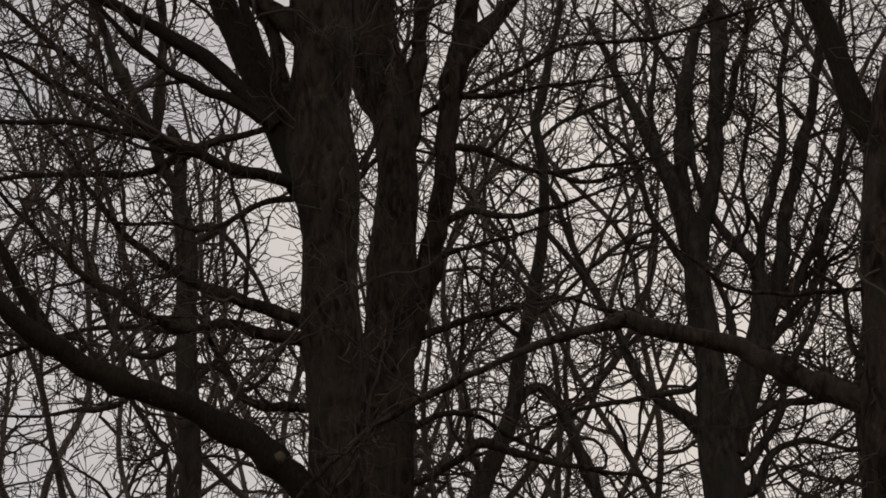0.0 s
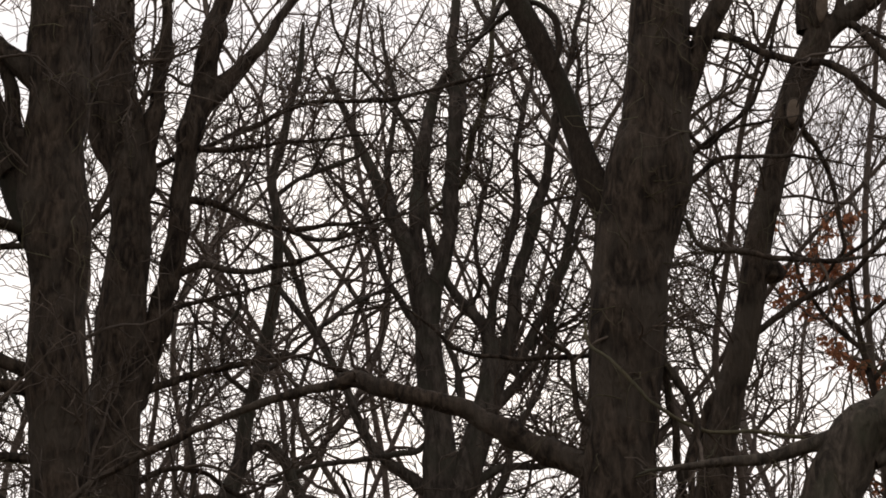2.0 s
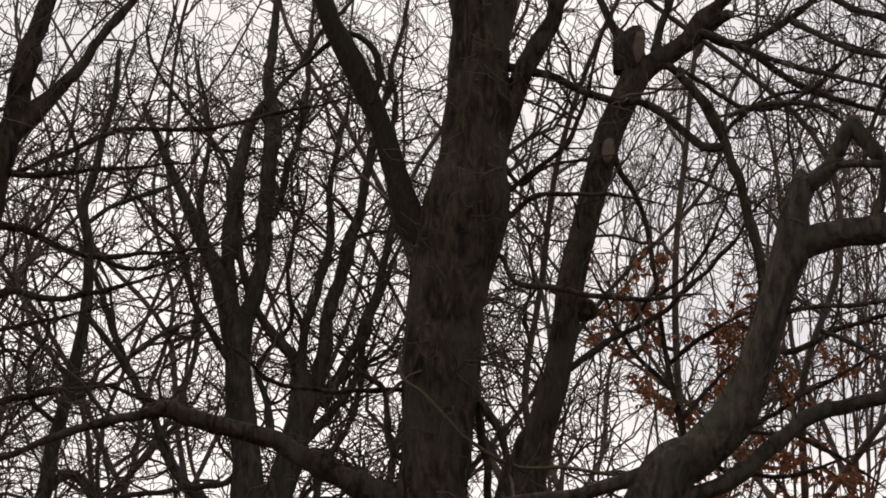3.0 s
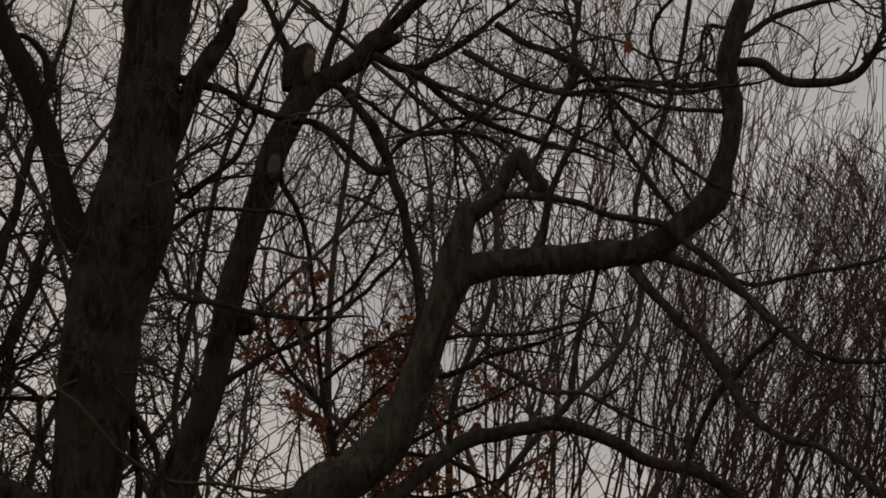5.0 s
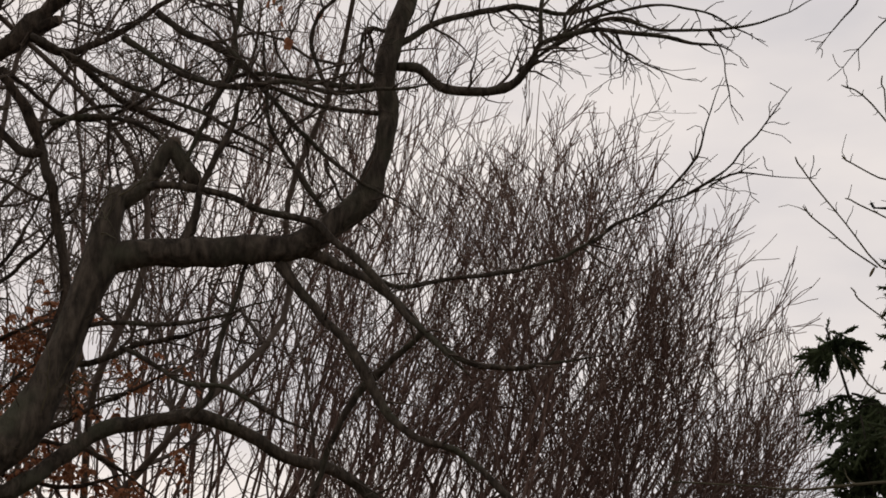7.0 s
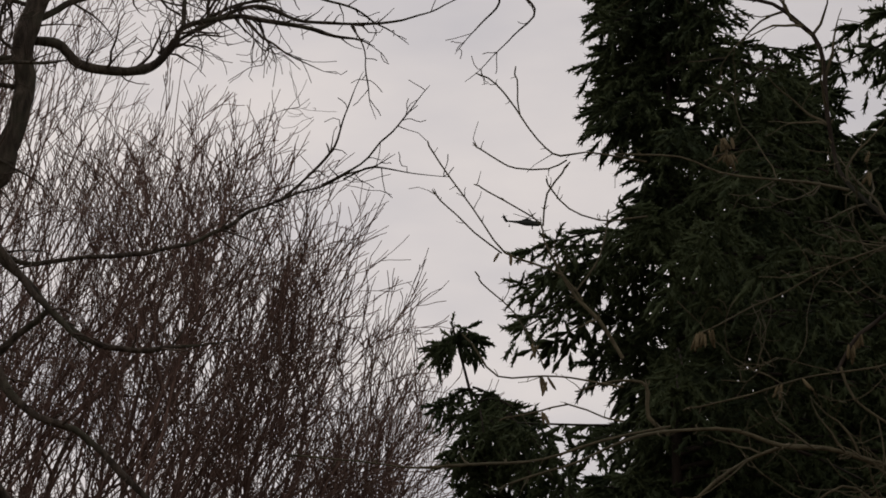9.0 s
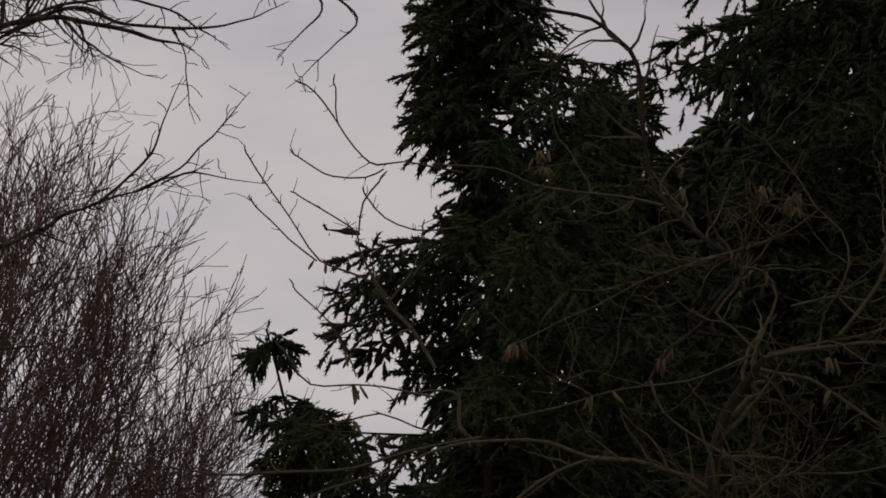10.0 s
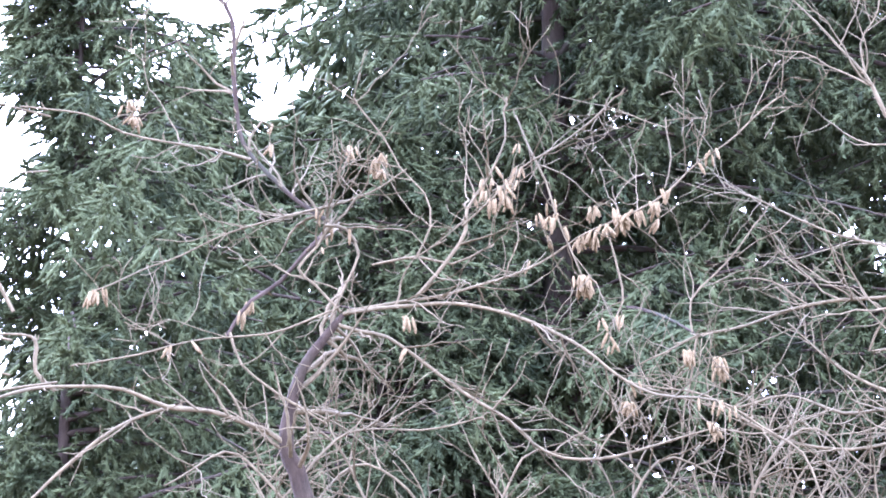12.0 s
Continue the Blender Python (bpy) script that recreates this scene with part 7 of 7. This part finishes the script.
hull("fuselage", [(8.0, -0.4, 0.1, 0.1), (7.4, -0.3, 0.8, 0.7), (6.0, 0.1, 1.2, 1.2), (4.0, 0.3, 1.3, 1.4), (0.5, 0.3, 1.3, 1.4), (-1.5, 0.5, 1.0, 1.1), (-3.5, 0.6, 0.6, 0.7), (-8.0, 0.8, 0.35, 0.4), (-9.5, 0.9, 0.25, 0.35)], drab_paint, heli)
hull("engine_cowling", [(3.6, 1.7, 0.3, 0.2), (2.6, 1.9, 0.9, 0.5), (0.2, 1.9, 0.9, 0.5), (-1.4, 1.6, 0.4, 0.3)], drab_paint, heli)
hull("windscreen", [(7.2, 0.2, 0.3, 0.2), (6.6, 0.6, 0.9, 0.5), (5.6, 1.0, 1.05, 0.55), (5.0, 1.2, 0.6, 0.3)], dark_glass, heli)
mast = Shape()
mast.tube(np.array([(1.6, 0, 2.0, 0.25), (1.6, 0, 2.8, 0.22), (1.6, 0, 3.0, 0.3), (1.6, 0, 3.15, 0.12)]), 10)
part("rotor_mast", mast, drab_paint, heli)


def blade(name, at, way, length, width, parent):
    s = Shape()
    d, c = unit(np.array(way)), unit(np.cross(np.array(way), (0, 0, 1) if abs(way[2]) < 0.9 * np.linalg.norm(way) and name == "rotor_blade" else (0, 1, 0)))
    n = np.cross(d, c) * 0.05
    a, b = np.array(at), np.array(at) + d * length
    ring = [a - c * width - n, a + c * width - n, a + c * width + n, a - c * width + n]
    s.add(np.array(ring + [q + (b - a) for q in ring]), np.array([(0, 1, 2, 3), (7, 6, 5, 4), (0, 4, 5, 1), (1, 5, 6, 2), (2, 6, 7, 3), (3, 7, 4, 0)]))
    part(name, s, drab_paint, parent, smooth=False)


for k in range(4):
    a = radians(28 + 90 * k)
    blade("rotor_blade", (1.6, 0, 3.0), (math.cos(a), math.sin(a), 0.06), 8.2, 0.27, heli)
blade("tail_fin", (-9.2, 0, 0.9), (-0.55, 0, 1.0), 3.0, 0.7, heli)
blade("tailplane", (-9.0, -2.0, 0.9), (0, 1, 0.001), 4.0, 0.5, heli)
for k in range(4):
    a = radians(20 + 90 * k)
    blade("tail_rotor_blade", (-10.4, 0.4, 3.2), (math.cos(a), 0, math.sin(a)), 1.6, 0.12, heli)
for sx, sy in ((4.0, 1.3), (4.0, -1.3), (-7.5, 0.0)):
    s = Shape()
    s.tube(np.array([(sx, sy, -0.6, 0.15), (sx, sy, -1.5, 0.12), (sx, sy, -1.7, 0.35), (sx, sy, -2.0, 0.35), (sx, sy, -2.2, 0.15)]), 8)
    part("wheel_strut", s, drab_paint, heli)
